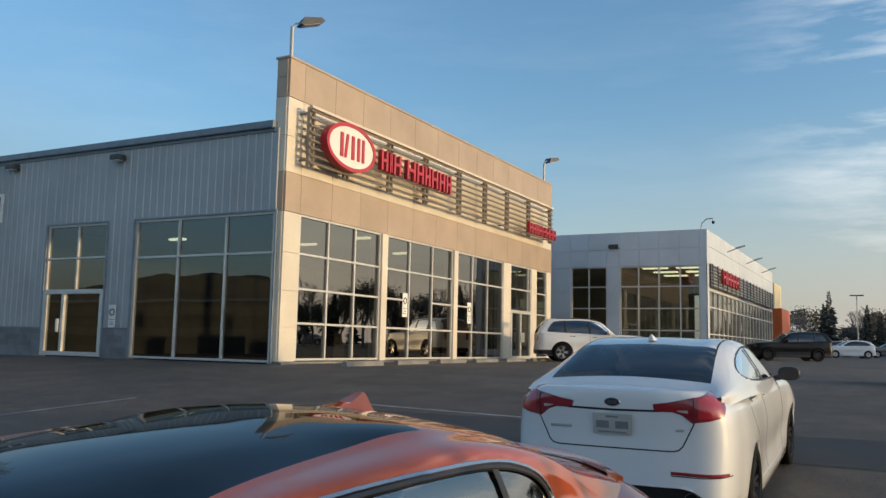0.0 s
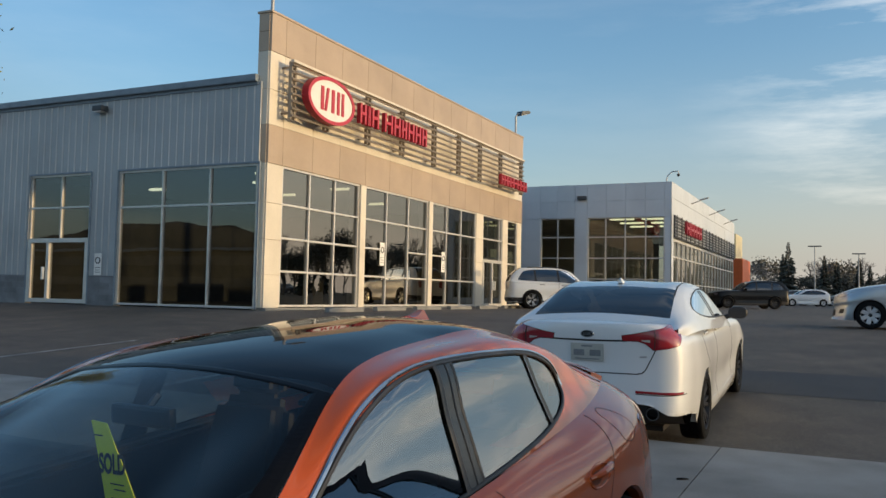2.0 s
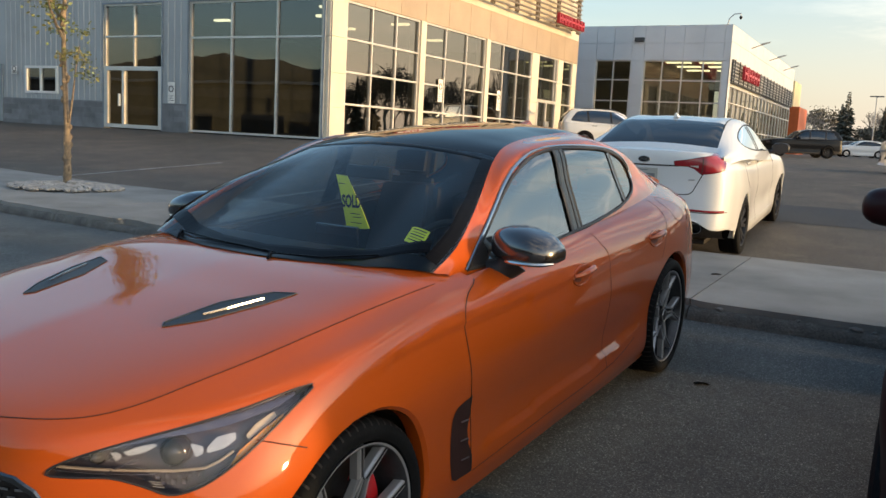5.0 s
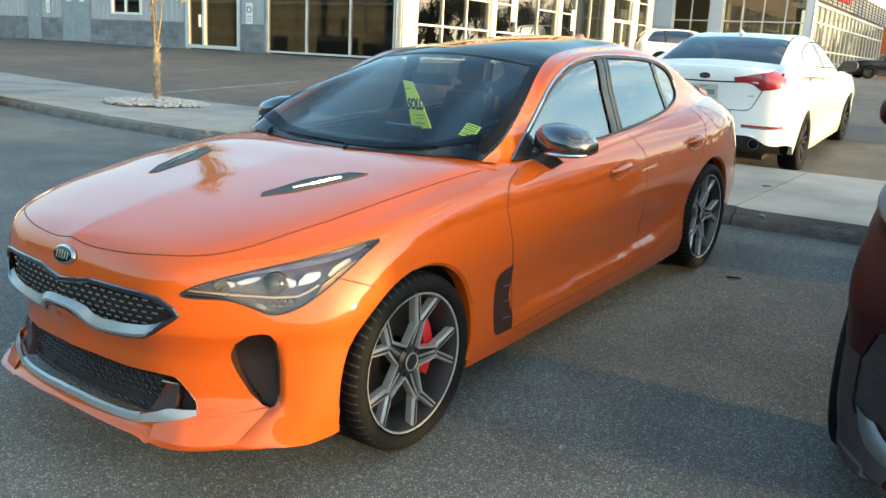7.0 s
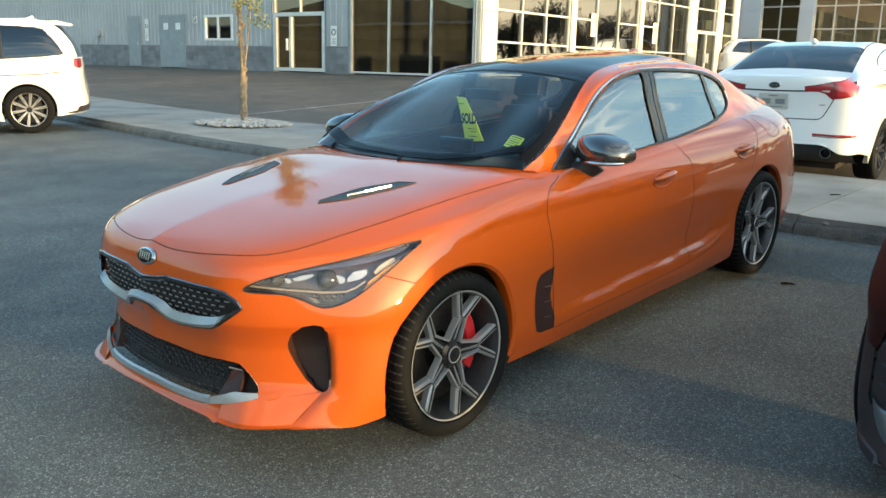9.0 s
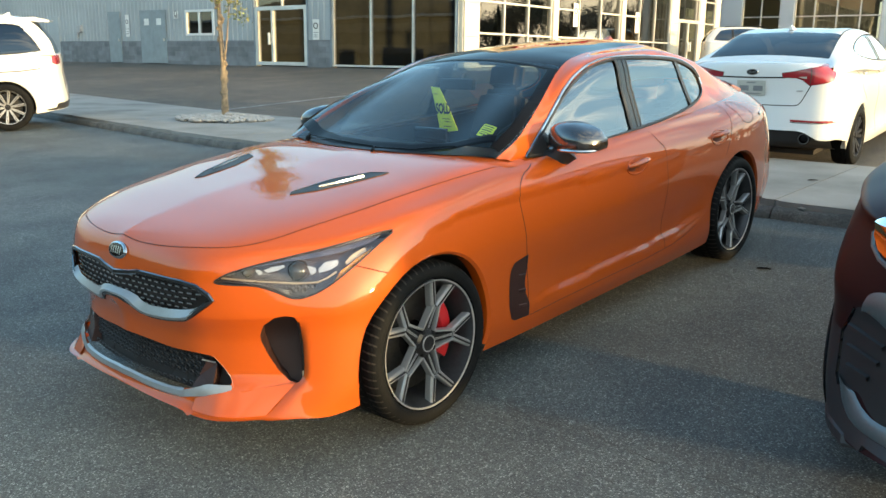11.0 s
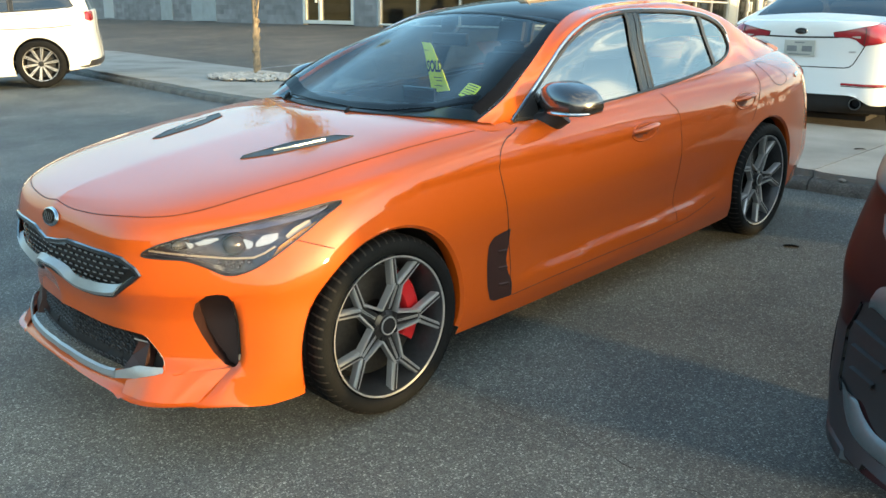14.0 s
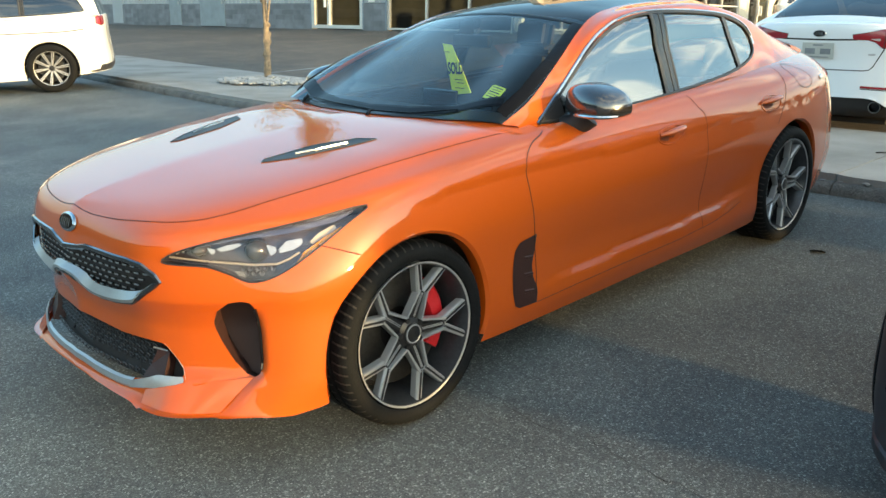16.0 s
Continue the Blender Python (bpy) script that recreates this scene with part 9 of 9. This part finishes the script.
for a, z in ((0.3, 1.05),):
    pts = [Vector((0.08, 0, 0.95)), Vector((0.16, 0.0, 1.3)), Vector((0.24, 0, 1.75)), Vector((0.30, 0.02, 2.05))]
    Geo().tube(pts, [0.018, 0.014, 0.010, 0.006], 6).make("limb", M_BARK, tree, smooth=True)
    side_tips = [Vector((0.28 + rt.uniform(-.16, .2), rt.uniform(-.15, .15), rt.uniform(1.55, 2.3))) for k in range(9)]


def leaf_cloud(points, per, spread, size, rr, nm="leaves"):
    g = Geo()
    for p in points:
        for k in range(per):
            c = p + Vector((rr.gauss(0, spread), rr.gauss(0, spread), rr.gauss(0, spread * 0.8)))
            m = Matrix.Translation(c) @ pose(0, 0, 0, rr.uniform(0, 360), rr.uniform(0, 360), rr.uniform(0, 360))
            s = size * rr.uniform(0.6, 1.2)
            g.add([m @ Vector(v) for v in ((0, -s, 0), (s * 0.55, -0.1 * s, 0.12 * s), (0, s, 0), (-s * 0.55, -0.1 * s, 0.12 * s))], [(0, 1, 2), (0, 2, 3)])
    return g


tagged(leaf_cloud(tips, 60, 0.115, 0.038, rt).make("leaves", M_LEAF, tree), kind="stuff")
tagged(leaf_cloud(side_tips, 26, 0.07, 0.034, rt).make("leaves", M_LEAF, tree), kind="stuff")
g = Geo()
for q in range(460):
    a, d = rt.uniform(0, 6.28), 0.85 * math.sqrt(rt.random())
    s = rt.uniform(0.025, 0.06)
    b = bmesh.new()
    bmesh.ops.create_icosphere(b, subdivisions=1, radius=1.0)
    for v in b.verts:
        v.co *= rt.uniform(0.8, 1.15)
    x, y = d * math.cos(a), d * math.sin(a) * 0.85
    g.bm(b, Matrix.Translation((TX + x, TY + y, TZ + 0.012 + 0.09 * max(0, 0.85 - d) * rt.uniform(0.6, 1.0))) @ pose(0, 0, 0, 0, 0, rt.uniform(0, 360)) @ Matrix.Diagonal((s * 1.3, s, s * 0.65, 1)))
tagged(g.make("stone_ring", M_STONE), "ring of small grey river stones round the tree foot", "stones", "", "stuff")

# ---- far trees ----
def conifer(h, w, seed, dense=7, boughs=9):
    rr = random.Random(seed)
    t = thing("conifer_tree", pose(0, 0, 0), "dark conifer tree beyond the lot", "tree", "trees beyond the lot")
    Geo().tube([(0, 0, -0.2), (0, 0, h * 0.97)], [0.16, 0.02], 7).make("trunk", M_TWIG, t)
    g = Geo()
    n = int(h * dense)
    for k in range(n):
        z = h * (0.06 + 0.93 * k / n)
        reach = w * (1 - (z / h) ** 1.15) * rr.uniform(0.65, 1.15) + 0.08
        for j in range(boughs):
            a = rr.uniform(0, 6.28)
            r = reach * rr.uniform(0.75, 1.1)
            tip = Vector((math.cos(a) * r, math.sin(a) * r, z - r * rr.uniform(0.1, 0.4)))
            root = Vector((0, 0, z))
            sd = Vector((-math.sin(a), math.cos(a), 0)) * (0.10 + r * 0.22)
            mid = root.lerp(tip, 0.55) + Vector((0, 0, 0.04))
            g.add([root, mid + sd, tip, mid - sd, mid + Vector((0, 0, -0.16 - 0.1 * r))], [(0, 1, 2, 3), (0, 4, 2)])
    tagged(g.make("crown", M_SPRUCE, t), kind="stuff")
    return t


def broadleaf(h, w, seed, bare=False, leaf=0.17, per=26):
    rr = random.Random(seed)
    t = thing("bare_tree" if bare else "leafy_tree", pose(0, 0, 0), "bare thin-branched tree beyond the lot" if bare else "brown-green leafy tree beyond the lot", "tree", "trees beyond the lot")
    g = Geo()
    tips = []

    def grow(p, d, ln, r, depth):
        q = p + d * ln
        g.tube([p, p.lerp(q, 0.5) + Vector((rr.uniform(-.04, .04), rr.uniform(-.04, .04), 0)) * ln, q], [r, r * 0.8, r * 0.6], 5, False)
        tips.append(q)
        if depth:
            for k in range(3):
                a = rr.uniform(0, 6.28)
                e = (d + Vector((math.cos(a), math.sin(a), rr.uniform(-0.1, 0.35))) * 0.62 * w / h * 2).normalized()
                grow(p.lerp(q, rr.uniform(0.6, 1.0)), e, ln * rr.uniform(0.6, 0.8), r * 0.6, depth - 1)
    grow(Vector((0, 0, -0.2)), Vector((0, 0, 1)), h * 0.32, 0.13, 5 if bare else 3)
    g.make("trunk", M_TWIG, t)
    if not bare:
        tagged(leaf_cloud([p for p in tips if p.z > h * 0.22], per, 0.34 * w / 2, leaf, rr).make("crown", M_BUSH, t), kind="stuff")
    return t


kinds = [conifer(8.2, 2.1, 1, 4.6, 8), broadleaf(6.5, 3.2, 2, True), broadleaf(6.0, 2.6, 3), conifer(6.5, 1.3, 4), broadleaf(5.0, 3.0, 5), broadleaf(6.4, 2.4, 8, leaf=0.085, per=80)]
spots = [(0, -7.3, 121, 1.05), (1, -12.2, 120, 1.1), (1, -10.6, 124, 0.95), (4, -13.5, 126, 0.9), (2, -4.6, 124, 0.8), (3, -2.8, 117, 1.0), (3, 1.2, 119, 1.02), (2, -1.2, 121, 1.0), (1, -2.2, 122, 1.1), (2, -0.8, 124, 1.25)]
rf = random.Random(21)
spots += [(3, -1.4, 118, 0.95), (3, 2.4, 118, 0.85), (3, 4.5, 120, 0.95), (1, -4.0, 127, 1.15), (1, 0.4, 128, 1.2), (1, 6.5, 126, 1.05)]
for k in range(34):
    spots.append((4 if k % 3 else 2, -15 + k * 0.95 + rf.uniform(-0.4, 0.4), rf.uniform(121, 126), rf.uniform(0.5, 0.75)))
for k in range(58):
    x = -16 + k * 2.6 + rf.uniform(-1, 1)
    spots.append((rf.choice((1, 2, 3, 4, 4, 2, 1)), x, rf.uniform(122, 140) - max(0, x - 20) * 0.4, rf.uniform(0.7, 1.25)))
# a belt of taller trees to the north-east, a low one far to the east
FIRST_BELT = len(spots)
for k in range(30):
    a = radians(38 + k * 1.05)
    d = rf.uniform(54, 70)
    spots.append(((5, 1, 5, 3, 5, 1)[k % 6], -13 + d * math.cos(a), 27 + d * math.sin(a), rf.uniform(0.8, 1.35)))
for k in range(34):
    spots.append((rf.choice((2, 4, 4)), rf.uniform(118, 135), -60 + k * 5 + rf.uniform(-2, 2), rf.uniform(0.5, 0.75) if -25 < -60 + k * 5 < 55 else rf.uniform(1.0, 1.5)))
for i, (k, x, y, s) in enumerate(spots):
    m = pose(x, y, ground_z(y), 0, 0, rf.uniform(0, 360)) @ Matrix.Diagonal((s, s, s * rf.uniform(0.9, 1.1), 1))
    if i in (0, 1, 9, 5, 3, FIRST_BELT):
        kinds[k].matrix_basis = m
    else:
        copy_thing(kinds[k], m)
for x, y, h in ((-3.6, 108, 6.9), (1.1, 112, 6.2), (24, 100, 7)):
    t = thing("street_lamp", pose(x, y, ground_z(y)), "tall lot lamp post with twin heads", "street lamp", "lamp posts of the far lot")
    Geo().tube([(0, 0, 0), (0, 0, h)], [0.08, 0.055], 8).make("post", M_STEEL, t)
    for sd in (-1, 1):
        Geo().box(min(0, sd * 0.75), -0.16, h - 0.05, max(0, sd * 0.75), 0.16, h + 0.08, 0.03).make("head", M_DARKMET, t)
# wooded hill far behind the warehouse
M_HILL = surf("wooded_hill", (0.022, 0.029, 0.031), 0.95, var=0.3, scale=0.05, fine=0.6)
g = Geo()
for i in range(81):
    x = -330 + 5 * i
    top = 21 + 9 * noise.noise(Vector((x * 0.012, 0, 4))) + 3.5 * noise.noise(Vector((x * 0.05, 2, 0))) + 1.2 * noise.noise(Vector((x * 0.2, 0, 1)))
    top *= min(1, i / 12, (80 - i) / 12)
    g.v += [(x, -150, -1), (x, -156, top * 0.5), (x, -166, top * 0.9), (x, -178, top), (x, -200, -1)]
for i in range(80):
    g.f += [(5 * i + j, 5 * i + 5 + j, 5 * i + 6 + j, 5 * i + 1 + j) for j in range(4)]
g.make("backdrop", M_HILL, None, "dark wooded hill far beyond the road", smooth=True, kind="structure", category="hill")
# warehouse opposite, behind the camera; it shows in the glass
M_WARE = surf("pale_siding", (0.085, 0.083, 0.078), 0.8, var=0.08)
M_WARE2 = surf("grey_siding", (0.035, 0.036, 0.037), 0.85, var=0.08)
ware = thing("warehouse", pose(-62, -34, -0.6), "long low grey warehouse across the road", "building")
for k, (z0, z1, mt) in enumerate(((0, 2.6, M_WARE2), (2.6, 3.6, M_WARE), (3.6, 5.0, M_WARE2), (5.0, 6.0, M_WARE), (6.0, 6.6, M_WARE2))):
    Geo().box(-60, -14, z0, 60, 0 if k % 2 == 0 else 0.15, z1).make("wall_band", mt, ware)
for k in range(16):
    Geo().box(-56 + k * 7.2, 0, 0.6, -52.5 + k * 7.2, 0.12, 2.3, 0.02).make("window", M_BLACK, ware)
Geo().box(-60.3, -14.3, 6.6, 60.3, 0.5, 6.9, 0.03).make("roof", M_EAVE, ware)

# ---- small marks on the ground ----
M_CRACK = surf("crack_dirt", (0.050, 0.050, 0.050), 0.95, var=0.3, scale=20, fine=200)
M_DEADLEAF = surf("dead_leaf", (0.008, 0.007, 0.006), 0.95, var=0.3, scale=30, spec=0.05)
rk = random.Random(31)


def crack(points, width):
    """A ragged crack between points of the ground, as a thin dark seam."""
    g, line = Geo(), []
    for (x0, y0), (x1, y1) in zip(points, points[1:]):
        n = max(2, int(math.hypot(x1 - x0, y1 - y0) / 0.035))
        line += [(x0 + (x1 - x0) * k / n, y0 + (y1 - y0) * k / n) for k in range(n)]
    for i, (x, y) in enumerate(line):
        j = rk.gauss(0, 0.008)
        w = width * rk.uniform(0.25, 1.0)
        g.v += [(x, y + j - w, ground_z(y) + 0.004), (x, y + j + w, ground_z(y) + 0.004)]
    g.f = [(2 * i, 2 * i + 2, 2 * i + 3, 2 * i + 1) for i in range(len(line) - 1)]
    return g.make("asphalt_crack", M_CRACK, label="ragged dark crack in the asphalt", kind="structure", category="crack")


crack([(-0.85, 0.0), (-0.70, -0.03), (-0.44, -0.10), (-0.26, -0.05), (-0.08, -0.10), (0.17, -0.12), (0.40, -0.13), (0.55, -0.15)], 0.0032)
crack([(-4.6, 0.9), (-4.1, 1.1), (-3.6, 1.0), (-3.0, 1.15)], 0.004)


def dead_leaf(x, y, z, size, turn):
    g = Geo()
    n = 7
    for i in range(n):
        t = i / (n - 1)
        w = size * 0.34 * math.sin(math.pi * (0.08 + 0.88 * t)) * (1 + 0.25 * math.sin(9 * t))
        lift = 0.004 + 0.006 * math.sin(3.0 * t)
        g.v += [(size * (t - 0.5), -w, lift - 0.002), (size * (t - 0.5), 0, lift + 0.003), (size * (t - 0.5), w, lift - 0.001)]
    for i in range(n - 1):
        g.f += [(3 * i + j, 3 * i + 3 + j, 3 * i + 4 + j, 3 * i + 1 + j) for j in range(2)]
    ob = g.make("dead_leaf", M_DEADLEAF, None, "dark curled dead leaf lying on the ground", category="leaf")
    ob.matrix_basis = pose(x, y, z, 0, 0, turn)
    return ob


dead_leaf(-0.40, 2.46, ground_z(2.46) + 0.001, 0.085, 15)
dead_leaf(-0.87, 5.17, ground_z(5.17) + 0.158, 0.09, 30)
